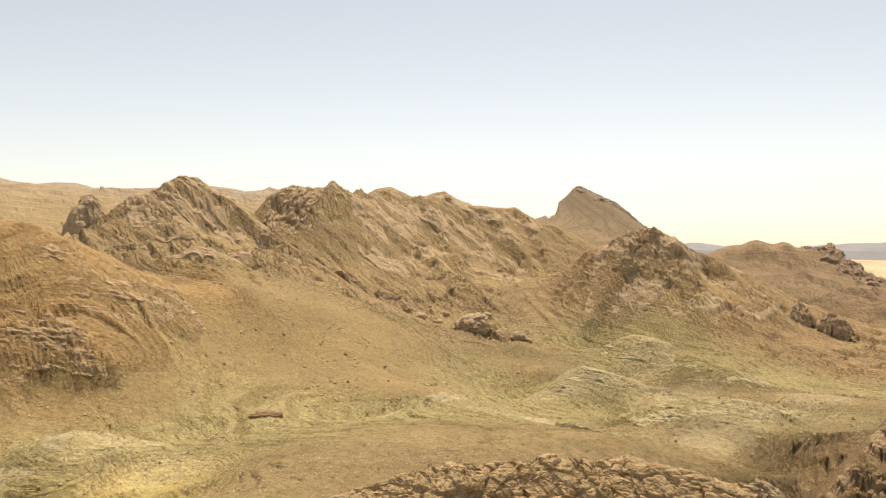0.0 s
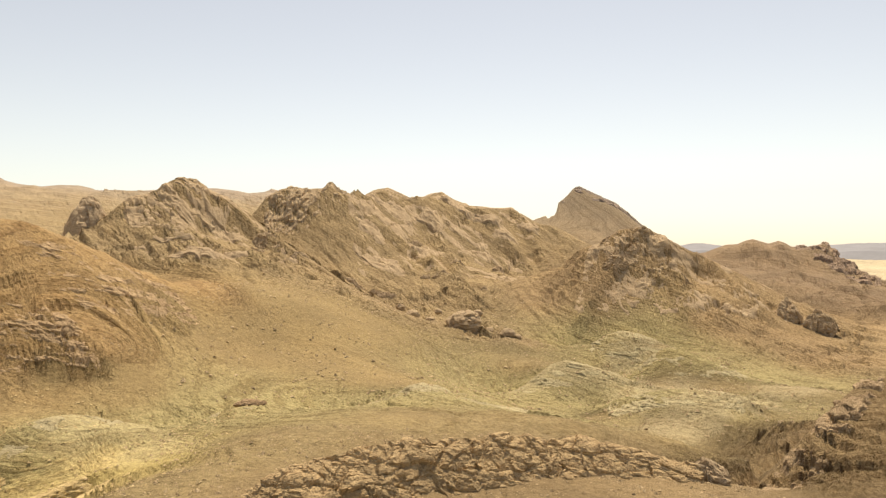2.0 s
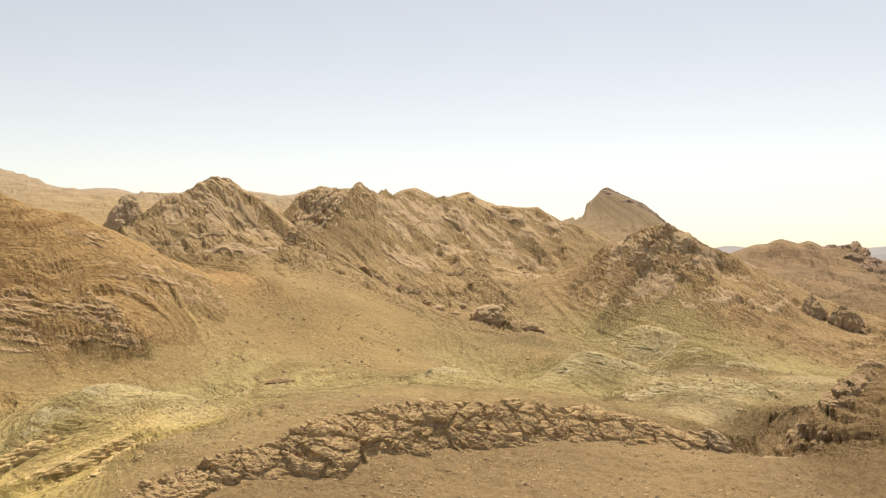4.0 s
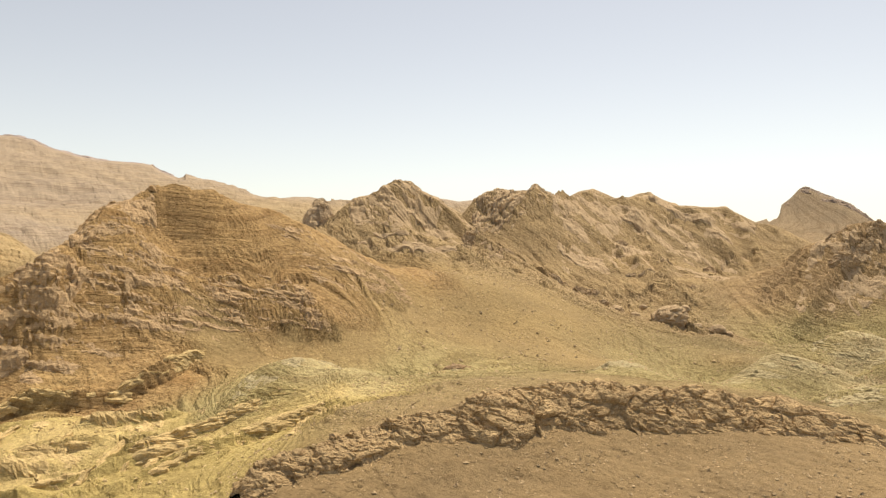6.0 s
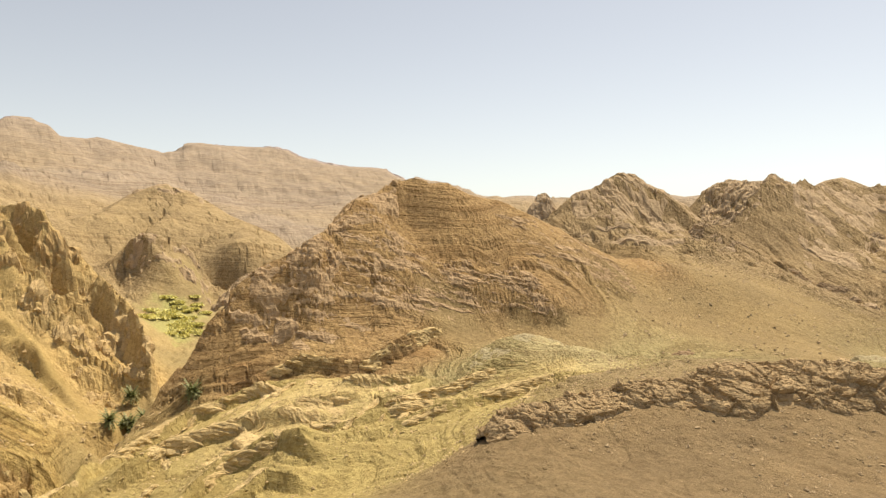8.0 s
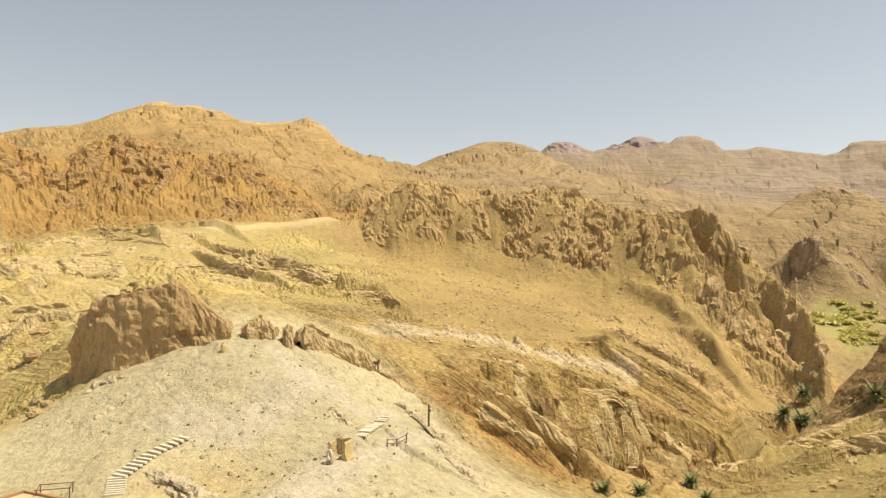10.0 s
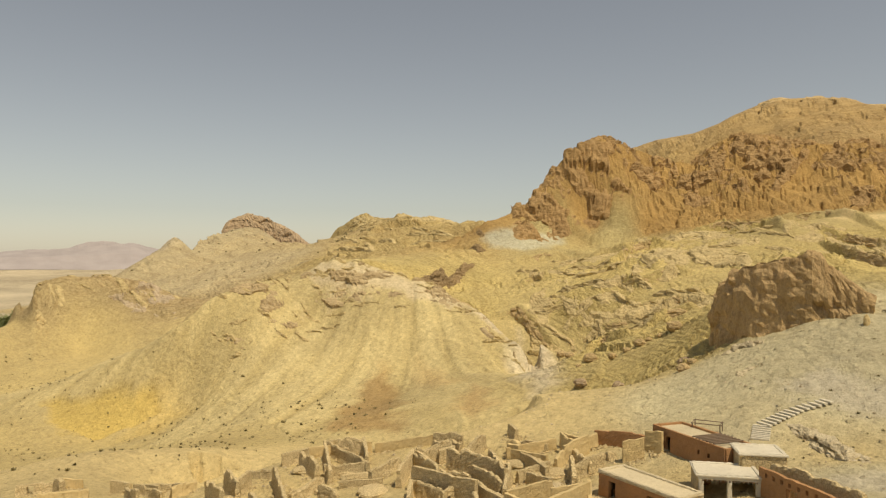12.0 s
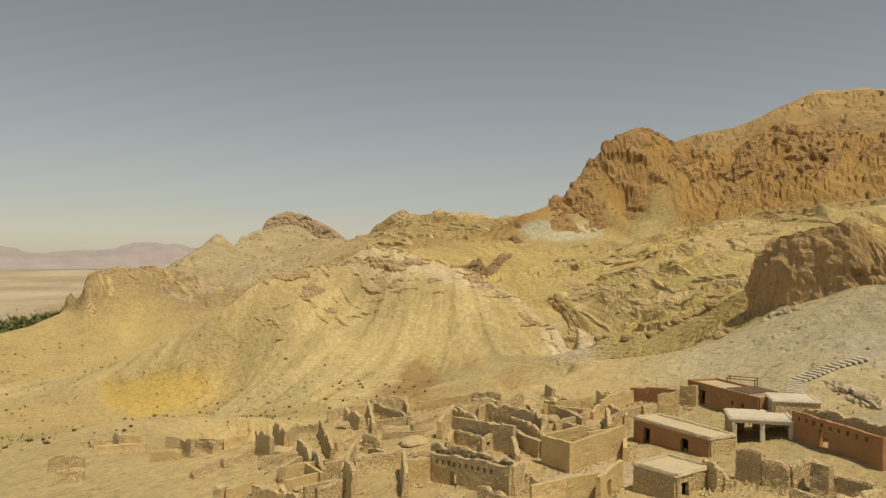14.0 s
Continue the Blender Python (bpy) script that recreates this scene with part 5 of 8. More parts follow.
def earth_material(name, colour, stones=0.0):
    """Mud plaster or rubble masonry: stones 0 to 1."""
    m = Nodes(name)
    big, mid, fine = m.noise(0.35, 4, 0.6), m.noise(2.4, 5, 0.65), m.noise(11.0, 4, 0.7)
    rnd = m.t.nodes.new("ShaderNodeObjectInfo").outputs["Random"]
    tone = m.math("ADD", m.math("MULTIPLY", big, 0.7), m.math("MULTIPLY", rnd, 0.35))
    col = m.mix(m.ramp(tone, 0.3, 0.8), tuple(c * 0.82 for c in colour), tuple(min(1, c * 1.14) for c in colour))
    col = m.mix(m.math("MULTIPLY", m.ramp(mid, 0.5, 0.75), 0.5), col, m.mix(1.0, col, (0.7, 0.66, 0.62), "MULTIPLY"))
    h = m.math("ADD", m.math("MULTIPLY", mid, 0.5), m.math("MULTIPLY", fine, 0.25))
    if stones:
        vor = m.t.nodes.new("ShaderNodeTexVoronoi")
        vor.feature = "DISTANCE_TO_EDGE"
        vor.inputs["Scale"].default_value = 2.6
        m.link(m.pos(), vor.inputs["Vector"])
        joint = m.ramp(vor.outputs["Distance"], 0.0, 0.14)
        col = m.mix(m.math("MULTIPLY", m.math("SUBTRACT", 1.0, joint), stones), col, m.mix(1.0, col, (0.55, 0.5, 0.45), "MULTIPLY"))
        h = m.math("ADD", h, m.math("MULTIPLY", joint, 0.6 * stones))
    m.link(col, m.bsdf.inputs["Base Color"])
    m.bsdf.inputs["Roughness"].default_value = 0.94
    m.bsdf.inputs["Specular IOR Level"].default_value = 0.12
    bump = m.add("Bump", Strength=1.0, Distance=0.22)
    m.link(h, bump.inputs["Height"])
    m.link(bump.outputs[0], m.bsdf.inputs["Normal"])
    return m.mat


def plain_material(name, colour, vary=0.25, scale=6.0, rough=0.8):
    m = Nodes(name)
    n = m.noise(scale, 4, 0.6)
    m.link(m.mix(m.ramp(n, 0.3, 0.7), tuple(c * (1 - vary) for c in colour), tuple(min(1, c * (1 + vary)) for c in colour)), m.bsdf.inputs["Base Color"])
    m.bsdf.inputs["Roughness"].default_value = rough
    return m.mat


BROWN_ROCK = rock_material("brown_rock", (0.45, 0.34, 0.22))
NEAR_ROCK = rock_material("near_brown_rock", (0.48, 0.35, 0.20), scale=0.8)
OCHRE_ROCK = rock_material("ochre_rock", (0.54, 0.40, 0.21))
BAND_ROCK = rock_material("upright_ochre_rock", (0.53, 0.38, 0.19), scale=0.5, upright=True)
BLOCK_ROCK = rock_material("upright_tan_rock", (0.56, 0.395, 0.205), upright=True)
SLAB_ROCK = rock_material("upright_ochre_slab", (0.64, 0.49, 0.27), upright=True)
DARK_ROCK = rock_material("dark_brown_rock", (0.33, 0.23, 0.14), scale=0.5)
YELLOW_ROCK = rock_material("yellow_rock", (0.60, 0.46, 0.24))
STONE_WALL = earth_material("rubble_masonry", (0.65, 0.515, 0.29), 0.5)
MUD_WALL = earth_material("ochre_mud_plaster", (0.64, 0.49, 0.25), 0.1)
RED_WALL = earth_material("red_brown_mud_plaster", (0.47, 0.26, 0.125), 0.1)
LIME = earth_material("lime_washed_roof", (0.66, 0.60, 0.47))
ROOF = earth_material("pale_mud_roof", (0.60, 0.51, 0.34), 0.15)
WOOD = plain_material("weathered_wood", (0.16, 0.11, 0.07))
PATH_STONE = plain_material("pale_step_stone", (0.62, 0.56, 0.43), 0.15, 2.0)
LEAF = plain_material("palm_leaf", (0.15, 0.165, 0.05), 0.45, 1.5, 0.6)
BUSH = plain_material("bush_leaf", (0.30, 0.34, 0.10), 0.4, 1.5, 0.7)
DRY = plain_material("dry_shrub", (0.24, 0.20, 0.09), 0.4, 0.6, 0.9)
TRUNK = plain_material("palm_trunk", (0.17, 0.12, 0.08), 0.3, 5.0)
STONES = rock_material("loose_stone", (0.50, 0.38, 0.24), (0.85, 0.8, 0.75), scale=2.0)


# ---- rock forms ----
def lattice3(i, j, k, seed):
    h = (i * 374761393 + j * 668265263 + k * 2147483647 + seed * 974634777) & 0xFFFFFFFF
    h = ((h ^ (h >> 13)) * 1274126177) & 0xFFFFFFFF
    return (h ^ (h >> 16)) & 0xFFFFFFFF


def cells3(p, seed):
    """Cracked blocks in space: a value with a tilt for each block, and the distance to its cracks."""
    ip = np.floor(p).astype(np.int64)
    f1, f2, top = np.full(len(p), 9.0), np.full(len(p), 9.0), np.zeros(len(p))
    for di in (-1, 0, 1):
        for dj in (-1, 0, 1):
            for dk in (-1, 0, 1):
                c = ip + (di, dj, dk)
                h = lattice3(c[:, 0], c[:, 1], c[:, 2], seed)
                q = c + np.stack([h & 1023, (h >> 10) & 1023, (h >> 20) & 1023], 1) / 1023.0
                off = p - q
                d = np.sqrt((off**2).sum(1))
                a = ((h >> 3) & 63) / 10.0
                t = ((h >> 7) & 255) / 255.0 + 0.35 * (off[:, 0] * np.cos(a) + off[:, 2] * np.sin(a))
                near = d < f1
                f2 = np.where(near, f1, np.minimum(f2, d))
                top = np.where(near, t, top)
                f1 = np.where(near, d, f1)
    return top, f2 - f1


def broken(p, size, stretch, seed):
    """How far broken rock stands out at places p: slabs in layers, split by joints, of three sizes; about -0.6 to 0.6."""
    out = np.zeros(len(p))
    a = seed * 0.7
    r = np.stack([p[:, 0] * math.cos(a) - p[:, 1] * math.sin(a), p[:, 0] * math.sin(a) + p[:, 1] * math.cos(a), p[:, 2] + 0.16 * p[:, 0] + 0.14 * p[:, 1]], 1)
    for k, (s, amp) in enumerate(((1.0, 0.6), (0.47, 0.33), (0.22, 0.17), (0.1, 0.09))):
        q = r / (size * s * np.array(stretch))
        q = q + 0.28 * np.stack([grain(q[:, 1] * 0.8, q[:, 2] * 0.8, seed + k), grain(q[:, 0] * 0.8, q[:, 2] * 0.8, seed + k + 5), grain(q[:, 0] * 0.6, q[:, 1] * 0.6, seed + k + 9)], 1)
        lay = np.floor(q[:, 2]).astype(np.int64)
        h = lattice(lay, lay * 0 + k, seed)
        u, v = q[:, 0] + (h & 255) / 255.0, q[:, 1] + ((h >> 8) & 255) / 255.0
        iu, iv = np.floor(u).astype(np.int64), np.floor(v).astype(np.int64)
        g = lattice3(iu, iv, lay, seed + 3 * k)
        value = (g & 255) / 255.0 + 0.5 * ((((g >> 8) & 255) / 255.0 - 0.5) * (u - iu - 0.5) + (((g >> 16) & 255) / 255.0 - 0.5) * (q[:, 2] - lay - 0.5)) * 2
        edge = np.minimum(np.minimum(u - iu, 1 - u + iu), np.minimum(q[:, 2] - lay, 1 - q[:, 2] + lay))
        out += amp * (value - 0.5 - 0.3 * np.exp(-edge / 0.07))
    return out + 0.25 * grain(r[:, 0] / (size * 2.5), r[:, 2] / (size * 2.5), seed + 60)


def outcrop(name, label, pts, height, front, back, material, block=2.5, rough=1.0, stretch=(1, 1, 0.7), seed=1, taper=0.12, step=None, category="rock outcrop", lean=0.0, slope=False, face=None):
    """A wall of rock along a crest: steep towards the open side, falling away behind. One mesh."""
    pts = np.array(pts, float)
    seg = np.r_[0, np.cumsum(np.hypot(*np.diff(pts[:, :2], axis=0).T))]
    n = int(np.clip(seg[-1] / (step or block * 0.16), 24, 420))
    s = np.linspace(0, seg[-1], n)
    c = np.stack([np.interp(s, seg, pts[:, k]) for k in range(3)], 1)
    t = np.gradient(c[:, :2], axis=0)
    t /= np.linalg.norm(t, axis=1, keepdims=True)
    side = np.stack([t[:, 1], -t[:, 0]], 1)
    toward = np.array([CX, CY]) - c[:, :2] if face is None else np.tile(np.array(face, float), (n, 1))
    side *= np.sign((side * toward).sum(1).sum())
    prof = np.array([(-1.0, -0.9), (-0.7, -0.45), (-0.35, -0.12), (0, 0), (0.25, -0.06), (0.5, -0.3), (0.7, -0.65), (0.85, -0.95), (1.0, -1.5)])
    if slope:
        prof = np.array([(-1.0, -0.95), (-0.5, -0.42), (0, 0), (0.3, -0.22), (0.62, -0.6), (0.85, -0.95), (1.0, -1.4)])
    m = int(np.clip((height * 1.6 + front + back) / (step or block * 0.16), 22, 140))
    arc = np.r_[0, np.cumsum(np.hypot(np.diff(prof[:, 0]) * (front + back) / 2, np.diff(prof[:, 1]) * height))]
    u = np.linspace(0, arc[-1], m)
    po, pz = np.interp(u, arc, prof[:, 0]), np.interp(u, arc, prof[:, 1])
    off = np.where(po < 0, po * back, po * front)
    ends = np.clip(np.minimum(s, seg[-1] - s) / (taper * seg[-1] + 1e-6), 0, 1) ** 0.6
    hh = height * (0.3 + 0.7 * ends) * (1 + 0.35 * grain(s / (block * 3), s * 0 + seed, seed))
    x = c[:, None, 0] + side[:, None, 0] * (off[None] * (0.4 + 0.6 * ends[:, None]) + lean * pz[None] * hh[:, None])
    y = c[:, None, 1] + side[:, None, 1] * (off[None] * (0.4 + 0.6 * ends[:, None]) + lean * pz[None] * hh[:, None])
    z = c[:, None, 2] + pz[None] * hh[:, None] - (1 - ends[:, None]) * height * 0.45
    v = np.stack([x, y, z], -1)
    du, dv = np.gradient(v, axis=0), np.gradient(v, axis=1)
    nrm = np.cross(dv, du)
    nrm /= np.linalg.norm(nrm, axis=2, keepdims=True) + 1e-9
    if (nrm[:, :, 2].mean()) < 0:
        nrm = -nrm
    p = v.reshape(-1, 3)
    warp = 0.35 * block * np.stack([grain(p[:, 0] / block, p[:, 2] / block, seed), grain(p[:, 1] / block, p[:, 0] / block, seed + 1), grain(p[:, 2] / block, p[:, 1] / block, seed + 2)], 1)
    v = (p + nrm.reshape(-1, 3) * (rough * block * 0.6 * broken(p + warp, block, stretch, seed))[:, None]).reshape(n, m, 3)
    i, j = np.meshgrid(np.arange(n - 1), np.arange(m - 1), indexing="ij")
    a = (i * m + j).ravel()
    faces = np.stack([a, a + 1, a + m + 1, a + m], 1)
    me = mesh_from(name, v.reshape(-1, 3).round(3), faces, material)
    return tagged(new(name, me), label, category)


def boulder(name, place, size, material, seed, label, squash=(1, 1, 0.75), detail_level=4, group=""):
    bm = bmesh.new()
    bmesh.ops.create_icosphere(bm, subdivisions=detail_level, radius=1.0)
    p = np.array([v.co for v in bm.verts])
    d = 0.9 + 0.28 * broken(p * 1.0 + seed * 3.7, 0.9, (1, 1, 0.8), seed)
    for v, k, q in zip(bm.verts, d, p):
        v.co = Vector(q) * float(k) * size
        v.co.x *= squash[0]
        v.co.y *= squash[1]
        v.co.z *= squash[2]
    ob = new(name, mesh_of(name, bm, material))
    ob.matrix_world = pose(place[0], place[1], place[2], 0, 0, seed * 47 % 360)
    return tagged(ob, label, "boulder", group)


# ---- rocks of the first slope ----
outcrop("rock_outcrop", "brown blocky rock outcrop on the crest of a gravel slope", [(-43.3, 67.3, 12.6), (-40.4, 73.7, 13.4), (-36.8, 78.5, 13.8), (-32.6, 84.8, 14.9), (-27.6, 91.1, 16.1), (-21.8, 96.9, 16.4), (-18.0, 101.4, 17.7)], 7.5, 8, 6, NEAR_ROCK, 4.4, 0.62, (1.3, 1.3, 0.85), 3, taper=0.06, slope=True, step=0.24)
outcrop("rock_outcrop", "long brown blocky rock outcrop along a gravel crest", [(-21.7, 96.9, 16.3), (-17.2, 102.3, 18.1), (-12.4, 108.5, 18.5), (-6.1, 114.5, 18.8), (1.9, 121.3, 18.0), (11.6, 128.8, 16.7), (20.9, 134.5, 15.8), (29.5, 140.6, 13.0), (33.9, 143.1, 12.9)], 8.0, 9, 7, NEAR_ROCK, 5.0, 0.62, (1.3, 1.3, 0.8), 5, taper=0.05, slope=True, step=0.24)
outcrop("rock_outcrop", "smooth brown rock rib on a gravel crest", [(28.3, 140.6, 12.5), (34.6, 143.8, 13.8), (43.3, 146.8, 11.0), (51.9, 148.3, 8.6), (60.0, 148.2, 6.0), (64.5, 148.0, 5.8)], 6.0, 8, 6, NEAR_ROCK, 4.6, 0.5, (1.6, 1.6, 0.8), 7, taper=0.06, slope=True, step=0.24)
outcrop("rock_outcrop", "low brown rock at the end of a rib", [(60.0, 148.2, 6.0), (65.0, 149.5, 7.4), (70.0, 147.4, 5.0)], 3.2, 3.5, 3.5, BROWN_ROCK, 2.4, 0.7, (1.4, 1.4, 0.7), 8, slope=True)
boulder("boulder", [(-52.0, 214.6, 3.8)][0], 3.6, DARK_ROCK, 4, "dark oblong boulder on a pale crest", (1.5, 0.8, 0.55))

# the layered nose of the gorge hill and its cliff
outcrop("rock_step", "brown blocky rock step on a hill crest", [(-194.9, 141.7, 22.1), (-195.7, 148.8, 26.9), (-194.6, 159.5, 32.0), (-192.4, 167.3, 34.7)], 8, 6, 8, BROWN_ROCK, 4.0, 0.9, (1, 1, 0.8), 42)
outcrop("rock_step", "brown rock face below a hill summit", [(-187.8, 178.8, 41.5), (-187.7, 188.8, 48.5), (-188.4, 203.5, 60.2), (-183.1, 210.8, 64.7)], 20, 9, 9, rock_material("hill_rock", (0.46, 0.32, 0.18), scale=0.7), 5.0, 0.6, (1, 1, 1.2), 43)

# boulders under the dome range
for k, (at, size) in enumerate(zip([(19.7, 462.9, -1.8), (47.5, 454.1, -6.9), (35.8, 457.8, -6.0), (-16.3, 506.0, 3.8), (-3.2, 489.1, 1.7), (11.7, 474.5, 2.3), (-25.4, 515.7, 8.3), (28.8, 472.0, 8.2), (53.7, 456.0, -6.4), (2.5, 492.1, 7.6)], (12.5, 5.5, 3.2, 6.0, 4.0, 3.5, 4.0, 4.0, 3.0, 3.0))):
    boulder("boulder", (at[0], at[1], max(at[2], ground(at[0], at[1]) + 0.35 * size)), size, BROWN_ROCK, 50 + k, "large brown boulder on a stony slope" if k else "huge cracked brown boulder on a stony slope", detail_level=3 if k else 4, group="boulders on the slope")
outcrop("rock_crag", "brown rock tower on a ridge", [(-263.6, 511.9, 72.1), (-260.7, 526.0, 88.9), (-255.0, 531.2, 90.2), (-245.8, 533.5, 81.2)], 22, 14, 12, rock_material("pale_brown_rock", (0.48, 0.37, 0.25)), 9.0, 0.4, (1, 1, 1.4), 64, slope=True)
outcrop("rock_crag", "brown broken rocks on a knoll side", [(93.1, 554.2, 6.8), (107.0, 559.8, 17.2), (121.1, 554.8, 22.0), (127.0, 543.1, 14.3)], 8, 8, 9, BROWN_ROCK, 5.0, 1.0, (1, 1, 1), 67, slope=True)
outcrop("rock_crag", "dark brown standing rocks on a slope", [(240.8, 507.6, 5.8), (251.8, 514.0, 17.2), (255.1, 500.7, 6.6)], 13, 9, 9, BROWN_ROCK, 5.0, 0.9, (1, 1, 1.6), 68, slope=True)
outcrop("rock_crag", "brown standing rocks on a slope", [(255.4, 497.5, 3.0), (264.3, 496.2, 10.1), (272.8, 483.9, 2.7)], 10, 6, 7, BROWN_ROCK, 5.0, 0.9, (1, 1, 1.4), 69, slope=True)

# ---- rocks of the gorge and of the western hills ----
outcrop("rock_cliff", "big tan rock block with upright cracks", [(-124.8, -86.3, 19.1), (-118.9, -81.8, 23.8), (-114.2, -77.2, 26.6), (-113.0, -72.5, 27.5), (-113.2, -66.2, 28.0), (-113.8, -62.7, 25.3), (-113.2, -58.0, 21.4), (-113.4, -55.8, 20.2)], 15.0, 2.8, 11, BLOCK_ROCK, 4.6, 0.75, (1, 1, 1.7), 111, taper=0.03)
outcrop("rock_slab", "leaning tan rock slab with a dark gap", [(-113.5, -55.2, 20.8), (-115.1, -52.7, 22.4), (-115.3, -49.7, 20.7)], 7.0, 2.2, 4, SLAB_ROCK, 2.4, 1.0, (1, 1, 2.4), 112, taper=0.05)
outcrop("rock_slab", "narrow upright tan rock slab", [(-115.2, -48.9, 19.5), (-115.4, -47.9, 20.7), (-115.4, -46.8, 19.9)], 6.0, 2.0, 3, SLAB_ROCK, 2.2, 1.0, (1, 1, 2.4), 113, taper=0.05)
outcrop("rock_slab", "rounded tan rock slab sloping down a ridge", [(-115.5, -46.0, 20.3), (-116.8, -43.6, 21.0), (-118.0, -40.3, 19.0), (-118.9, -36.9, 16.4), (-119.7, -32.3, 13.9)], 6.0, 2.6, 5, SLAB_ROCK, 2.8, 1.0, (1, 1, 2.0), 114, taper=0.05)
outcrop("rock_rib", "ochre rock rib down the side of a white hill", [(-119.7, -33.2, 13.6), (-119.1, -28.7, 10.5), (-114.5, -23.9, 7.2), (-107.3, -19.9, 4.4), (-98.8, -16.2, 2.5)], 5.0, 3, 5, OCHRE_ROCK, 2.6, 0.8, (1.4, 1.4, 0.7), 115)
FOLD_ROCK = rock_material("pale_ochre_rock", (0.58, 0.46, 0.24), scale=0.8)
# broken rock that clothes a slope between its crest and its foot, one crag for each stretch
def along(row, n):
    row = np.array([p[:2] for p in row], float)
    seg = np.r_[0, np.cumsum(np.hypot(*np.diff(row, axis=0).T))]
    q = np.linspace(0, seg[-1], n)
    return np.stack([np.interp(q, seg, row[:, k]) for k in (0, 1)], 1), seg[-1]


def toward(row, f):
    """A row of places moved by a share f of the way to the middle of the land."""
    return [(p[0] + f * (CX - p[0]), p[1] + f * (CY - p[1])) for p in row]


def rock_skin(label, crest_row, foot_row, material, block, rough, stretch, seed, step, cover=0.5):
    n = int(np.clip(along(crest_row, 2)[1] / step, 20, 260))
    c, f = along(crest_row, n)[0], along(foot_row, n)[0]
    m = int(np.clip(np.hypot(*(c - f).T).mean() * 1.25 / step, 14, 160))
    v = np.linspace(-0.06, 1.0, m)[None, :, None]
    xy = c[:, None] * (1 - v) + f[:, None] * v
    x, y = xy[..., 0].ravel(), xy[..., 1].ravel()
    p = np.stack([x, y, heights(x, y)], 1)
    g = p.reshape(n, m, 3)
    nrm = np.cross(np.gradient(g, axis=1), np.gradient(g, axis=0))
    nrm /= np.linalg.norm(nrm, axis=2, keepdims=True) + 1e-9
    nrm *= np.sign(nrm[..., 2:3].mean())
    u = np.linspace(0, 1, n)[:, None]
    edge = np.clip(np.minimum(u, 1 - u) / 0.06, 0, 1) * np.clip((1 - v[..., 0]) / 0.25, 0, 1) * np.clip((v[..., 0] + 0.06) / 0.08, 0, 1)
    size = block * 3
    patch = grain(x / size, y / size, seed) + 0.6 * grain(x / (size * 0.4), y / (size * 0.4), seed + 1)
    warp = 0.3 * block * np.stack([grain(p[:, 0] / block, p[:, 2] / block, seed), grain(p[:, 1] / block, p[:, 0] / block, seed + 2), grain(p[:, 2] / block, p[:, 1] / block, seed + 3)], 1)
    out = rough * block * (0.75 * broken(p + warp, block, stretch, seed) + 0.28 * patch + 0.25 * (cover - 0.3)) * edge.ravel() - (1 - edge.ravel()) * 0.25 * block
    w = (p + nrm.reshape(-1, 3) * out[:, None]).round(2)
    i, j = np.meshgrid(np.arange(n - 1), np.arange(m - 1), indexing="ij")
    a = (i * m + j).ravel()
    me = mesh_from("rock_crag", w, np.stack([a, a + 1, a + m + 1, a + m], 1), material)
    return tagged(new("rock_crag", me), label, "crag")


RIDGE_ROCK = rock_material("ridge_rock", (0.38, 0.28, 0.175))
GREEN_SOFT = rock_material("pale_greenish_rock", (0.42, 0.36, 0.22), scale=0.7)
GORGE_ROCK = rock_material("gorge_rock", (0.46, 0.33, 0.20), scale=0.8)
# scarp rock: ochre with the shade of the steep fronts in its colour
SCARP_ROCK = rock_material("shaded_ochre_scarp", (0.42, 0.29, 0.13), scale=0.8)
LEFT, RIGHT = RIDGES["rock band left"][0], RIDGES["rock band right"][0]
PEAK_A, PEAK_B = RIDGES["peak left"][0], RIDGES["peak right"][0]
PEAK_BROWN = rock_material("peak_red_brown_rock", (0.435, 0.288, 0.135), scale=0.5)
rock_skin("ochre craggy rock face with upright cracks above a sandy bowl", LEFT, BAND_FOOT[:5], BAND_ROCK, 9, 0.75, (0.8, 0.8, 1.5), 901, 1.2)
rock_skin("ochre rock wall with upright flutes above a sandy bowl", RIGHT[:14], BAND_FOOT[4:8], BAND_ROCK, 9, 0.85, (0.6, 0.6, 2.0), 903, 1.2, 0.7)
rock_skin("jagged ochre rock tower on a crest above a gorge", RIGHT[13:21], BAND_FOOT[7:10], BAND_ROCK, 9, 0.85, (0.7, 0.7, 1.7), 905, 1.2)
rock_skin("ochre broken rock face falling to a gorge", RIGHT[20:], BAND_FOOT[9:], OCHRE_ROCK, 8, 0.7, (1.3, 1.3, 0.9), 906, 1.1)
rock_skin("red brown jagged rock face of a peak", PEAK_A[1:], toward(PEAK_A[1:], 0.095), PEAK_BROWN, 13, 0.75, (0.9, 0.9, 1.2), 911, 1.5, 0.8)
rock_skin("red brown rough rock face below a summit", PEAK_B[:13], PEAK_FOOT[3:6], PEAK_BROWN, 13, 0.75, (0.9, 0.9, 1.2), 913, 1.5)
rock_skin("red brown rough rock face below a summit", PEAK_B[12:], PEAK_FOOT[5:], PEAK_BROWN, 12, 0.75, (0.9, 0.9, 1.2), 915, 1.5)
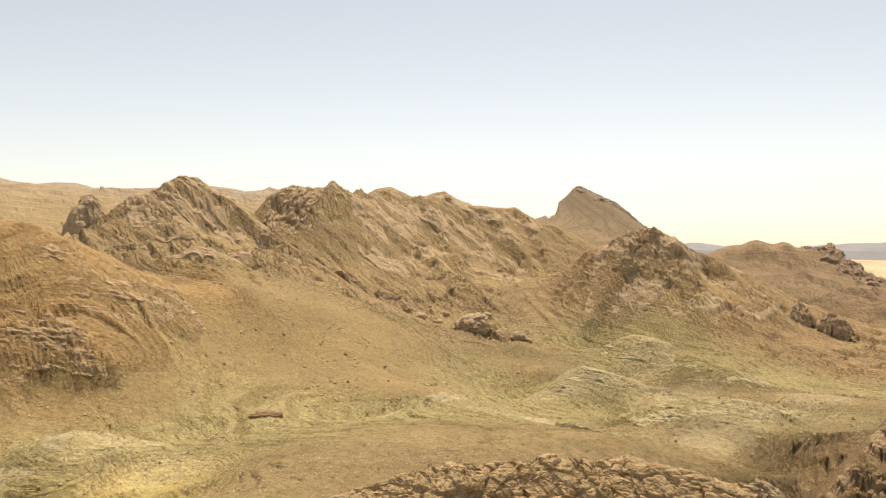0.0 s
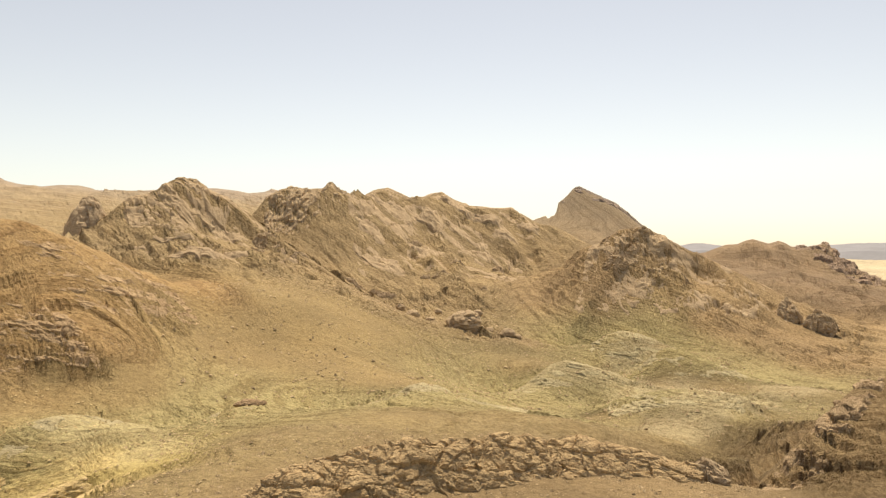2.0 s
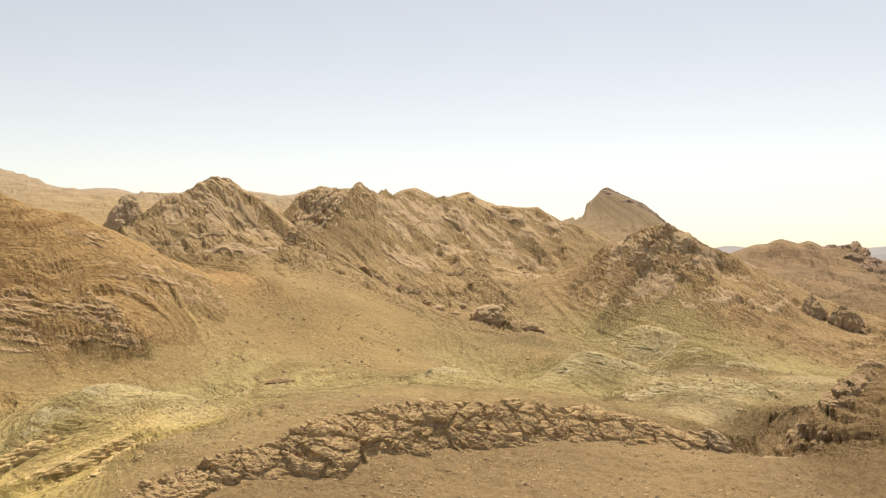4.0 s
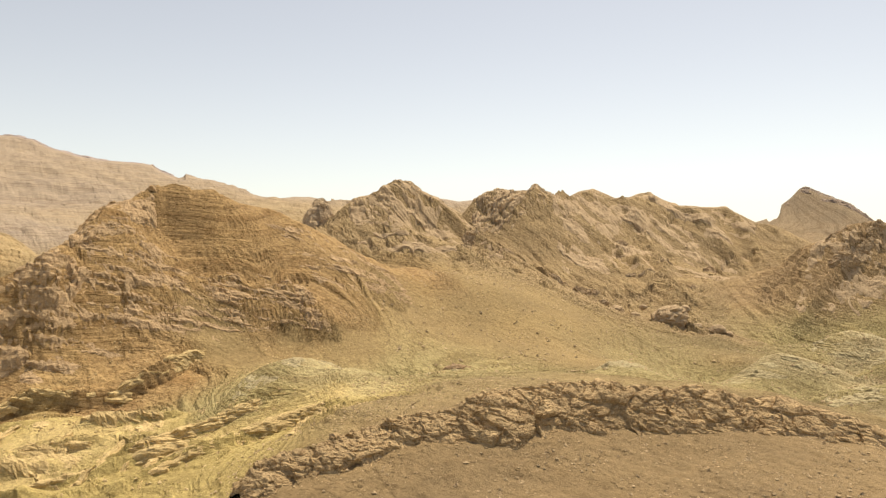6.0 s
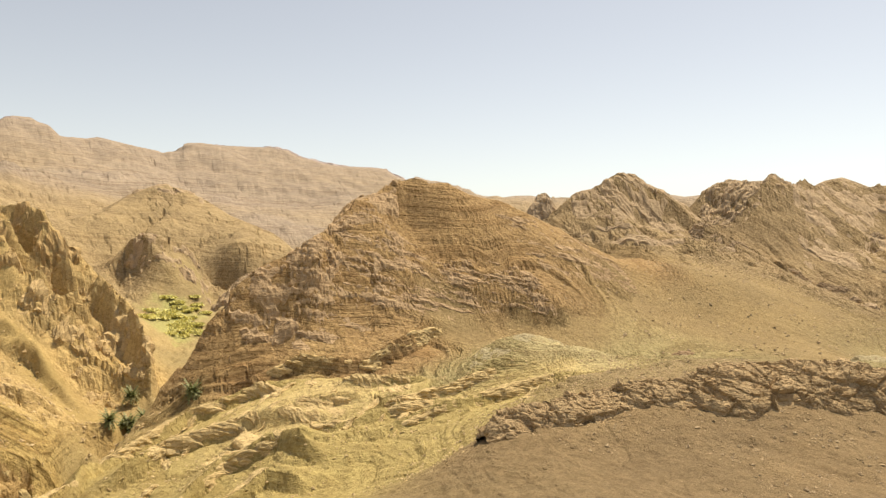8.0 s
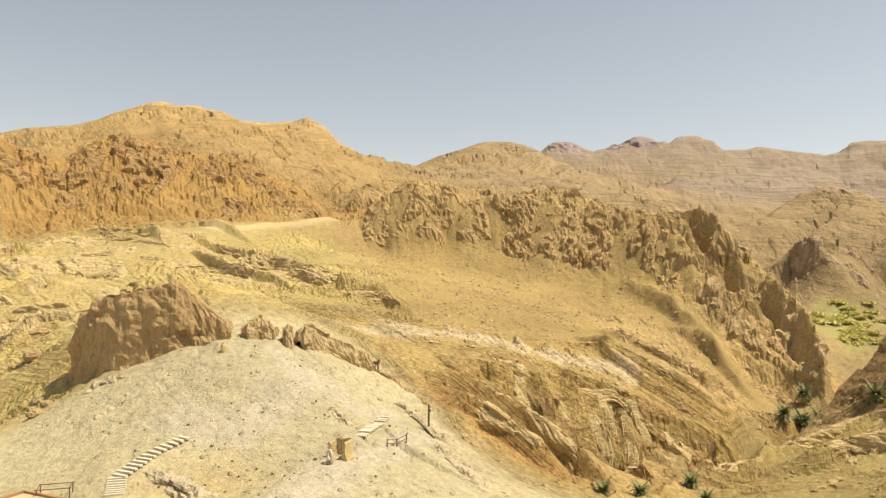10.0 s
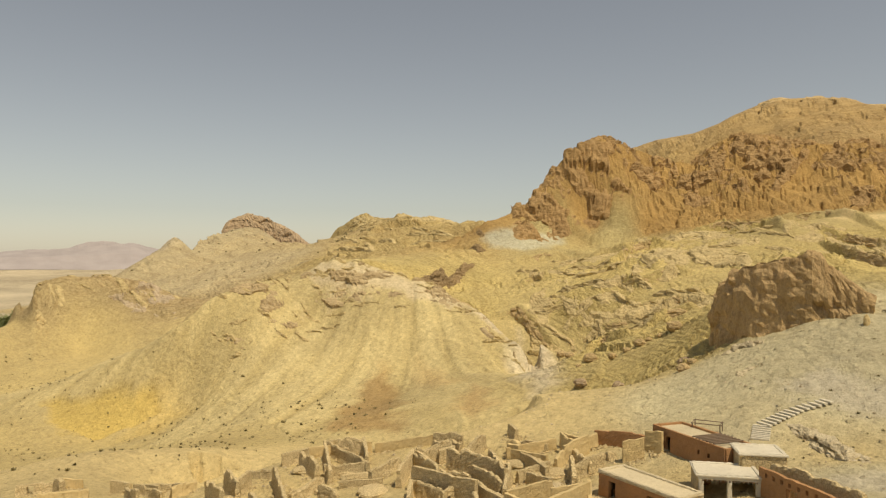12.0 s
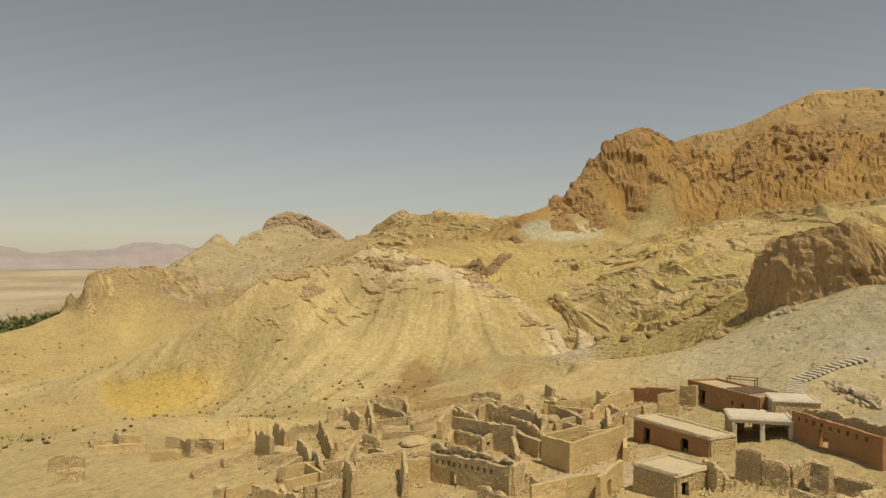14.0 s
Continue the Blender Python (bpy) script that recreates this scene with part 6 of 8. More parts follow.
for name, first, last, down, label, mat, block, rough, stretch, step in (
    ("dome range crags", 1, 12, 0.16, "brown crag of steep slanting rock beds on a ridge", BROWN_ROCK, 14, 0.5, (0.45, 0.9, 2.2), 2.0),
    ("dome range left", 3, 14, 0.10, "brown domed crag on a mountain crest", BROWN_ROCK, 12, 0.4, (1.2, 1.2, 1.0), 1.8),
    ("knoll", 2, 9, 0.07, "brown broken crag on the top of a knoll", BROWN_ROCK, 9, 0.5, (1.1, 1.1, 0.9), 1.6),
    ("tooth", 3, 15, 0.07, "grey brown tilted rock face of a distant peak", rock_material("tooth_rock", (0.31, 0.245, 0.20), scale=0.15), 34, 0.4, (2.4, 2.4, 0.5), 4.5),
    ("eastern range", 11, 24, 0.12, "dark brown jagged crag on a distant range", rock_material("range_rock", (0.34, 0.25, 0.185), scale=0.3), 22, 0.55, (0.9, 0.9, 1.3), 3.0),
    ("gorge hill west crest", 0, 18, 0.09, "brown blocky cliff above the mouth of a gorge", GORGE_ROCK, 9, 0.42, (1.3, 1.3, 1.0), 0.9),
    ("low hill", 5, 13, 0.10, "tan eroded rock face of a low hill", rock_material("tan_hill_rock", (0.50, 0.40, 0.27)), 9, 0.55, (1.6, 1.6, 0.6), 1.6),
    ("banded hill", 0, 21, 0.14, "yellow crag of slanting rock bands on a ridge", FOLD_ROCK, 20, 0.5, (2.6, 2.6, 0.4), 3.0),
    ("gorge head spur", 0, 8, 0.07, "brown rock face at the head of a gorge", BROWN_ROCK, 10, 0.6, (1.0, 1.0, 1.2), 1.8),
    ("gorge head hill", 3, 9, 0.06, "brown craggy top of a conical hill", BROWN_ROCK, 12, 0.5, (1.2, 1.2, 1.0), 2.4),
    ("summit", 6, 22, 0.08, "tawny rock bands on the crest of a mountain", OCHRE_ROCK, 22, 0.4, (1.2, 1.2, 1.0), 4.0),
    # the far crests have the haze of distance mixed into their rock colour
    ("far peaks", 0, 18, 0.07, "hazy pinkish brown craggy crest of far peaks", rock_material("hazy_far_rock", (0.38, 0.315, 0.30), scale=0.15), 36, 0.4, (1.6, 1.6, 0.8), 6.0),
    ("mesa skyline", 4, 22, 0.06, "hazy pinkish cliff bands of a flat topped mountain", rock_material("hazy_mesa_rock", (0.41, 0.345, 0.325), scale=0.15), 40, 0.35, (2.4, 2.4, 0.5), 7.0),
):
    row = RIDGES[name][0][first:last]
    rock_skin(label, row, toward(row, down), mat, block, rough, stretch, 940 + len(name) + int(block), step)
# thin beds bared on slopes
DOME_TOP = RIDGES["pale dome left"][0][4:] + RIDGES["pale dome right"][0][1:9]
rock_skin("brown thin layered beds on the face of a hill", [(-178, 150), (-172, 178), (-158, 196), (-138, 212), (-116, 236)], [(-152, 130), (-138, 150), (-126, 180), (-112, 208), (-92, 218)], GORGE_ROCK, 3.6, 0.5, (4.0, 4.0, 0.42), 1001, 0.6, 0.5)
rock_skin("brown thin layered beds on a slope", [(-150, 240), (-134, 262), (-122, 290), (-112, 312)], [(-112, 238), (-98, 252), (-90, 276), (-88, 296)], GORGE_ROCK, 3.6, 0.45, (4.0, 4.0, 0.42), 1002, 0.7, 0.3)
rock_skin("brown rough rock ribs running down a mountain side", RIDGES["dome range left"][0], [(-175, 420), (-140, 440), (-95, 455), (-55, 470)], BROWN_ROCK, 20, 0.22, (0.5, 1.4, 2.4), 1003, 2.2, 0.2)
rock_skin("brown rough rock ribs running down a mountain side", RIDGES["dome range crags"][0][8:], [(-60, 560), (-20, 550), (20, 545), (60, 540)], BROWN_ROCK, 22, 0.2, (0.5, 1.4, 2.4), 1004, 2.6, 0.2)
rock_skin("brown stones and ledges on the side of a knoll", RIDGES["knoll"][0], [(80, 500), (120, 490), (180, 470), (240, 470)], BROWN_ROCK, 12, 0.22, (1.2, 1.2, 1.0), 1005, 2.0, 0.15)
FOLD_BACK = [(-320, -256), (-329, -217), (-359, -177), (-360, -132), (-339, -82), (-306, -39)]
FOLD_FORE = [(-205, -180), (-192, -151), (-185, -128), (-190, -100), (-230, -70), (-225, -35)]
rock_skin("pale ochre folded rock beds on a hillside", FOLD_BACK[:4], FOLD_FORE[:4], FOLD_ROCK, 10, 0.42, (2.2, 2.2, 0.5), 1006, 1.1, 0.4)
rock_skin("pale ochre folded rock beds on a hillside", FOLD_BACK[3:], FOLD_FORE[3:], FOLD_ROCK, 10, 0.38, (2.4, 2.4, 0.45), 1007, 1.1, 0.3)
rock_skin("ochre slanting slabs above a gorge", [(-178, -6), (-184, 14), (-193, 40), (-200, 66)], [(-112, -12), (-112, 6), (-124, 24), (-156, 48)], SCARP_ROCK, 9, 0.36, (3.0, 3.0, 0.5), 1008, 0.8, 0.4)
for row, k in ((SCARP_UPPER, 1040), (SCARP_LOWER, 1041)):
    rock_skin("ochre rock scarp above a gorge", row, toward(row, 0.06), SCARP_ROCK, 5, 0.4, (1.2, 1.2, 1.3), k, 0.5, 0.6)
rock_skin("ochre broken slope falling to a gorge", [(-300, 70), (-285, 95), (-262, 112)], [(-232, 66), (-222, 88), (-226, 112)], OCHRE_ROCK, 8, 0.36, (2.4, 2.4, 0.5), 1009, 0.9, 0.3)
rock_skin("yellow smooth rock terraces above a gorge", [(-165, 104), (-148, 118), (-124, 124), (-98, 128)], [(-132, 64), (-112, 66), (-88, 72), (-64, 80)], YELLOW_ROCK, 9, 0.26, (3.4, 3.4, 0.4), 1010, 0.7, 0.2)
rock_skin("tan broken rock band below the crest of a rounded hill", DOME_TOP, toward(DOME_TOP, 0.09), rock_material("tan_crest_rock", (0.50, 0.385, 0.22), scale=0.8), 6, 0.62, (2.2, 2.2, 0.5), 1011, 0.8, 0.15)
rock_skin("dark brown slanting rock beds of a fore ridge", RIDGES["east fore ridge"][0], toward(RIDGES["east fore ridge"][0], 0.12), RIDGE_ROCK, 6, 0.5, (3.0, 3.0, 0.45), 1012, 0.6, 0.6)
for k, name in enumerate(("wash mound behind", "dark rimmed mound", "wash mound", "near wash mound", "pale lump", "green mound")):
    row = RIDGES[name][0]
    rock_skin("pale greenish rock beds of a rounded mound in a dry wash", row, toward(row, 0.07), GREEN_SOFT, 6, 0.34, (2.8, 2.8, 0.4), 1020 + k, 0.9, 0.2)
for k, (at, size) in enumerate(zip([(-119.4, -90.2, 6.6), (-117.9, -86.9, 6.1), (-107.0, -80.4, 4.9), (-111.0, -83.9, 5.0), (-126.5, -107.6, -0.9), (-137.6, -122.5, -3.2)], (1.9, 1.3, 1.6, 1.2, 1.6, 1.8))):
    boulder("boulder", at, size, BROWN_ROCK, 130 + k, "brown boulder at the foot of a rock block", detail_level=3, group="boulders below the block")
for k, at in enumerate([(-162.8, -144.3, -8.3), (-166.4, -140.9, -5.9), (-151.4, -130.2, -7.0), (-155.0, -128.8, -6.0), (-152.3, -121.1, -3.9), (-152.9, -117.5, -1.9), (-153.3, -114.0, -0.5), (-157.5, -110.5, 1.2), (-157.8, -107.0, 2.8), (-104.6, -85.3, 7.5), (-109.7, -85.6, 8.1), (-192.7, -158.2, -6.1), (-155.3, -112.6, 0.3)]):
    size = (1.1, 1.7, 0.9, 2.2, 1.3)[k % 5]
    boulder("boulder", (at[0], at[1], ground(at[0], at[1]) + 0.3 * size), size, OCHRE_ROCK, 160 + k, "ochre boulder along a lane below a hillside", detail_level=3, group="boulders along the lane")
outcrop("cap_rock", "dark brown slanting rock cap on a pale hill", [(-558.9, -876.5, 52.0), (-582.0, -882.4, 78.9), (-601.9, -876.1, 89.1), (-616.9, -849.9, 82.4), (-625.2, -810.1, 65.6), (-614.4, -756.8, 41.6)], 26, 16, 20, BROWN_ROCK, 11.0, 0.7, (1.6, 1.6, 0.7), 150)
outcrop("cap_rock", "dark brown rock point on a pale ridge", [(-420.9, -773.4, 37.5), (-429.3, -775.1, 45.5), (-443.6, -773.5, 36.5), (-457.9, -771.4, 26.0)], 16, 9, 10, BROWN_ROCK, 7.0, 0.8, (1.2, 1.2, 0.9), 151)


# ledges along the broken edges of the beds
for k, (row, high) in enumerate(RIBS):
    side = row[0][0] < -180 or row[0][1] < -60
    pts = [(p[0], p[1], ground(p[0], p[1]) + 0.35) for p in row]
    outcrop("rock_ledge", "pale ochre rock ledge at the edge of a bed" if side else "yellow rock ledge at the edge of a bed", pts, 0.9 * high, 1.6 + 0.1 * high, 4.5, OCHRE_ROCK if side else YELLOW_ROCK, 2.4 + 0.2 * high, 0.6, (2.2, 2.2, 0.5), 300 + k, category="rock ledge", taper=0.2, step=0.26 * (2.4 + 0.2 * high))


def ledge_field(label, back, fore, count, length, high, material, turn, face, seed):
    """Broken edges of slanting beds on a hillside between two rows of places, each one a thing; turn: degrees of their line in plan."""
    rng = random.Random(seed)
    for k in range(count):
        f, v = (k + rng.uniform(0.1, 0.9)) / count, rng.uniform(0.0, 1.0)
        ends = []
        for row in (back, fore):
            q = f * (len(row) - 1)
            i = min(int(q), len(row) - 2)
            ends.append([a + (b - a) * (q - i) for a, b in zip(row[i], row[i + 1])])
        x, y = (a + (b - a) * v for a, b in zip(ends[0][:2], ends[1][:2]))
        a, s, h = math.radians(turn + rng.gauss(0, 14)), length * rng.uniform(0.5, 1.4), high * rng.uniform(0.6, 1.4)
        pts = []
        for j in (-1, -0.6, -0.2, 0.2, 0.6, 1):
            w = rng.uniform(-0.06, 0.06) * s
            px, py = x + (math.cos(a) * j * s - math.sin(a) * w) / 2, y + (math.sin(a) * j * s + math.cos(a) * w) / 2
            pts.append((px, py, ground(px, py) + h * (0.4 if abs(j) < 1 else 0.15)))
        outcrop("rock_ledge", label, pts, h * 1.3, h * 0.45, h * 1.6, material, 1.6 + 0.5 * h, 0.7, (2.2, 2.2, 0.5), seed + k, category="rock ledge", taper=0.25, face=face, step=0.32 * (1.6 + 0.5 * h))


def crag_field(label, crest, foot, count, size, material, seed):
    """Crags of broken rock scattered over a face between its crest and its foot, each one a thing."""
    rng = random.Random(seed)
    for k in range(count):
        f, v = (k + rng.uniform(0.2, 0.8)) / count, rng.uniform(0.05, 0.8)
        ends = []
        for row in (crest, foot):
            q = f * (len(row) - 1)
            i = min(int(q), len(row) - 2)
            ends.append([a + (b - a) * (q - i) for a, b in zip(row[i], row[i + 1])])
        x, y = (a + (b - a) * v for a, b in zip(ends[0][:2], ends[1][:2]))
        s = size * rng.uniform(0.6, 1.3)
        dx, dy = crest[-1][0] - crest[0][0], crest[-1][1] - crest[0][1]
        a = math.atan2(dy, dx) + rng.uniform(-0.7, 0.7)
        pts = []
        for j in (-1, -0.4, 0.3, 1):
            px, py = x + math.cos(a) * j * s * 1.2, y + math.sin(a) * j * s * 1.2
            pts.append((px, py, ground(px, py) + s * (0.42 if abs(j) < 1 else 0.1) * rng.uniform(0.7, 1.3)))
        outcrop("rock_crag", label, pts, s * 1.15, s * 0.9, s * 0.8, material, s * 0.5, 0.9, (1, 1, 0.9), seed + k, slope=True, step=s * 0.07)


crag_field("brown crag on the slope of a knoll", [(141.8, 597.8, 55.6), (165.2, 582.9, 68.4), (197.7, 591.8, 52.3)], [(97.5, 531.0, 2.7), (137.5, 526.6, 11.5), (182.3, 493.2, 6.9)], 9, 7, BROWN_ROCK, 520)
crag_field("brown crag on a bare mountain slope", [(-186.5, 595.0, 77.8), (-115.0, 661.4, 86.0), (-14.5, 767.0, 91.6), (72.8, 812.1, 87.9)], [(-110.6, 502.8, 20.0), (-56.9, 511.0, 11.8), (-9.4, 514.1, 11.8), (52.9, 498.8, 5.6)], 14, 8, BROWN_ROCK, 540)
# left and toward the eye of the western hillside; its lines run down to the north-east
ledge_field("pale ochre rock ledge of a folded hillside", [(-319.9, -256.1, 33.2), (-328.6, -216.8, 34.8), (-359.0, -177.0, 41.5), (-360.0, -132.5, 41.2), (-338.9, -82.4, 32.1), (-305.5, -38.6, 24.8)], [(-198.6, -175.8, 1.9), (-192.0, -150.6, -0.1), (-198.5, -137.7, 1.6), (-207.6, -117.6, 10.7), (-278.7, -79.6, 22.6), (-239.3, -38.7, 18.2)], 46, 26, 3.4, FOLD_ROCK, 84, (0.9, -0.45), 800)
ledge_field("pale ochre rock ledge of a folded hillside", [(-324.6, -248.6, 34.8), (-333.8, -206.2, 37.9), (-359.0, -177.0, 41.5), (-365.8, -133.9, 42.9), (-360.2, -102.4, 38.1)], [(-237.1, -195.0, 10.8), (-235.9, -159.5, 11.7), (-240.5, -133.6, 16.3), (-319.4, -122.4, 26.5), (-313.0, -94.5, 26.8)], 16, 18, 3.0, FOLD_ROCK, 168, (0.3, -0.95), 860)
ledge_field("yellow rock ledge of a banded hill", [(-670.3, -778.4, 56.8), (-709.9, -754.6, 84.4), (-672.2, -654.6, 77.5), (-639.8, -582.1, 69.5)], [(-324.5, -404.2, 29.3), (-431.1, -467.0, 35.2), (-419.6, -407.6, 31.0), (-435.9, -386.9, 34.6)], 16, 60, 8, FOLD_ROCK, 84, (0.9, -0.45), 890)
ledge_field("tan rock ledge near the crest of a rounded hill", DOME_TOP, [(p[0] + 0.085 * (12 - p[0]), p[1] + 0.085 * (-18 - p[1]), p[2]) for p in DOME_TOP], 44, 9, 2.0, FOLD_ROCK, 110, (0.8, -0.3), 910)
ledge_field("tan rock ledge on a low hill", RIDGES["low hill"][0][2:], [(p[0] + 0.06 * (12 - p[0]), p[1] + 0.06 * (-18 - p[1]), p[2]) for p in RIDGES["low hill"][0][2:]], 14, 16, 2.6, FOLD_ROCK, 95, (0.8, -0.4), 930)
ledge_field("ochre rock ledge above a gorge", [(-177.8, -3.5, 4.5), (-174.6, 10.2, 2.3), (-195.8, 39.7, -6.0), (-201.7, 69.6, -12.0), (-201.6, 91.3, -21.5)], [(-146.5, -4.2, 1.7), (-148.6, 8.9, -3.0), (-154.1, 27.6, -8.0), (-163.5, 47.4, -16.5), (-157.8, 60.1, -22.7)], 18, 22, 3.2, FOLD_ROCK, 24, None, 950)
ledge_field("yellow rock ledge of a terrace", [(-163.7, 96.4, -12.6), (-151.0, 113.6, -6.7), (-126.9, 121.8, -0.8), (-95.5, 124.0, 2.9)], [(-126.1, 61.9, -17.3), (-108.6, 70.4, -12.4), (-84.9, 74.9, -7.7), (-65.2, 79.7, -1.9)], 14, 16, 2.2, YELLOW_ROCK, 100, None, 980)
crag_field("dark brown rocks beside a pale gully", [(-253.5, -269.5, 20.0), (-266.2, -269.1, 24.2), (-294.2, -276.0, 29.3), (-360.0, -307.5, 38.3)], [(-245.9, -259.7, 14.8), (-256.6, -258.0, 17.4), (-276.6, -259.4, 20.5), (-332.5, -284.3, 29.1)], 10, 8, rock_material("umber_rock", (0.36, 0.26, 0.14), scale=0.7), 590)
PALE_ROCK = rock_material("pale_grey_rock", (0.60, 0.51, 0.34))
for k, row in enumerate(([(-79.4, -63.5, 7.5), (-76.5, -58.5, 6.4), (-72.1, -54.1, 5.7), (-68.7, -50.5, 5.0)], [(-76.2, -60.0, 6.4), (-71.8, -55.8, 5.6), (-68.4, -52.8, 5.3)], [(-109.2, -30.2, 8.6), (-102.1, -25.3, 5.9), (-93.8, -22.7, 3.2)], [(-104.8, -79.6, 5.3), (-106.5, -76.0, 8.4), (-105.7, -71.6, 11.6)], [(-93.6, -73.5, 3.9), (-97.4, -70.8, 6.1), (-97.1, -68.4, 7.4)], [(-96.1, -42.9, 9.2), (-93.7, -38.9, 8.7), (-91.0, -35.9, 7.8)], [(-92.8, -24.9, 3.2), (-82.3, -22.5, 2.6), (-76.9, -20.5, 2.4)])):
    outcrop("rock_ledge", "pale grey rock ledge on a white hill", [(p[0], p[1], ground(p[0], p[1]) + 0.5) for p in row], 2.8, 1.8, 3.4, PALE_ROCK, 2.2, 0.8, (1.8, 1.8, 0.5), 600 + k, category="rock ledge", taper=0.2)


# ---- the abandoned village ----
def masonry(name, a, b, height, thick, material, ragged=0.0, seed=0, openings=(), foot=1.2, cell=(0.28, 0.28), level=None):
    """A wall of earth or rubble from a to b: a worn, uneven top, battered sides and real openings (from, to, sill, head in metres). One mesh."""
    length = math.dist(a, b)
    nx, nz = max(3, round(length / cell[0])), max(4, round((height + foot) / cell[1]))
    s = np.linspace(0, length, nx + 1)
    # columns and rows meet the edges of the openings
    for e in sorted({q for o in openings for q in o[:2] if 0 < q < length}):
        s[np.argmin(np.abs(s - e))] = e
    rows = np.linspace(-foot, height, nz + 1)
    for e in sorted({q for o in openings for q in o[2:] if -foot < q < height}):
        rows[np.argmin(np.abs(rows - e))] = e
    n1 = grain(s / 3.2, s * 0 + seed * 1.37, 200 + seed) + 0.5 * grain(s / 1.1, s * 0 + seed * 2.1, 300 + seed)
    n2 = grain(s / 0.5, s * 0 + seed * 0.71, 330 + seed)
    tops = height * (1 - ragged * np.clip(0.1 + 0.95 * n1, 0, 0.85)) + (0.05 + 0.16 * ragged) * n2
    if ragged > 0.3:   # ends crumble
        tops -= height * 0.12 * ragged * (np.exp(-s / 0.4) + np.exp(-(length - s) / 0.4))
    ga, gb = (level, level) if level is not None else (ground(*a), ground(*b))
    ux, uy = (b[0] - a[0]) / length, (b[1] - a[1]) / length
    index, verts, faces = {}, [], []

    def vert(i, k, side):
        key = (i, k, side)
        if key not in index:
            f = s[i] / length
            z = min(rows[k], tops[i])
            half = thick / 2 * (1.12 - 0.3 * max(0.0, z) / height)
            if ragged > 0.3:
                half += 0.22 * math.exp(-max(0.0, z) / 0.4) - (0.08 if rows[k] >= tops[i] else 0.0)
            x, y = a[0] + ux * s[i] - uy * side * half, a[1] + uy * s[i] + ux * side * half
            z += ga + (gb - ga) * f
            j = noise.noise_vector(Vector((x * 1.7, y * 1.7, z * 1.7 + seed))) * (0.04 + 0.11 * ragged)
            j += noise.noise_vector(Vector((x * 4.3, y * 4.3, z * 4.3 + seed))) * (0.02 + 0.13 * ragged)
            index[key] = len(verts)
            verts.append((x + j.x, y + j.y, z + j.z * 0.7))
        return index[key]

    full = np.zeros((nx, nz), bool)
    for i in range(nx):
        full[i] = rows[:-1] < max(tops[i], tops[i + 1]) - 0.02
        m = (s[i] + s[i + 1]) / 2
        for s0, s1, z0, z1 in openings:
            if s0 < m < s1:
                full[i] &= ~((rows[:-1] + 0.02 >= z0 - 0.17) & (rows[1:] - 0.02 <= z1 + 0.17) & ((rows[:-1] + rows[1:]) / 2 > z0) & ((rows[:-1] + rows[1:]) / 2 < z1))
    for i, k in zip(*np.nonzero(full)):
        i, k = int(i), int(k)
        faces.append((vert(i, k, -1), vert(i + 1, k, -1), vert(i + 1, k + 1, -1), vert(i, k + 1, -1)))
        faces.append((vert(i + 1, k, 1), vert(i, k, 1), vert(i, k + 1, 1), vert(i + 1, k + 1, 1)))
        if i == 0 or not full[i - 1, k]:
            faces.append((vert(i, k, 1), vert(i, k, -1), vert(i, k + 1, -1), vert(i, k + 1, 1)))
        if i == nx - 1 or not full[i + 1, k]:
            faces.append((vert(i + 1, k, -1), vert(i + 1, k, 1), vert(i + 1, k + 1, 1), vert(i + 1, k + 1, -1)))
        if k == nz - 1 or not full[i, k + 1]:
            faces.append((vert(i, k + 1, -1), vert(i + 1, k + 1, -1), vert(i + 1, k + 1, 1), vert(i, k + 1, 1)))
        if k == 0 or not full[i, k - 1]:
            faces.append((vert(i, k, 1), vert(i + 1, k, 1), vert(i + 1, k, -1), vert(i, k, -1)))
    return mesh_from(name, verts, faces, material)


KINDS = {
    "s": (STONE_WALL, "ruined rubble stone wall with a crumbling top", 0.6),
    "o": (MUD_WALL, "ruined ochre mud plastered wall", 0.5),
    "d": (RED_WALL, "ruined red brown mud plastered wall", 0.5),
}
WALLS = []
WALLS += [
    (-16.4, -148.1, -20.0, -144.9, 2.0, 0.8, "s"),
    (-14.4, -140.1, -16.9, -137.5, 1.6, 0.9, "s"),
    (-25.1, -159.0, -28.9, -155.4, 1.6, 0.5, "s"),
    (-28.9, -154.3, -28.8, -152.1, 2.4, 0.8, "s"),
    (-31.2, -157.2, -33.2, -154.9, 1.5, 0.3, "o"),
    (-26.2, -137.5, -28.7, -133.6, 1.3, 0.3, "o"),
    (-35.6, -150.2, -37.2, -147.7, 1.6, 0.5, "o"),
    (-36.2, -144.8, -35.7, -138.4, 1.6, 0.7, "s"),
    (-30.5, -136.8, -29.8, -132.5, 2.6, 0.9, "s"),
    (-34.2, -136.8, -33.0, -131.8, 1.6, 0.7, "s"),
    (-39.1, -138.8, -38.1, -132.5, 1.0, 0.6, "s"),
    (-23.7, -122.2, -28.9, -123.4, 1.0, 0.9, "s"),
    (-28.2, -122.3, -33.4, -122.8, 1.3, 0.9, "s"),
    (-20.8, -111.7, -20.9, -110.2, 1.8, 0.7, "s"),
    (-20.7, -109.7, -23.8, -108.8, 1.4, 0.4, "o"),
]
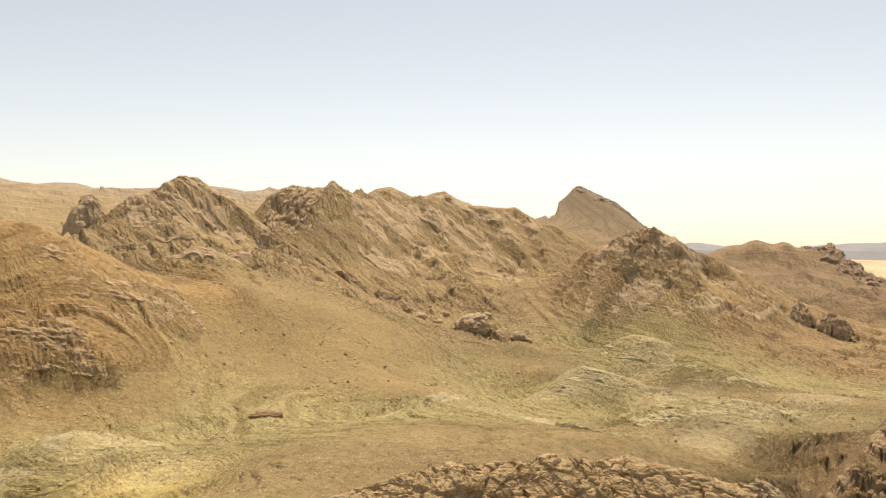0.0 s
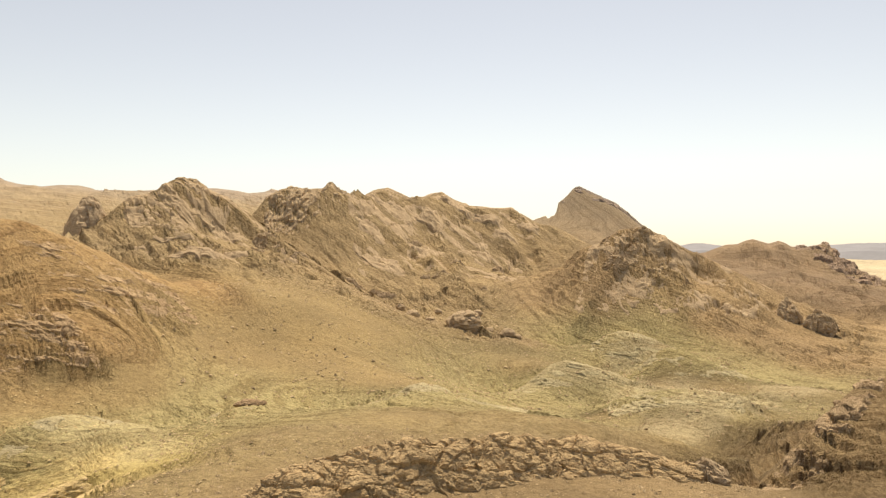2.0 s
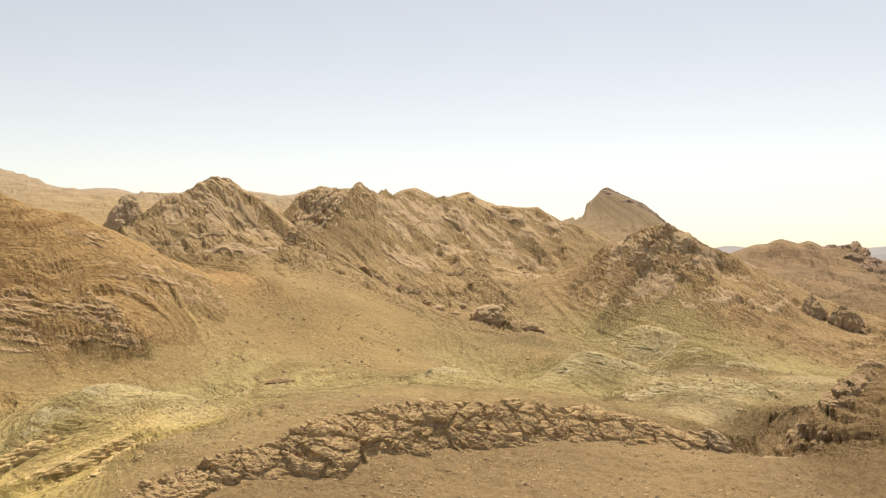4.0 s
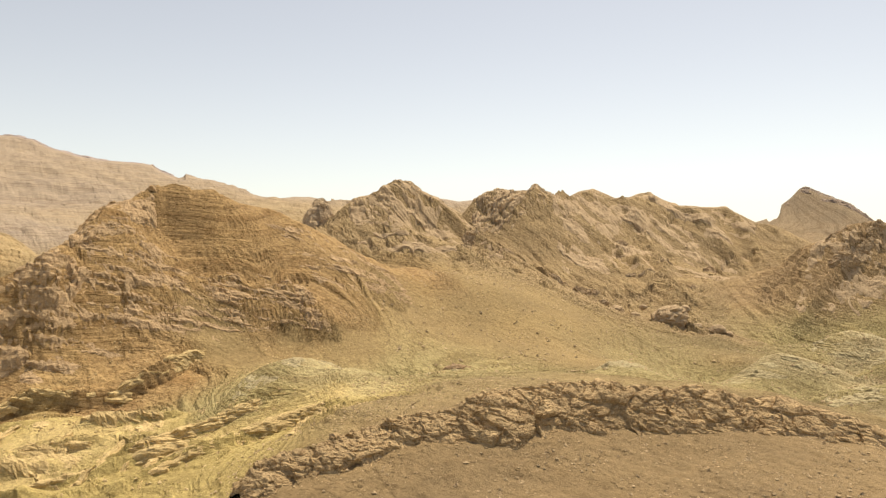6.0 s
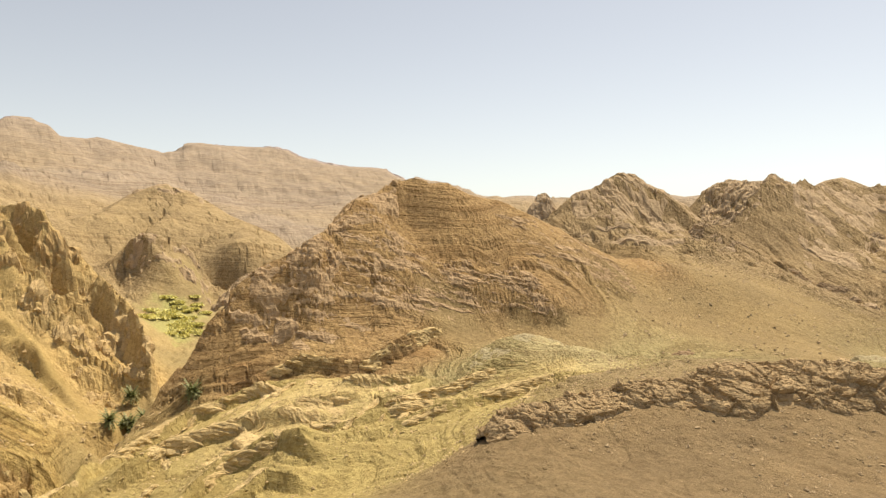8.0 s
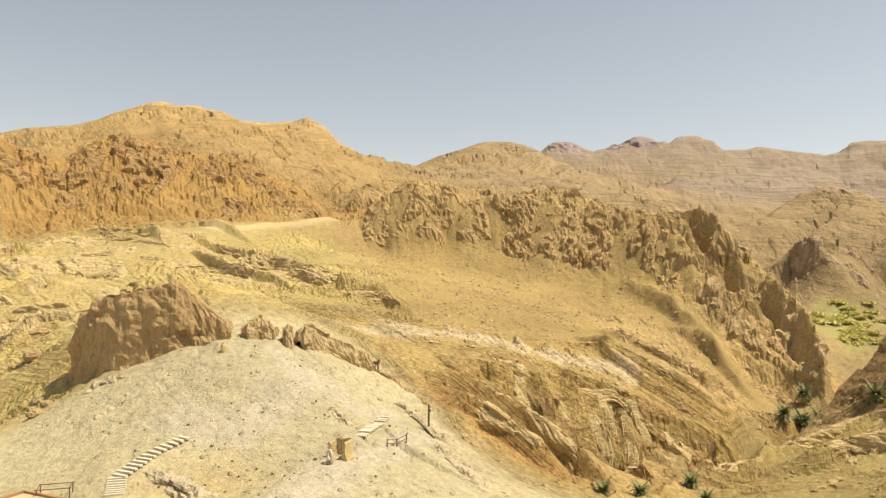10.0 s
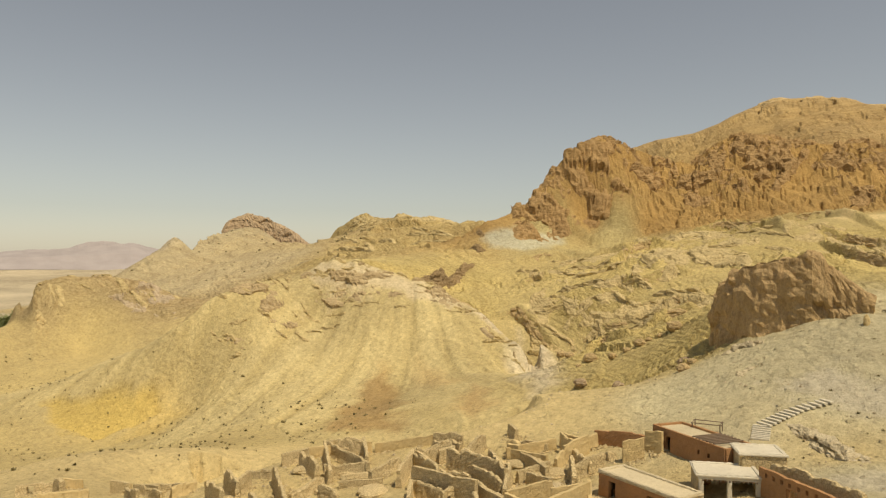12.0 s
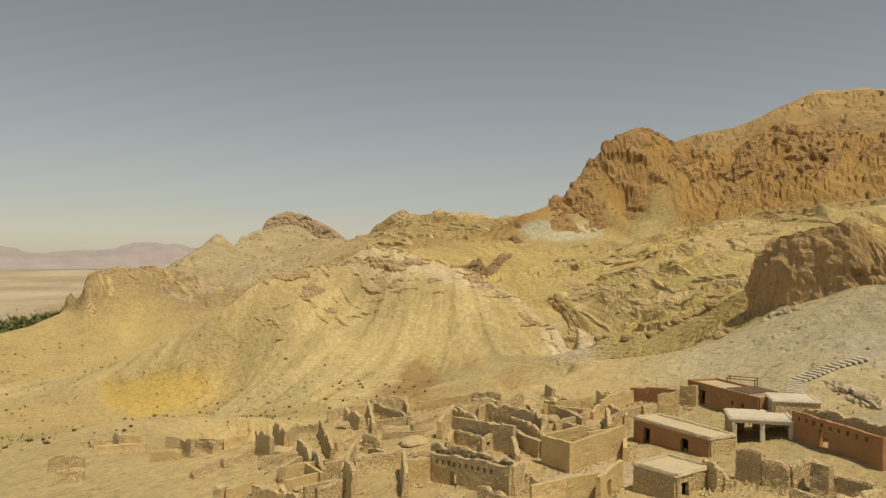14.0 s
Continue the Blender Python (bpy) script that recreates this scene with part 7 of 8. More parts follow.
WALLS += [
    (-22.8, -107.4, -22.2, -101.4, 1.6, 0.6, "o"),
    (-33.9, -122.8, -32.4, -117.3, 3.4, 0.9, "s"),
    (-38.9, -125.7, -36.5, -119.7, 3.2, 0.9, "s"),
    (-38.3, -122.0, -41.1, -123.3, 2.6, 0.8, "s"),
    (-43.8, -126.8, -44.3, -121.6, 1.2, 0.6, "s"),
    (-43.2, -120.5, -35.3, -108.5, 2.2, 0.9, "s"),
    (-29.8, -116.1, -33.6, -113.2, 1.6, 0.8, "s"),
    (-34.8, -114.8, -31.5, -108.1, 2.6, 0.9, "s"),
    (-33.0, -109.9, -29.0, -102.6, 2.6, 0.9, "s"),
    (-26.2, -105.2, -28.7, -102.5, 1.4, 0.5, "o"),
    (-24.0, -97.9, -28.0, -97.3, 1.9, 0.5, "s"),
    (-22.9, -102.3, -20.9, -96.8, 2.0, 0.8, "s"),
    (-28.2, -98.1, -26.4, -94.6, 3.6, 0.8, "s"),
    (-48.7, -121.4, -46.5, -115.5, 2.6, 0.9, "s"),
    (-32.9, -101.8, -38.4, -99.0, 1.9, 0.6, "s"),
]
WALLS += [
    (-36.4, -97.1, -29.4, -90.0, 2.6, 0.6, "s"),
    (-54.3, -122.4, -51.0, -110.1, 1.9, 0.5, "s"),
    (-54.3, -122.4, -46.1, -112.4, 1.9, 0.6, "s"),
    (-51.4, -122.8, -57.6, -115.6, 1.6, 0.3, "o"),
    (-57.8, -115.2, -63.0, -108.3, 1.4, 0.4, "o"),
    (-57.6, -117.4, -52.7, -112.0, 2.2, 0.7, "s"),
    (-41.0, -109.0, -40.8, -105.4, 2.2, 0.9, "s"),
    (-48.0, -112.4, -52.3, -107.0, 0.6, 0.8, "s"),
    (-35.1, -91.5, -33.1, -79.3, 3.0, 0.3, "s"),
    (-38.5, -94.5, -36.0, -81.0, 3.0, 0.5, "s"),
    (-33.1, -79.3, -36.2, -80.2, 3.0, 0.5, "s"),
    (-34.0, -94.2, -35.3, -91.7, 3.0, 0.6, "s"),
    (-33.0, -93.3, -34.8, -91.5, 2.6, 0.5, "o"),
    (-47.5, -99.2, -45.9, -93.1, 1.9, 0.6, "s"),
    (-45.1, -92.5, -50.2, -91.4, 2.0, 0.7, "s"),
]
WALLS += [
    (-47.1, -98.9, -42.0, -95.0, 2.0, 0.6, "s"),
    (-55.1, -105.1, -52.1, -98.6, 2.4, 0.8, "s"),
    (-52.7, -99.1, -51.8, -93.2, 2.0, 0.7, "s"),
    (-60.9, -106.4, -59.9, -103.4, 1.8, 0.8, "s"),
    (-63.4, -105.1, -62.3, -102.5, 1.6, 0.8, "s"),
    (-45.5, -88.0, -39.8, -83.2, 2.2, 0.8, "s"),
    (-54.2, -95.0, -50.7, -87.7, 2.2, 0.7, "s"),
    (-57.8, -99.0, -56.7, -90.5, 2.0, 0.6, "o"),
    (-50.1, -91.6, -46.5, -84.7, 2.0, 0.6, "s"),
    (-56.0, -90.1, -48.0, -85.6, 2.2, 0.7, "s"),
    (-65.1, -96.0, -64.6, -94.1, 2.0, 0.6, "o"),
    (-70.7, -99.6, -69.4, -97.5, 2.0, 0.6, "s"),
    (-63.3, -92.7, -59.3, -86.3, 1.4, 0.8, "s"),
    (-67.5, -95.9, -67.1, -90.9, 1.2, 0.7, "s"),
    (-67.6, -88.9, -65.1, -85.8, 2.6, 0.6, "o"),
]
WALLS += [
    (-64.8, -85.6, -60.1, -80.7, 1.6, 0.8, "s"),
    (-60.7, -83.8, -54.9, -80.3, 2.2, 0.8, "s"),
    (-44.2, -82.9, -41.5, -77.6, 3.0, 0.2, "o"),
    (-42.1, -78.0, -50.3, -76.1, 2.8, 0.1, "o"),
    (-45.5, -83.7, -50.1, -80.7, 2.6, 0.4, "o"),
    (-48.2, -79.6, -51.0, -76.8, 2.4, 0.4, "o"),
    (-54.9, -78.4, -46.5, -74.0, 1.5, 0.3, "o"),
    (-34.5, -70.6, -40.1, -71.2, 2.4, 0.3, "o"),
    (-30.7, -75.4, -33.7, -73.6, 2.2, 0.4, "o"),
    (-33.7, -73.6, -36.1, -71.4, 2.2, 0.3, "o"),
    (-37.6, -80.5, -35.0, -76.9, 1.0, 0.7, "s"),
    (-31.6, -82.1, -31.0, -78.2, 1.4, 0.9, "s"),
    (-68.1, -85.8, -72.6, -84.4, 1.6, 0.5, "o"),
    (-70.7, -85.4, -68.8, -77.4, 2.0, 0.4, "d"),
    (-68.2, -77.1, -67.8, -74.7, 2.6, 0.3, "o"),
]
WALLS += [
    (-62.9, -82.1, -66.2, -80.5, 1.0, 0.6, "s"),
    (-44.8, -61.6, -43.7, -59.0, 3.0, 0.5, "s"),
    (-43.7, -58.9, -43.1, -56.5, 2.4, 0.6, "s"),
    (-43.1, -56.5, -45.4, -55.3, 2.4, 0.6, "s"),
    (-43.5, -54.8, -43.2, -53.3, 3.2, 0.5, "s"),
    (-44.3, -53.5, -43.1, -50.0, 1.8, 0.5, "s"),
    (-39.5, -55.5, -39.1, -52.4, 1.9, 0.6, "s"),
    (-38.4, -51.8, -42.0, -49.4, 2.0, 0.7, "s"),
    (-42.9, -64.0, -40.5, -61.7, 2.2, 0.6, "s"),
    (-43.4, -62.8, -40.7, -61.0, 1.2, 0.8, "s"),
    (-63.8, -95.3, -63.4, -93.2, 2.0, 0.3, "o"),
    (-62.1, -92.0, -57.1, -85.2, 1.7, 0.4, "s"),
    (-69.4, -90.1, -67.1, -85.6, 2.0, 0.4, "o"),
    (-59.6, -99.8, -56.1, -90.3, 2.0, 0.3, "s"),
    (-58.5, -103.5, -60.2, -101.9, 1.8, 0.4, "s"),
]
WALLS += [
    (-56.6, -106.2, -54.1, -101.2, 2.0, 0.5, "s"),
    (-48.5, -89.2, -45.7, -84.2, 1.8, 0.3, "s"),
    (-45.8, -110.4, -49.0, -105.5, 0.9, 0.3, "s"),
    (-34.8, -149.2, -36.1, -146.3, 1.8, 0.4, "s"),
    (-36.2, -144.8, -35.9, -137.3, 1.6, 0.3, "s"),
    (-38.0, -137.3, -37.8, -132.8, 1.4, 0.4, "s"),
    (-27.6, -108.9, -31.9, -110.6, 1.8, 0.3, "s"),
    (-30.2, -107.7, -28.2, -102.0, 1.8, 0.3, "o"),
    (-30.5, -104.4, -32.8, -103.4, 1.8, 0.3, "s"),
    (-25.0, -104.6, -28.9, -102.7, 1.6, 0.2, "o"),
    (-24.6, -100.7, -28.4, -98.8, 1.5, 0.3, "s"),
    (-38.3, -105.0, -37.2, -100.3, 1.6, 0.4, "s"),
    (-55.4, -87.0, -54.3, -83.1, 1.4, 0.4, "s"),
]
WALLS += [
    (-56.6, -106.0, -60.8, -103.1, 2.4, 0.7, "s"),
    (-56.6, -100.4, -54.7, -90.1, 3.0, 0.6, "s"),
    (-63.0, -108.1, -63.9, -103.4, 2.2, 0.8, "s"),
    (-58.9, -95.1, -52.4, -88.2, 2.8, 0.6, "s"),
    (-48.6, -99.9, -46.4, -88.4, 3.0, 0.3, "s"),
    (-62.6, -94.0, -61.4, -87.7, 1.6, 0.4, "o"),
    (-63.2, -86.3, -67.1, -84.7, 2.4, 0.4, "o"),
    (-57.8, -82.6, -62.9, -80.4, 1.9, 0.7, "s"),
    (-64.7, -78.7, -66.2, -76.5, 2.6, 0.3, "o"),
    (-27.8, -110.0, -31.8, -105.0, 1.8, 0.4, "o"),
    (-30.2, -100.7, -37.2, -106.6, 2.4, 0.8, "s"),
    (-47.8, -115.4, -51.2, -110.4, 1.8, 0.8, "s"),
    (-53.8, -120.8, -56.1, -115.7, 2.6, 0.8, "s"),
    (-47.8, -124.6, -51.4, -122.8, 1.8, 0.5, "s"),
]
WALLS += [
    (-49.3, -108.1, -55.4, -108.2, 1.4, 0.8, "s"),
    (-48.9, -102.6, -56.3, -106.3, 2.4, 0.8, "s"),
    (-58.3, -99.3, -65.5, -100.6, 2.2, 0.8, "s"),
    (-63.0, -95.1, -68.3, -90.3, 1.6, 0.4, "o"),
    (-38.9, -112.2, -44.9, -112.6, 1.6, 0.9, "s"),
    (-34.8, -132.6, -38.5, -132.1, 1.6, 0.6, "o"),
    (-36.3, -143.5, -40.2, -139.6, 1.4, 0.5, "s"),
    (-24.9, -151.5, -30.5, -147.4, 1.4, 0.5, "o"),
    (-54.9, -88.2, -59.6, -86.3, 1.6, 0.8, "s"),
    (-60.9, -86.2, -64.0, -86.3, 1.8, 0.6, "o"),
]
# window rows and doors of some walls, by their number: from, to, sill, head
HOLES = {
    38: [(1.0 + 0.95 * k, 1.35 + 0.95 * k, 2.0, 2.5) for k in range(10)] + [(3.4, 4.5, -0.3, 1.5)],
    39: [(1.2 + 1.0 * k, 1.5 + 1.0 * k, 1.9, 2.4) for k in range(9)],
    44: [(0.7, 1.1, 0.7, 1.2), (2.2, 2.6, 0.8, 1.3)],
    47: [(0.8, 1.1, 1.2, 1.6), (1.9, 2.2, 1.2, 1.6), (3.0, 3.3, 1.2, 1.6)],
    52: [(1.0, 1.3, 1.3, 1.7), (2.2, 2.5, 1.3, 1.7)],
    61: [(3.4, 4.6, -0.2, 1.5)],
    67: [(1.6, 2.5, -0.2, 1.6)],
    2: [(1.6, 2.6, -0.2, 1.3)],
    70: [(0.6, 1.5, -0.2, 1.5)],
    75: [(1.2, 2.4, -0.2, 1.6)],
}
for k, (x1, y1, x2, y2, h, rag, kind) in enumerate(WALLS):
    mat, label, thick = KINDS[kind]
    if k in HOLES:
        label += " with openings"
    if h < 1.2:
        label = label.replace("ruined", "low ruined")
    if math.dist((x1, y1), (x2, y2)) < 2.4:
        label, thick = label.replace("wall", "wall stump"), thick * 1.6
    tagged(new("ruined_wall", masonry("ruined_wall", (x1, y1), (x2, y2), h * 1.06, thick, mat, rag * 0.65, k, HOLES.get(k, ()))), label, "ruined wall", "ruined walls of the village")


def house(name, label, corner, along, length, depth, height, wall_mat, roof_mat, openings=((), (), (), ()), overhang=0.12, parapet=0.0, end_mat=None, roof_label=""):
    """A flat-roofed house: four walls with openings, a roof slab and its edge. along: unit way of the front, the house lies to its left."""
    ux, uy = along
    vx, vy = -uy, ux
    p = [corner, (corner[0] + ux * length, corner[1] + uy * length)]
    p += [(p[1][0] + vx * depth, p[1][1] + vy * depth), (corner[0] + vx * depth, corner[1] + vy * depth)]
    base = min(ground(*q) for q in p) + 0.3
    root = thing(name, Matrix.Translation((corner[0], corner[1], base)), label, "house")
    inv = root.matrix_world.inverted()
    for i in range(4):
        a, b = p[i], p[(i + 1) % 4]
        if openings[i] is None:
            continue
        me = masonry("wall", a, b, height, 0.4, (end_mat or wall_mat) if i % 2 else wall_mat, 0.0, 400 + i, openings[i], level=base)
        w = part("wall", me, root)
        w.matrix_parent_inverse = inv
    cx, cy = sum(q[0] for q in p) / 4, sum(q[1] for q in p) / 4
    turn = math.degrees(math.atan2(uy, ux))
    bm = bmesh.new()
    slab(bm, (length + 2 * overhang + 0.34, depth + 2 * overhang + 0.34, 0.22), (0, 0, 0), bevel=0.05)
    r = part("roof", mesh_of("roof", bm, roof_mat), root, roof_label or "flat pale mud roof")
    r.matrix_parent_inverse = inv
    r.matrix_basis = pose(cx, cy, base + height + 0.12, 0, 0, turn)
    if parapet:
        # a low worn rim round the roof
        for i in range(4):
            a, b = p[i], p[(i + 1) % 4]
            e = part("parapet", masonry("parapet", a, b, parapet, 0.42, roof_mat, 0.28, 440 + i, (), 0.1, (0.3, 0.12), base + height + 0.2), root)
            e.matrix_parent_inverse = inv
    return root, base, inv


def unit(a, b):
    d = math.dist(a, b)
    return ((b[0] - a[0]) / d, (b[1] - a[1]) / d), d


# the long red house with two doors
way, size = unit((-50.4, -66.4), (-54.6, -76.9))
house("house", "long red brown mud house with two dark doorways", (-54.6, -76.9), (-way[0], -way[1]), size, 3.6, 2.2, RED_WALL, ROOF,
      ([(1.6, 2.7, -0.4, 1.7), (7.4, 8.5, -0.4, 1.7)], [], [], []), 0.02, 0.22, STONE_WALL)
# the porch house with white columns
way, size = unit((-55.0, -65.2), (-57.6, -60.0))
root, base, inv = house("house", "white roofed porch house with white columns", (-55.6, -66.0), way, 6.2, 4.6, 2.35, RED_WALL, LIME,
                        (None, [], [(1.0, 1.9, -0.4, 1.6), (3.4, 4.3, -0.4, 1.6)], []), 0.15, 0.14, STONE_WALL, "flat white limewashed roof")
turn = math.degrees(math.atan2(way[1], way[0]))
for k in range(3):
    at = (-55.6 + way[0] * (0.25 + 2.85 * k), -66.0 + way[1] * (0.25 + 2.85 * k))
    c = part("column", block_mesh("column", (0.5, 0.45, 3.0), LIME, 0.06), root, "white plastered square column")
    c.matrix_parent_inverse = inv
    c.matrix_basis = pose(*at, base + 0.62, 0, 0, turn)
lintel = part("lintel", block_mesh("lintel", (6.4, 0.5, 0.3), LIME, 0.04), root, "white plastered beam")
lintel.matrix_parent_inverse = inv
lintel.matrix_basis = pose(-55.6 + way[0] * 3.1, -66.0 + way[1] * 3.1, base + 2.25, 0, 0, turn)
for k in range(13):
    j = part("beam_end", block_mesh("beam_end", (0.14, 0.3, 0.14), WOOD, 0.02), root, "dark wooden beam end")
    j.matrix_parent_inverse = inv
    j.matrix_basis = pose(-55.6 + way[0] * (0.4 + 0.45 * k) + way[1] * 0.3, -66.0 + way[1] * (0.4 + 0.45 * k) - way[0] * 0.3, base + 2.02, 0, 0, turn)
# the small white block behind it
way2, size = unit((-61.5, -63.1), (-63.4, -59.6))
house("house", "small white roofed house block of pale stone", (-61.5, -63.3), way2, 4.6, 4.2, 2.7, STONE_WALL, LIME, ([], [], [], []), 0.15, 0.12, None, "flat white limewashed roof")
# the dark red roofless house behind
way3, size = unit((-71.1, -78.1), (-63.7, -66.0))
root, base, inv = house("house", "dark red mud house with a slatted wooden roof", (-70.2, -76.8), way3, size - 1.0, 4.5, 2.7, RED_WALL, ROOF, ([(2.6, 3.6, -0.4, 1.8), (8.6, 9.0, 1.0, 1.5), (10.4, 10.8, 1.0, 1.5)], [], [], []), -0.3)
for o in list(root.children):
    if o.name.startswith("roof"):
        o.matrix_basis = o.matrix_basis @ Matrix.Translation((0, 0, -0.5))
turn3 = math.degrees(math.atan2(way3[1], way3[0]))
for k in range(7):
    sl = part("roof_slat", block_mesh("roof_slat", (0.22, 4.4, 0.14), WOOD, 0.02), root, "weathered wooden slat")
    sl.matrix_parent_inverse = inv
    q = 7.6 + 0.6 * k
    sl.matrix_basis = pose(-70.2 + way3[0] * q - way3[1] * 2.2, -76.8 + way3[1] * q + way3[0] * 2.2, base + 2.82, 0, 0, turn3)
# the long wall with square holes, and the stone wall behind it
wall_a, wall_b = (-58.6, -60.5), (-50.6, -50.6)
tagged(new("courtyard_wall", masonry("courtyard_wall", wall_a, wall_b, 3.0, 0.5, RED_WALL, 0.1, 500, [(0.9 + 1.2 * k, 1.3 + 1.2 * k, 2.1, 2.55) for k in range(9)] + [(4.2, 5.6, 0.2, 1.9)])),
       "dark red courtyard wall with square holes and a window", "wall")
tagged(new("courtyard_wall", masonry("courtyard_wall", (-60.8, -59.9), (-53.2, -50.2), 3.0, 0.6, STONE_WALL, 0.35, 501)), "rough stone wall behind a courtyard", "wall")
# the small flat-roofed house in front
way4, size = unit((-37.9, -68.9), (-36.8, -64.4))
house("house", "small flat roofed stone house with one doorway", (-38.6, -69.0), way4, 4.6, 5.0, 2.0, STONE_WALL, ROOF, ([], [(0.6, 1.6, -0.4, 1.5)], [], []), 0.02, 0.25)


# ---- the pergola, the stairs and the things on the white hill ----
def timber(name, a, b, r, root, label=""):
    bm = bmesh.new()
    tube(bm, a, b, r, r * 0.9, 6)
    return part(name, mesh_of(name, bm, WOOD), root, label)


def pergola():
    x, y = -72.6, -72.6
    z = ground(x, y)
    root = thing("pergola", pose(x, y, z, 0, 0, 100), "thin dark wooden pergola frame beside a house", "pergola")
    for px, py in ((0, 0), (3.4, 0), (0, 2.2), (3.4, 2.2)):
        timber("post", (px, py, -0.3), (px, py, 2.3), 0.08, root)
    for a, b in (((-0.2, 0, 2.3), (3.6, 0, 2.3)), ((-0.2, 2.2, 2.3), (3.6, 2.2, 2.3)), ((0, -0.2, 2.35), (0, 2.4, 2.35)), ((3.4, -0.2, 2.35), (3.4, 2.4, 2.35))):
        timber("beam", a, b, 0.06, root)


pergola()


def stairway(label, pts, width, rise=0.18):
    """Steps laid on a slope along a line of places; each step is a slab of its own."""
    pts = [Vector(p) for p in pts]
    root = thing("stairway", Matrix.Translation(pts[0]), label, "stairs")
    for a, b in zip(pts, pts[1:]):
        run = b - a
        n = max(2, int(max(abs(run.z) / rise, run.length / 0.85)))
        turn = math.degrees(math.atan2(run.y, run.x))
        for i in range(n):
            p = a + run * ((i + 0.5) / n)
            st = part("step", block_mesh("step", (run.length / n * 0.62, width, 0.26), PATH_STONE, 0.03), root)
            st.matrix_basis = pose(*(Vector((p.x, p.y, ground(p.x, p.y) + 0.1)) - pts[0]), 0, 0, turn)
    return root


stairway("pale stone stairway climbing a white slope", [(-73.5, -64.5, 5.3), (-76.9, -65.1, 6.9), (-81.7, -62.4, 8.3), (-85.8, -59.0, 9.3)], 2.2)
stairway("short pale stone stairway on a white slope", [(-87.6, -35.8, 7.0), (-93.2, -33.9, 7.2), (-99.3, -31.6, 7.4)], 1.9)


def railing():
    pts = [(-86.7, -31.9, 5.7), (-87.8, -30.5, 5.7), (-88.9, -29.0, 5.7)]
    z = min(ground(p[0], p[1]) for p in pts)
    root = thing("railing", Matrix.Translation((pts[0][0], pts[0][1], 0)), "short dark wooden railing on a white slope", "railing")
    rel = [(p[0] - pts[0][0], p[1] - pts[0][1], ground(p[0], p[1])) for p in pts]
    for x, y, z in rel:
        timber("post", (x, y, z - 0.3), (x, y, z + 1.15), 0.09, root)
    for h in (0.45, 1.0):
        for a, b in zip(rel, rel[1:]):
            timber("rail", (a[0], a[1], a[2] + h), (b[0], b[1], b[2] + h), 0.06, root)


railing()


def signpost():
    x, y, _ = [(-99.2, -24.6, 3.9)][0]
    z = ground(x, y)
    root = thing("signpost", pose(x, y, z, 0, 0, 20), "weathered wooden signpost with small boards", "signpost")
    timber("post", (0, 0, -0.3), (0.05, 0, 4.2), 0.17, root)
    for k, h in enumerate((3.3, 3.85)):
        b = part("board", block_mesh("board", (0.75, 0.06, 0.32), PATH_STONE if k else WOOD, 0.02), root)
        b.matrix_basis = pose(0.2, 0.12, h, 0, 4, 12 * k)


signpost()


def hut():
    x, y, _ = [(-78.3, -38.4, 5.9)][0]
    z = ground(x, y)
    root = thing("stone_hut", pose(x, y, z, 0, 0, 62), "small roofless stone hut open at the front", "hut")
    for a, b, h in (((-1.1, 1.0), (1.1, 1.0), 2.3), ((1.1, 1.0), (1.1, -1.1), 2.2), ((-1.1, 1.0), (-1.1, -0.9), 2.0)):
        part("wall", masonry("wall", a, b, h, 0.4, MUD_WALL if a[0] > 0 else STONE_WALL, 0.4, 520, level=0.0), root)
    x, y, _ = [(-76.1, -39.7, 6.7)][0]
    bm = bmesh.new()
    ring = 20
    for i in range(ring):
        a = 2 * math.pi * i / ring
        for j in range(8):
            b = 2 * math.pi * j / 8
            r = 0.62 + 0.2 * math.cos(b)
            bm.verts.new((r * math.cos(a), 0.16 * math.sin(b), r * math.sin(a)))
    bm.verts.ensure_lookup_table()
    for i in range(ring):
        for j in range(8):
            bm.faces.new([bm.verts[k] for k in (i * 8 + j, i * 8 + (j + 1) % 8, (i + 1) % ring * 8 + (j + 1) % 8, (i + 1) % ring * 8 + j)])
    ob = new("stone_ring", mesh_of("stone_ring", bm, LIME, True))
    ob.matrix_world = pose(x, y, ground(x, y) + 0.95, 0, 0, 25)
    tagged(ob, "white round stone ring standing beside a hut", "sculpture")
    boulder("plinth_stone", (x, y, ground(x, y) + 0.1), 0.55, STONES, 9, "rough stone under a white ring", detail_level=3)


hut()


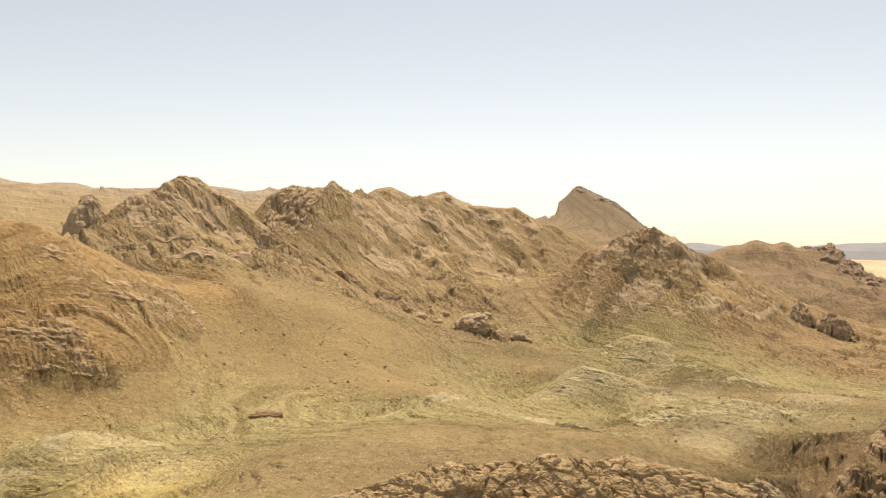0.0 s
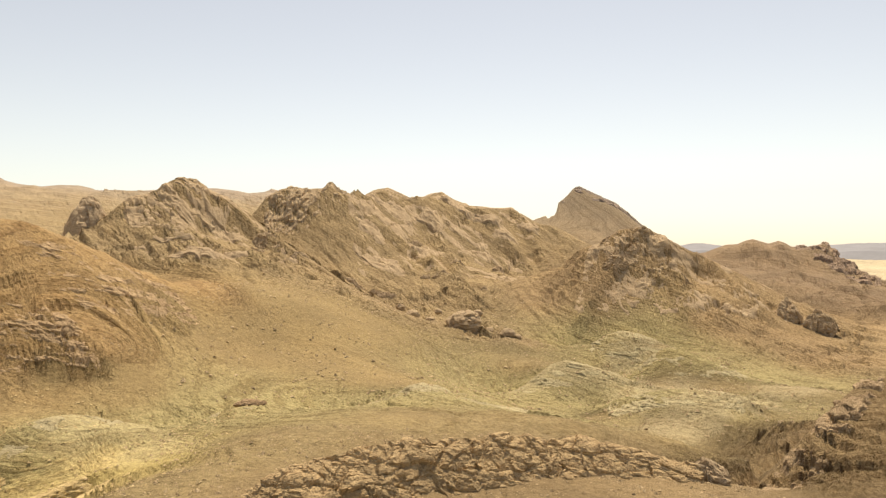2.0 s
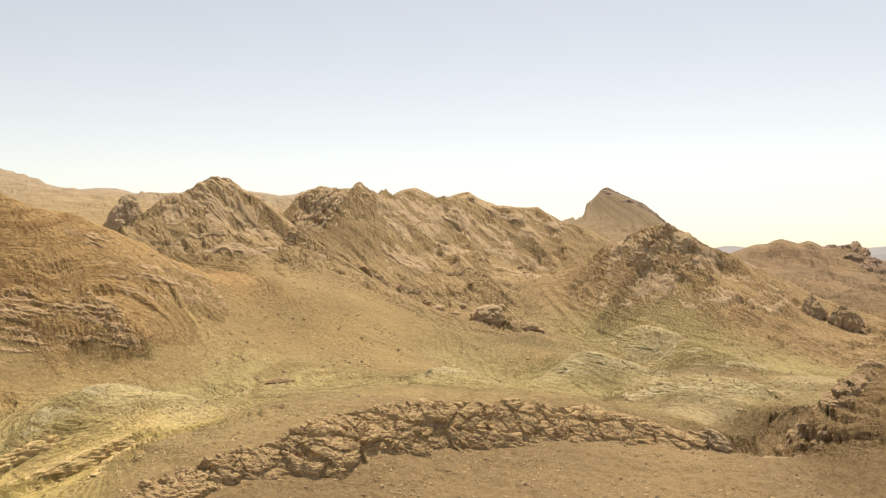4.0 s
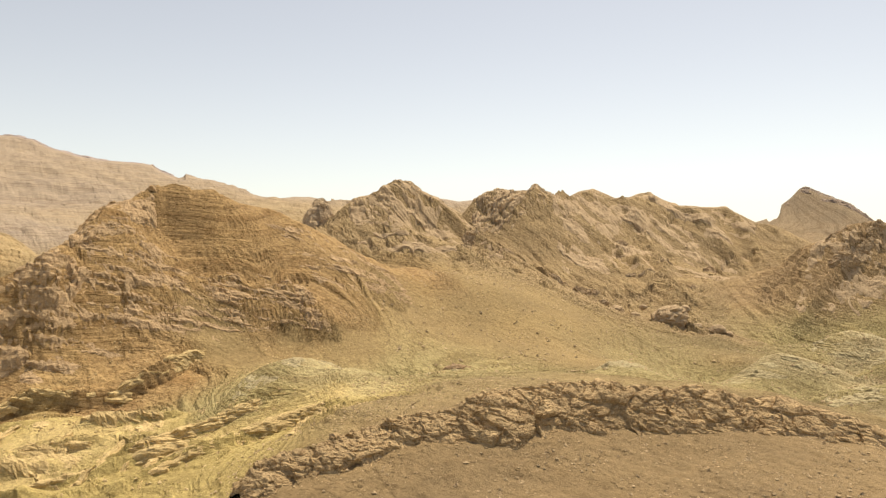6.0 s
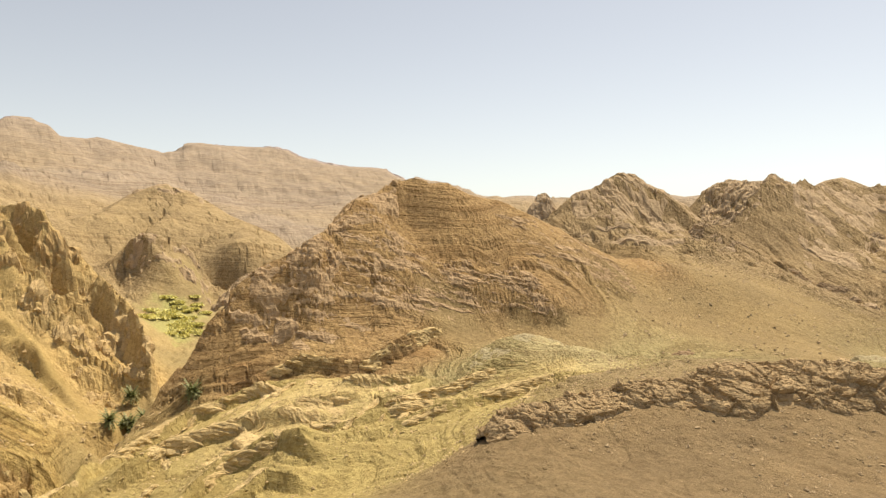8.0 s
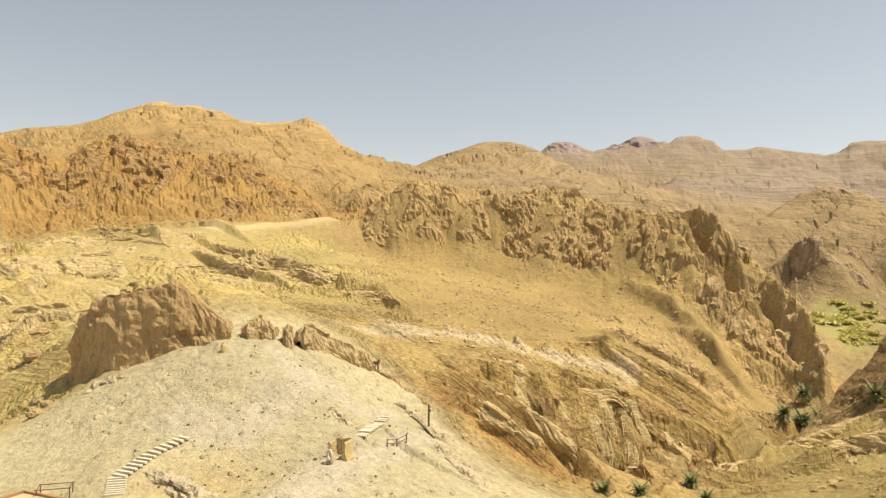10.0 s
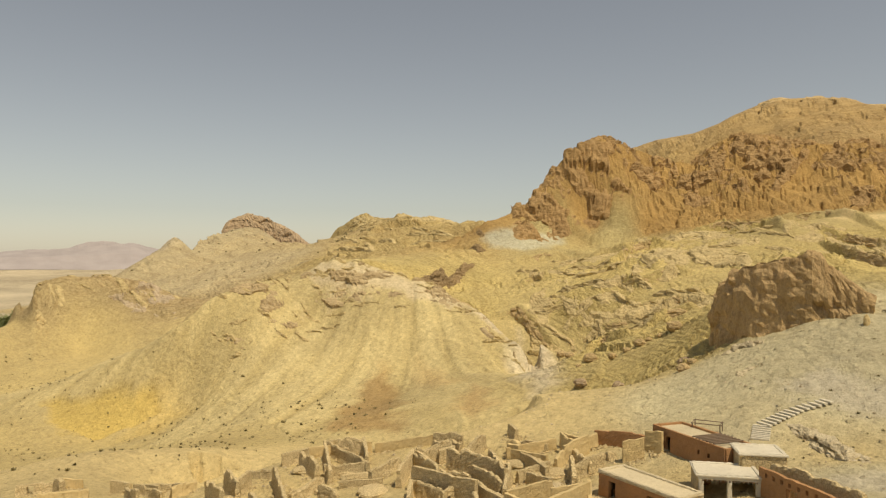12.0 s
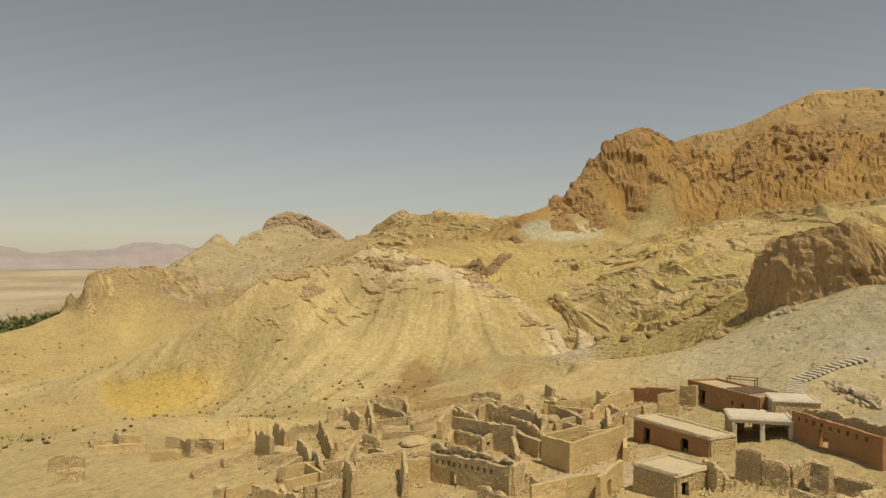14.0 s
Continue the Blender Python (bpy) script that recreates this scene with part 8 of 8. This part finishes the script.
def ibex_statue():
    """One plain mesh: body, neck, head, horns and legs."""
    x, y, _ = [(-120.0, -32.0, 13.8)][0]
    z = ground(x, y) + 0.2
    bm = bmesh.new()
    tube(bm, (-0.8, 0, 1.25), (0.6, 0, 1.35), 0.32, 0.36, 10)
    tube(bm, (0.5, 0, 1.4), (0.95, 0, 2.0), 0.26, 0.16, 8)
    tube(bm, (0.85, 0, 2.0), (1.3, 0, 1.85), 0.17, 0.09, 8)
    for s in (-0.1, 0.1):
        tube(bm, (0.9, s, 2.1), (0.75, s * 1.6, 2.55), 0.06, 0.045, 6)
        tube(bm, (0.75, s * 1.6, 2.55), (0.35, s * 2, 2.7), 0.045, 0.02, 6)
    for lx, ly, k in ((-0.75, -0.17, -0.12), (-0.65, 0.17, 0.1), (0.5, -0.17, 0.15), (0.45, 0.17, -0.05)):
        tube(bm, (lx, ly, 1.3), (lx + k, ly, 0.0), 0.12, 0.07, 6)
    tube(bm, (-0.8, 0, 1.35), (-1.05, 0, 1.2), 0.06, 0.03, 6)
    slab(bm, (2.2, 0.8, 0.5), (0, 0, -0.2), bevel=0.08)
    ob = new("ibex_statue", mesh_of("ibex_statue", bm, DARK_ROCK))
    ob.matrix_world = pose(x, y, z, 0, 0, 30)
    tagged(ob, "brown ibex statue on a rock above a path", "statue")


ibex_statue()
x, y, _ = [(-106.7, -57.5, 15.6)][0]
boulder("cairn", (x, y, ground(x, y) + 0.5), 0.75, MUD_WALL, 3, "small tan stone cairn on a white hilltop", (0.7, 0.7, 1.5), 3)
x, y, _ = [(-57.5, -51.1, 6.4)][0]
root = thing("bollard", pose(x, y, ground(x, y)), "short dark wooden bollard beside a path", "bollard")
timber("post", (0, 0, -0.2), (0, 0, 0.75), 0.14, root)
timber("cap", (0, 0, 0.75), (0, 0, 0.85), 0.18, root)


# ---- plants ----
def frond(bm, base, yaw, rise, length, droop, width=0.24):
    """One palm leaf: a bent rib with leaflets on both sides."""
    n = 6
    pts = []
    for i in range(n + 1):
        f = i / n
        r = length * f
        pts.append(Vector((math.cos(yaw) * r * (1 - 0.2 * f), math.sin(yaw) * r * (1 - 0.2 * f), rise * f * length - droop * length * f * f)) + base)
    across = Vector((-math.sin(yaw), math.cos(yaw), 0))
    for i in range(n):
        a, b = pts[i], pts[i + 1]
        w = width * length * (1 - 0.75 * i / n)
        for s in (-1, 1):
            tip = (a + b) / 2 + across * s * w + Vector((0, 0, -0.25 * w)) + (b - a) * 0.6
            bm.faces.new([bm.verts.new(v) for v in (a, b, tip)])


def palm_parts(name, height, crown, fronds, rng, trunk_r=0.24):
    bm = bmesh.new()
    lean = rng.uniform(-0.12, 0.12)
    steps = 6
    for i in range(steps):
        a, b = i / steps, (i + 1) / steps
        tube(bm, (lean * a * a * height, 0, height * a - 0.5), (lean * b * b * height, 0, height * b), trunk_r * (1.25 - 0.4 * a), trunk_r * (1.2 - 0.4 * b), 7)
    trunk = mesh_of("trunk", bm, TRUNK)
    bm = bmesh.new()
    top = Vector((lean * height, 0, height))
    for k in range(fronds):
        f = k / fronds
        frond(bm, top, k * 2.4 + rng.uniform(-0.2, 0.2), 1.25 - 1.45 * f, crown * rng.uniform(0.85, 1.1), 0.35 + 0.35 * f)
    return trunk, mesh_of("crown", bm, LEAF)


def palm(at, height, crown, label, fronds=26, seed=1, group="palms in the gorge"):
    rng = random.Random(seed)
    trunk, leaves = palm_parts("palm_tree", height, crown, fronds, rng)
    root = thing("palm_tree", pose(*at, 0, 0, rng.uniform(0, 360)), label, "palm tree", group)
    part("trunk", trunk, root)
    part("crown", leaves, root)
    return root


for k, (x, y, h, c) in enumerate(((-250, 142, 3.5, 4.6), (-224, 124, 3.0, 5.2), (-221, 128, 2.4, 4.8), (-218, 113, 2.2, 4.4), (-228, 133, 2.6, 4.6), (-176, 114, 2.0, 4.0), (-126, 33, 1.2, 2.6), (-104, 6, 1.0, 2.2), (-112, 16, 1.2, 2.4), (-116, 31, 1.0, 2.4))):
    palm((x, y, ground(x, y)), h, c, "short bushy green date palm growing in a gorge", 54, 10 + k)


def bush_mesh(name, radius, height, leaves, rng, material):
    bm = bmesh.new()
    for _ in range(leaves):
        a, r, h = rng.uniform(0, 6.28), radius * math.sqrt(rng.random()), rng.random()
        p = Vector((math.cos(a) * r * (1 - 0.5 * h), math.sin(a) * r * (1 - 0.5 * h), height * h))
        d = Vector((rng.gauss(0, 1), rng.gauss(0, 1), abs(rng.gauss(0.6, 0.6)))).normalized() * radius * 0.35
        e = d.cross(Vector((rng.random(), rng.random(), rng.random()))).normalized() * radius * 0.12
        bm.faces.new([bm.verts.new(v) for v in (p - e, p + e, p + d)])
    return mesh_of(name, bm, material)


REED = plain_material("reed_leaf", (0.62, 0.58, 0.22), 0.3, 0.4, 0.7)
rng = random.Random(5)
for k in range(44):
    f = rng.random()
    x, y = -374 - 48 * f + rng.gauss(0, 9), 258 + 30 * f + rng.gauss(0, 8)
    r = rng.uniform(4.5, 7)
    ob = new("reed_bed", bush_mesh("reed_bed", r, r * 0.12, 260, rng, REED))
    ob.matrix_world = pose(x, y, ground(x, y) - 0.1)
    tagged(ob, "low pale green reeds on a gorge floor", "reeds", "reeds on the gorge floor")
for x, y in ((-222, 121), (-226, 127), (-216, 116)):
    ob = new("bush", bush_mesh("bush", 2.6, 2.2, 420, rng, LEAF))
    ob.matrix_world = pose(x, y, ground(x, y) - 0.1)
    tagged(ob, "dark green bush at the foot of a gorge wall", "bush", "bushes on the gorge floor")
at = [(109.0, 454.7, -15.1)][0]
ob = new("bush", bush_mesh("bush", 2.2, 1.6, 160, rng, BUSH))
ob.matrix_world = pose(at[0], at[1], ground(at[0], at[1]))
tagged(ob, "lone yellow green bush in a dry wash", "bush")


# the palm grove on the plain
def grove():
    rng = random.Random(8)
    kinds = [palm_parts("grove_palm", h, 6.0, 22, rng, 0.3) for h in (5.0, 7.0, 4.0)]
    spots = []
    for k in range(290):
        f = rng.random()
        x, y = -140 - 330 * f + rng.uniform(-25, 25), -1030 - 60 * f + rng.uniform(-60, 90) * (1.1 - f)
        spots.append((x, y))
    z = heights(np.array([s[0] for s in spots]), np.array([s[1] for s in spots]))
    for k, (x, y) in enumerate(spots):
        trunk, crown = kinds[k % 3]
        root = thing("palm_tree", pose(x, y, float(z[k]), 0, 0, rng.uniform(0, 360)), "dark green date palm in a dense grove", "palm tree", "palms of the grove")
        s = rng.uniform(1.1, 1.7)
        root.scale = (s, s, s)
        part("trunk", trunk, root)
        part("crown", crown, root)


grove()


# ---- stones and shrubs strewn on the ground ----
def strew(name, label, category, boxes, count, sizes, material, seed, leafy=False):
    """Many small stones or shrubs in one mesh: boxes are x0, x1, y0, y1."""
    rng = np.random.RandomState(seed)
    area = np.array([(b[1] - b[0]) * (b[3] - b[2]) for b in boxes], float)
    pick = rng.choice(len(boxes), count, p=area / area.sum())
    b = np.array(boxes, float)[pick]
    x, y = rng.uniform(b[:, 0], b[:, 1]), rng.uniform(b[:, 2], b[:, 3])
    keep = grain(x / 14, y / 14, seed) + 0.5 * grain(x / 5, y / 5, seed + 1) > -0.12
    x, y = x[keep], y[keep]
    z = heights(x, y)
    size = sizes[0] * (sizes[1] / sizes[0]) ** (rng.rand(len(x)) ** 2.2)
    verts, faces = [], []
    octa = np.array([(1, 0, 0), (0, 1, 0), (-1, 0, 0), (0, -1, 0), (0, 0, 1), (0, 0, -0.6)], float)
    tri = np.array([(0, 1, 4), (1, 2, 4), (2, 3, 4), (3, 0, 4), (1, 0, 5), (2, 1, 5), (3, 2, 5), (0, 3, 5)])
    if leafy:
        n = 9
        ang = rng.uniform(0, 6.28, (len(x), n))
        r = rng.uniform(0.2, 1.0, (len(x), n))
        c = np.stack([x, y, z], 1)[:, None]
        tip = c + size[:, None, None] * np.stack([np.cos(ang) * r, np.sin(ang) * r, 0.9 - 0.5 * r], -1)
        side = size[:, None, None] * 0.3 * np.stack([-np.sin(ang), np.cos(ang), 0 * r], -1)
        root = c + 0.25 * (tip - c) * np.array([1, 1, 0.0])
        v = np.stack([root - side, root + side, tip], 2).reshape(-1, 3)
        f = np.arange(len(v)).reshape(-1, 3)
    else:
        v = octa[None] * (0.6 + 0.8 * rng.rand(len(x), 6, 1)) * size[:, None, None] * np.array([1.0, 1.0, 0.7])
        v += rng.normal(0, 0.16, v.shape) * size[:, None, None]
        v = (v + np.stack([x, y, z + 0.15 * size], 1)[:, None]).reshape(-1, 3)
        f = (tri[None] + 6 * np.arange(len(x))[:, None, None]).reshape(-1, 3)
    tagged(new(name, mesh_from(name, v.round(2), f, material)), label, category, kind="stuff")


for k, (x, y) in enumerate([(-61.4, -106.7), (-59.5, -98.8), (-56.3, -93.7), (-53.8, -98.4), (-50.6, -112.7), (-46.5, -104.9), (-43.6, -111.1), (-61.4, -92.0), (-59.1, -85.8), (-35.8, -112.4), (-36.2, -120.2), (-42.9, -86.4), (-53.8, -85.0), (-24.7, -107.9), (-27.5, -104.3), (-31.1, -85.3), (-48.1, -119.7), (-48.1, -85.6), (-38.8, -101.9), (-28.3, -99.8)]):
    boulder("earth_mound", (x, y, ground(x, y) + 0.15), 1.1 + 0.35 * (k % 3), STONE_WALL, 700 + k, "low tan earth mound between ruined walls", (1.6, 1.2, 0.4), 3, "earth mounds of the village")


def rubble():
    """Fallen stones at the foot of the ruined walls, in one mesh."""
    rng = np.random.RandomState(12)
    w = np.array([(r[0], r[1], r[2], r[3]) for r in WALLS], float)
    n = 70
    f, off = rng.rand(len(w), n), rng.normal(0, 0.9, (len(w), n))
    d = w[:, 2:] - w[:, :2]
    length = np.hypot(d[:, 0], d[:, 1])[:, None]
    x = (w[:, :1] + d[:, :1] * f - d[:, 1:] / length * off).ravel()
    y = (w[:, 1:2] + d[:, 1:] * f + d[:, :1] / length * off).ravel()
    size = 0.1 + 0.32 * rng.rand(len(x)) ** 2
    tri = np.array([(0, 1, 4), (1, 2, 4), (2, 3, 4), (3, 0, 4)])
    base = np.array([(1, 0, 0), (0, 1, 0), (-1, 0, 0), (0, -1, 0), (0.1, 0, 0.8)], float)
    v = base[None] * (0.7 + 0.6 * rng.rand(len(x), 5, 1)) * size[:, None, None] + rng.normal(0, 0.15, (len(x), 5, 3)) * size[:, None, None]
    v = (v + np.stack([x, y, heights(x, y)], 1)[:, None]).reshape(-1, 3)
    fc = (tri[None] + 5 * np.arange(len(x))[:, None, None]).reshape(-1, 3)
    tagged(new("rubble", mesh_from("rubble", v.round(2), fc, STONE_WALL)), "tan fallen stones at the foot of ruined walls", "rubble", kind="stuff")


rubble()
strew("loose_stones", "brown loose stones on a gravel slope", "stones", [(-60, 75, 70, 155)], 9000, (0.1, 0.45), STONES, 1)
strew("loose_stones", "brown loose stones on distant slopes", "stones", [(-110, 180, 230, 560)], 7000, (0.3, 1.0), STONES, 2)
strew("loose_stones", "pale loose stones on a white hill and in a village", "stones", [(-130, -20, -130, -10)], 3500, (0.06, 0.3), rock_material("pale_stone", (0.56, 0.46, 0.31), (0.85, 0.8, 0.75), scale=2.0), 3)
strew("loose_stones", "tan loose stones in a sandy bowl", "stones", [(-420, -180, -40, 120)], 6000, (0.25, 1.0), rock_material("tan_stone", (0.58, 0.44, 0.25), (0.85, 0.8, 0.75), scale=1.0), 4)
strew("loose_stones", "yellow loose stones on terraces", "stones", [(-150, -40, 60, 220)], 6000, (0.12, 0.5), rock_material("yellow_stone", (0.56, 0.43, 0.24), (0.85, 0.8, 0.75), scale=2.0), 5)
strew("desert_shrubs", "small dry grey green shrubs on sandy flats", "shrubs", [(-140, 0, -420, -170)], 1800, (0.35, 1.1), DRY, 6, True)
strew("desert_shrubs", "small green shrubs on sandy flats", "shrubs", [(-60, 20, -330, -200)], 500, (0.5, 1.5), BUSH, 7, True)
strew("desert_shrubs", "tiny dry shrubs on a white hill", "shrubs", [(-110, -60, -60, -20)], 160, (0.25, 0.55), DRY, 8, True)
strew("desert_shrubs", "scattered shrubs on a far plain", "shrubs", [(-700, 300, -1400, -500)], 1600, (1.2, 3.0), DRY, 9, True)
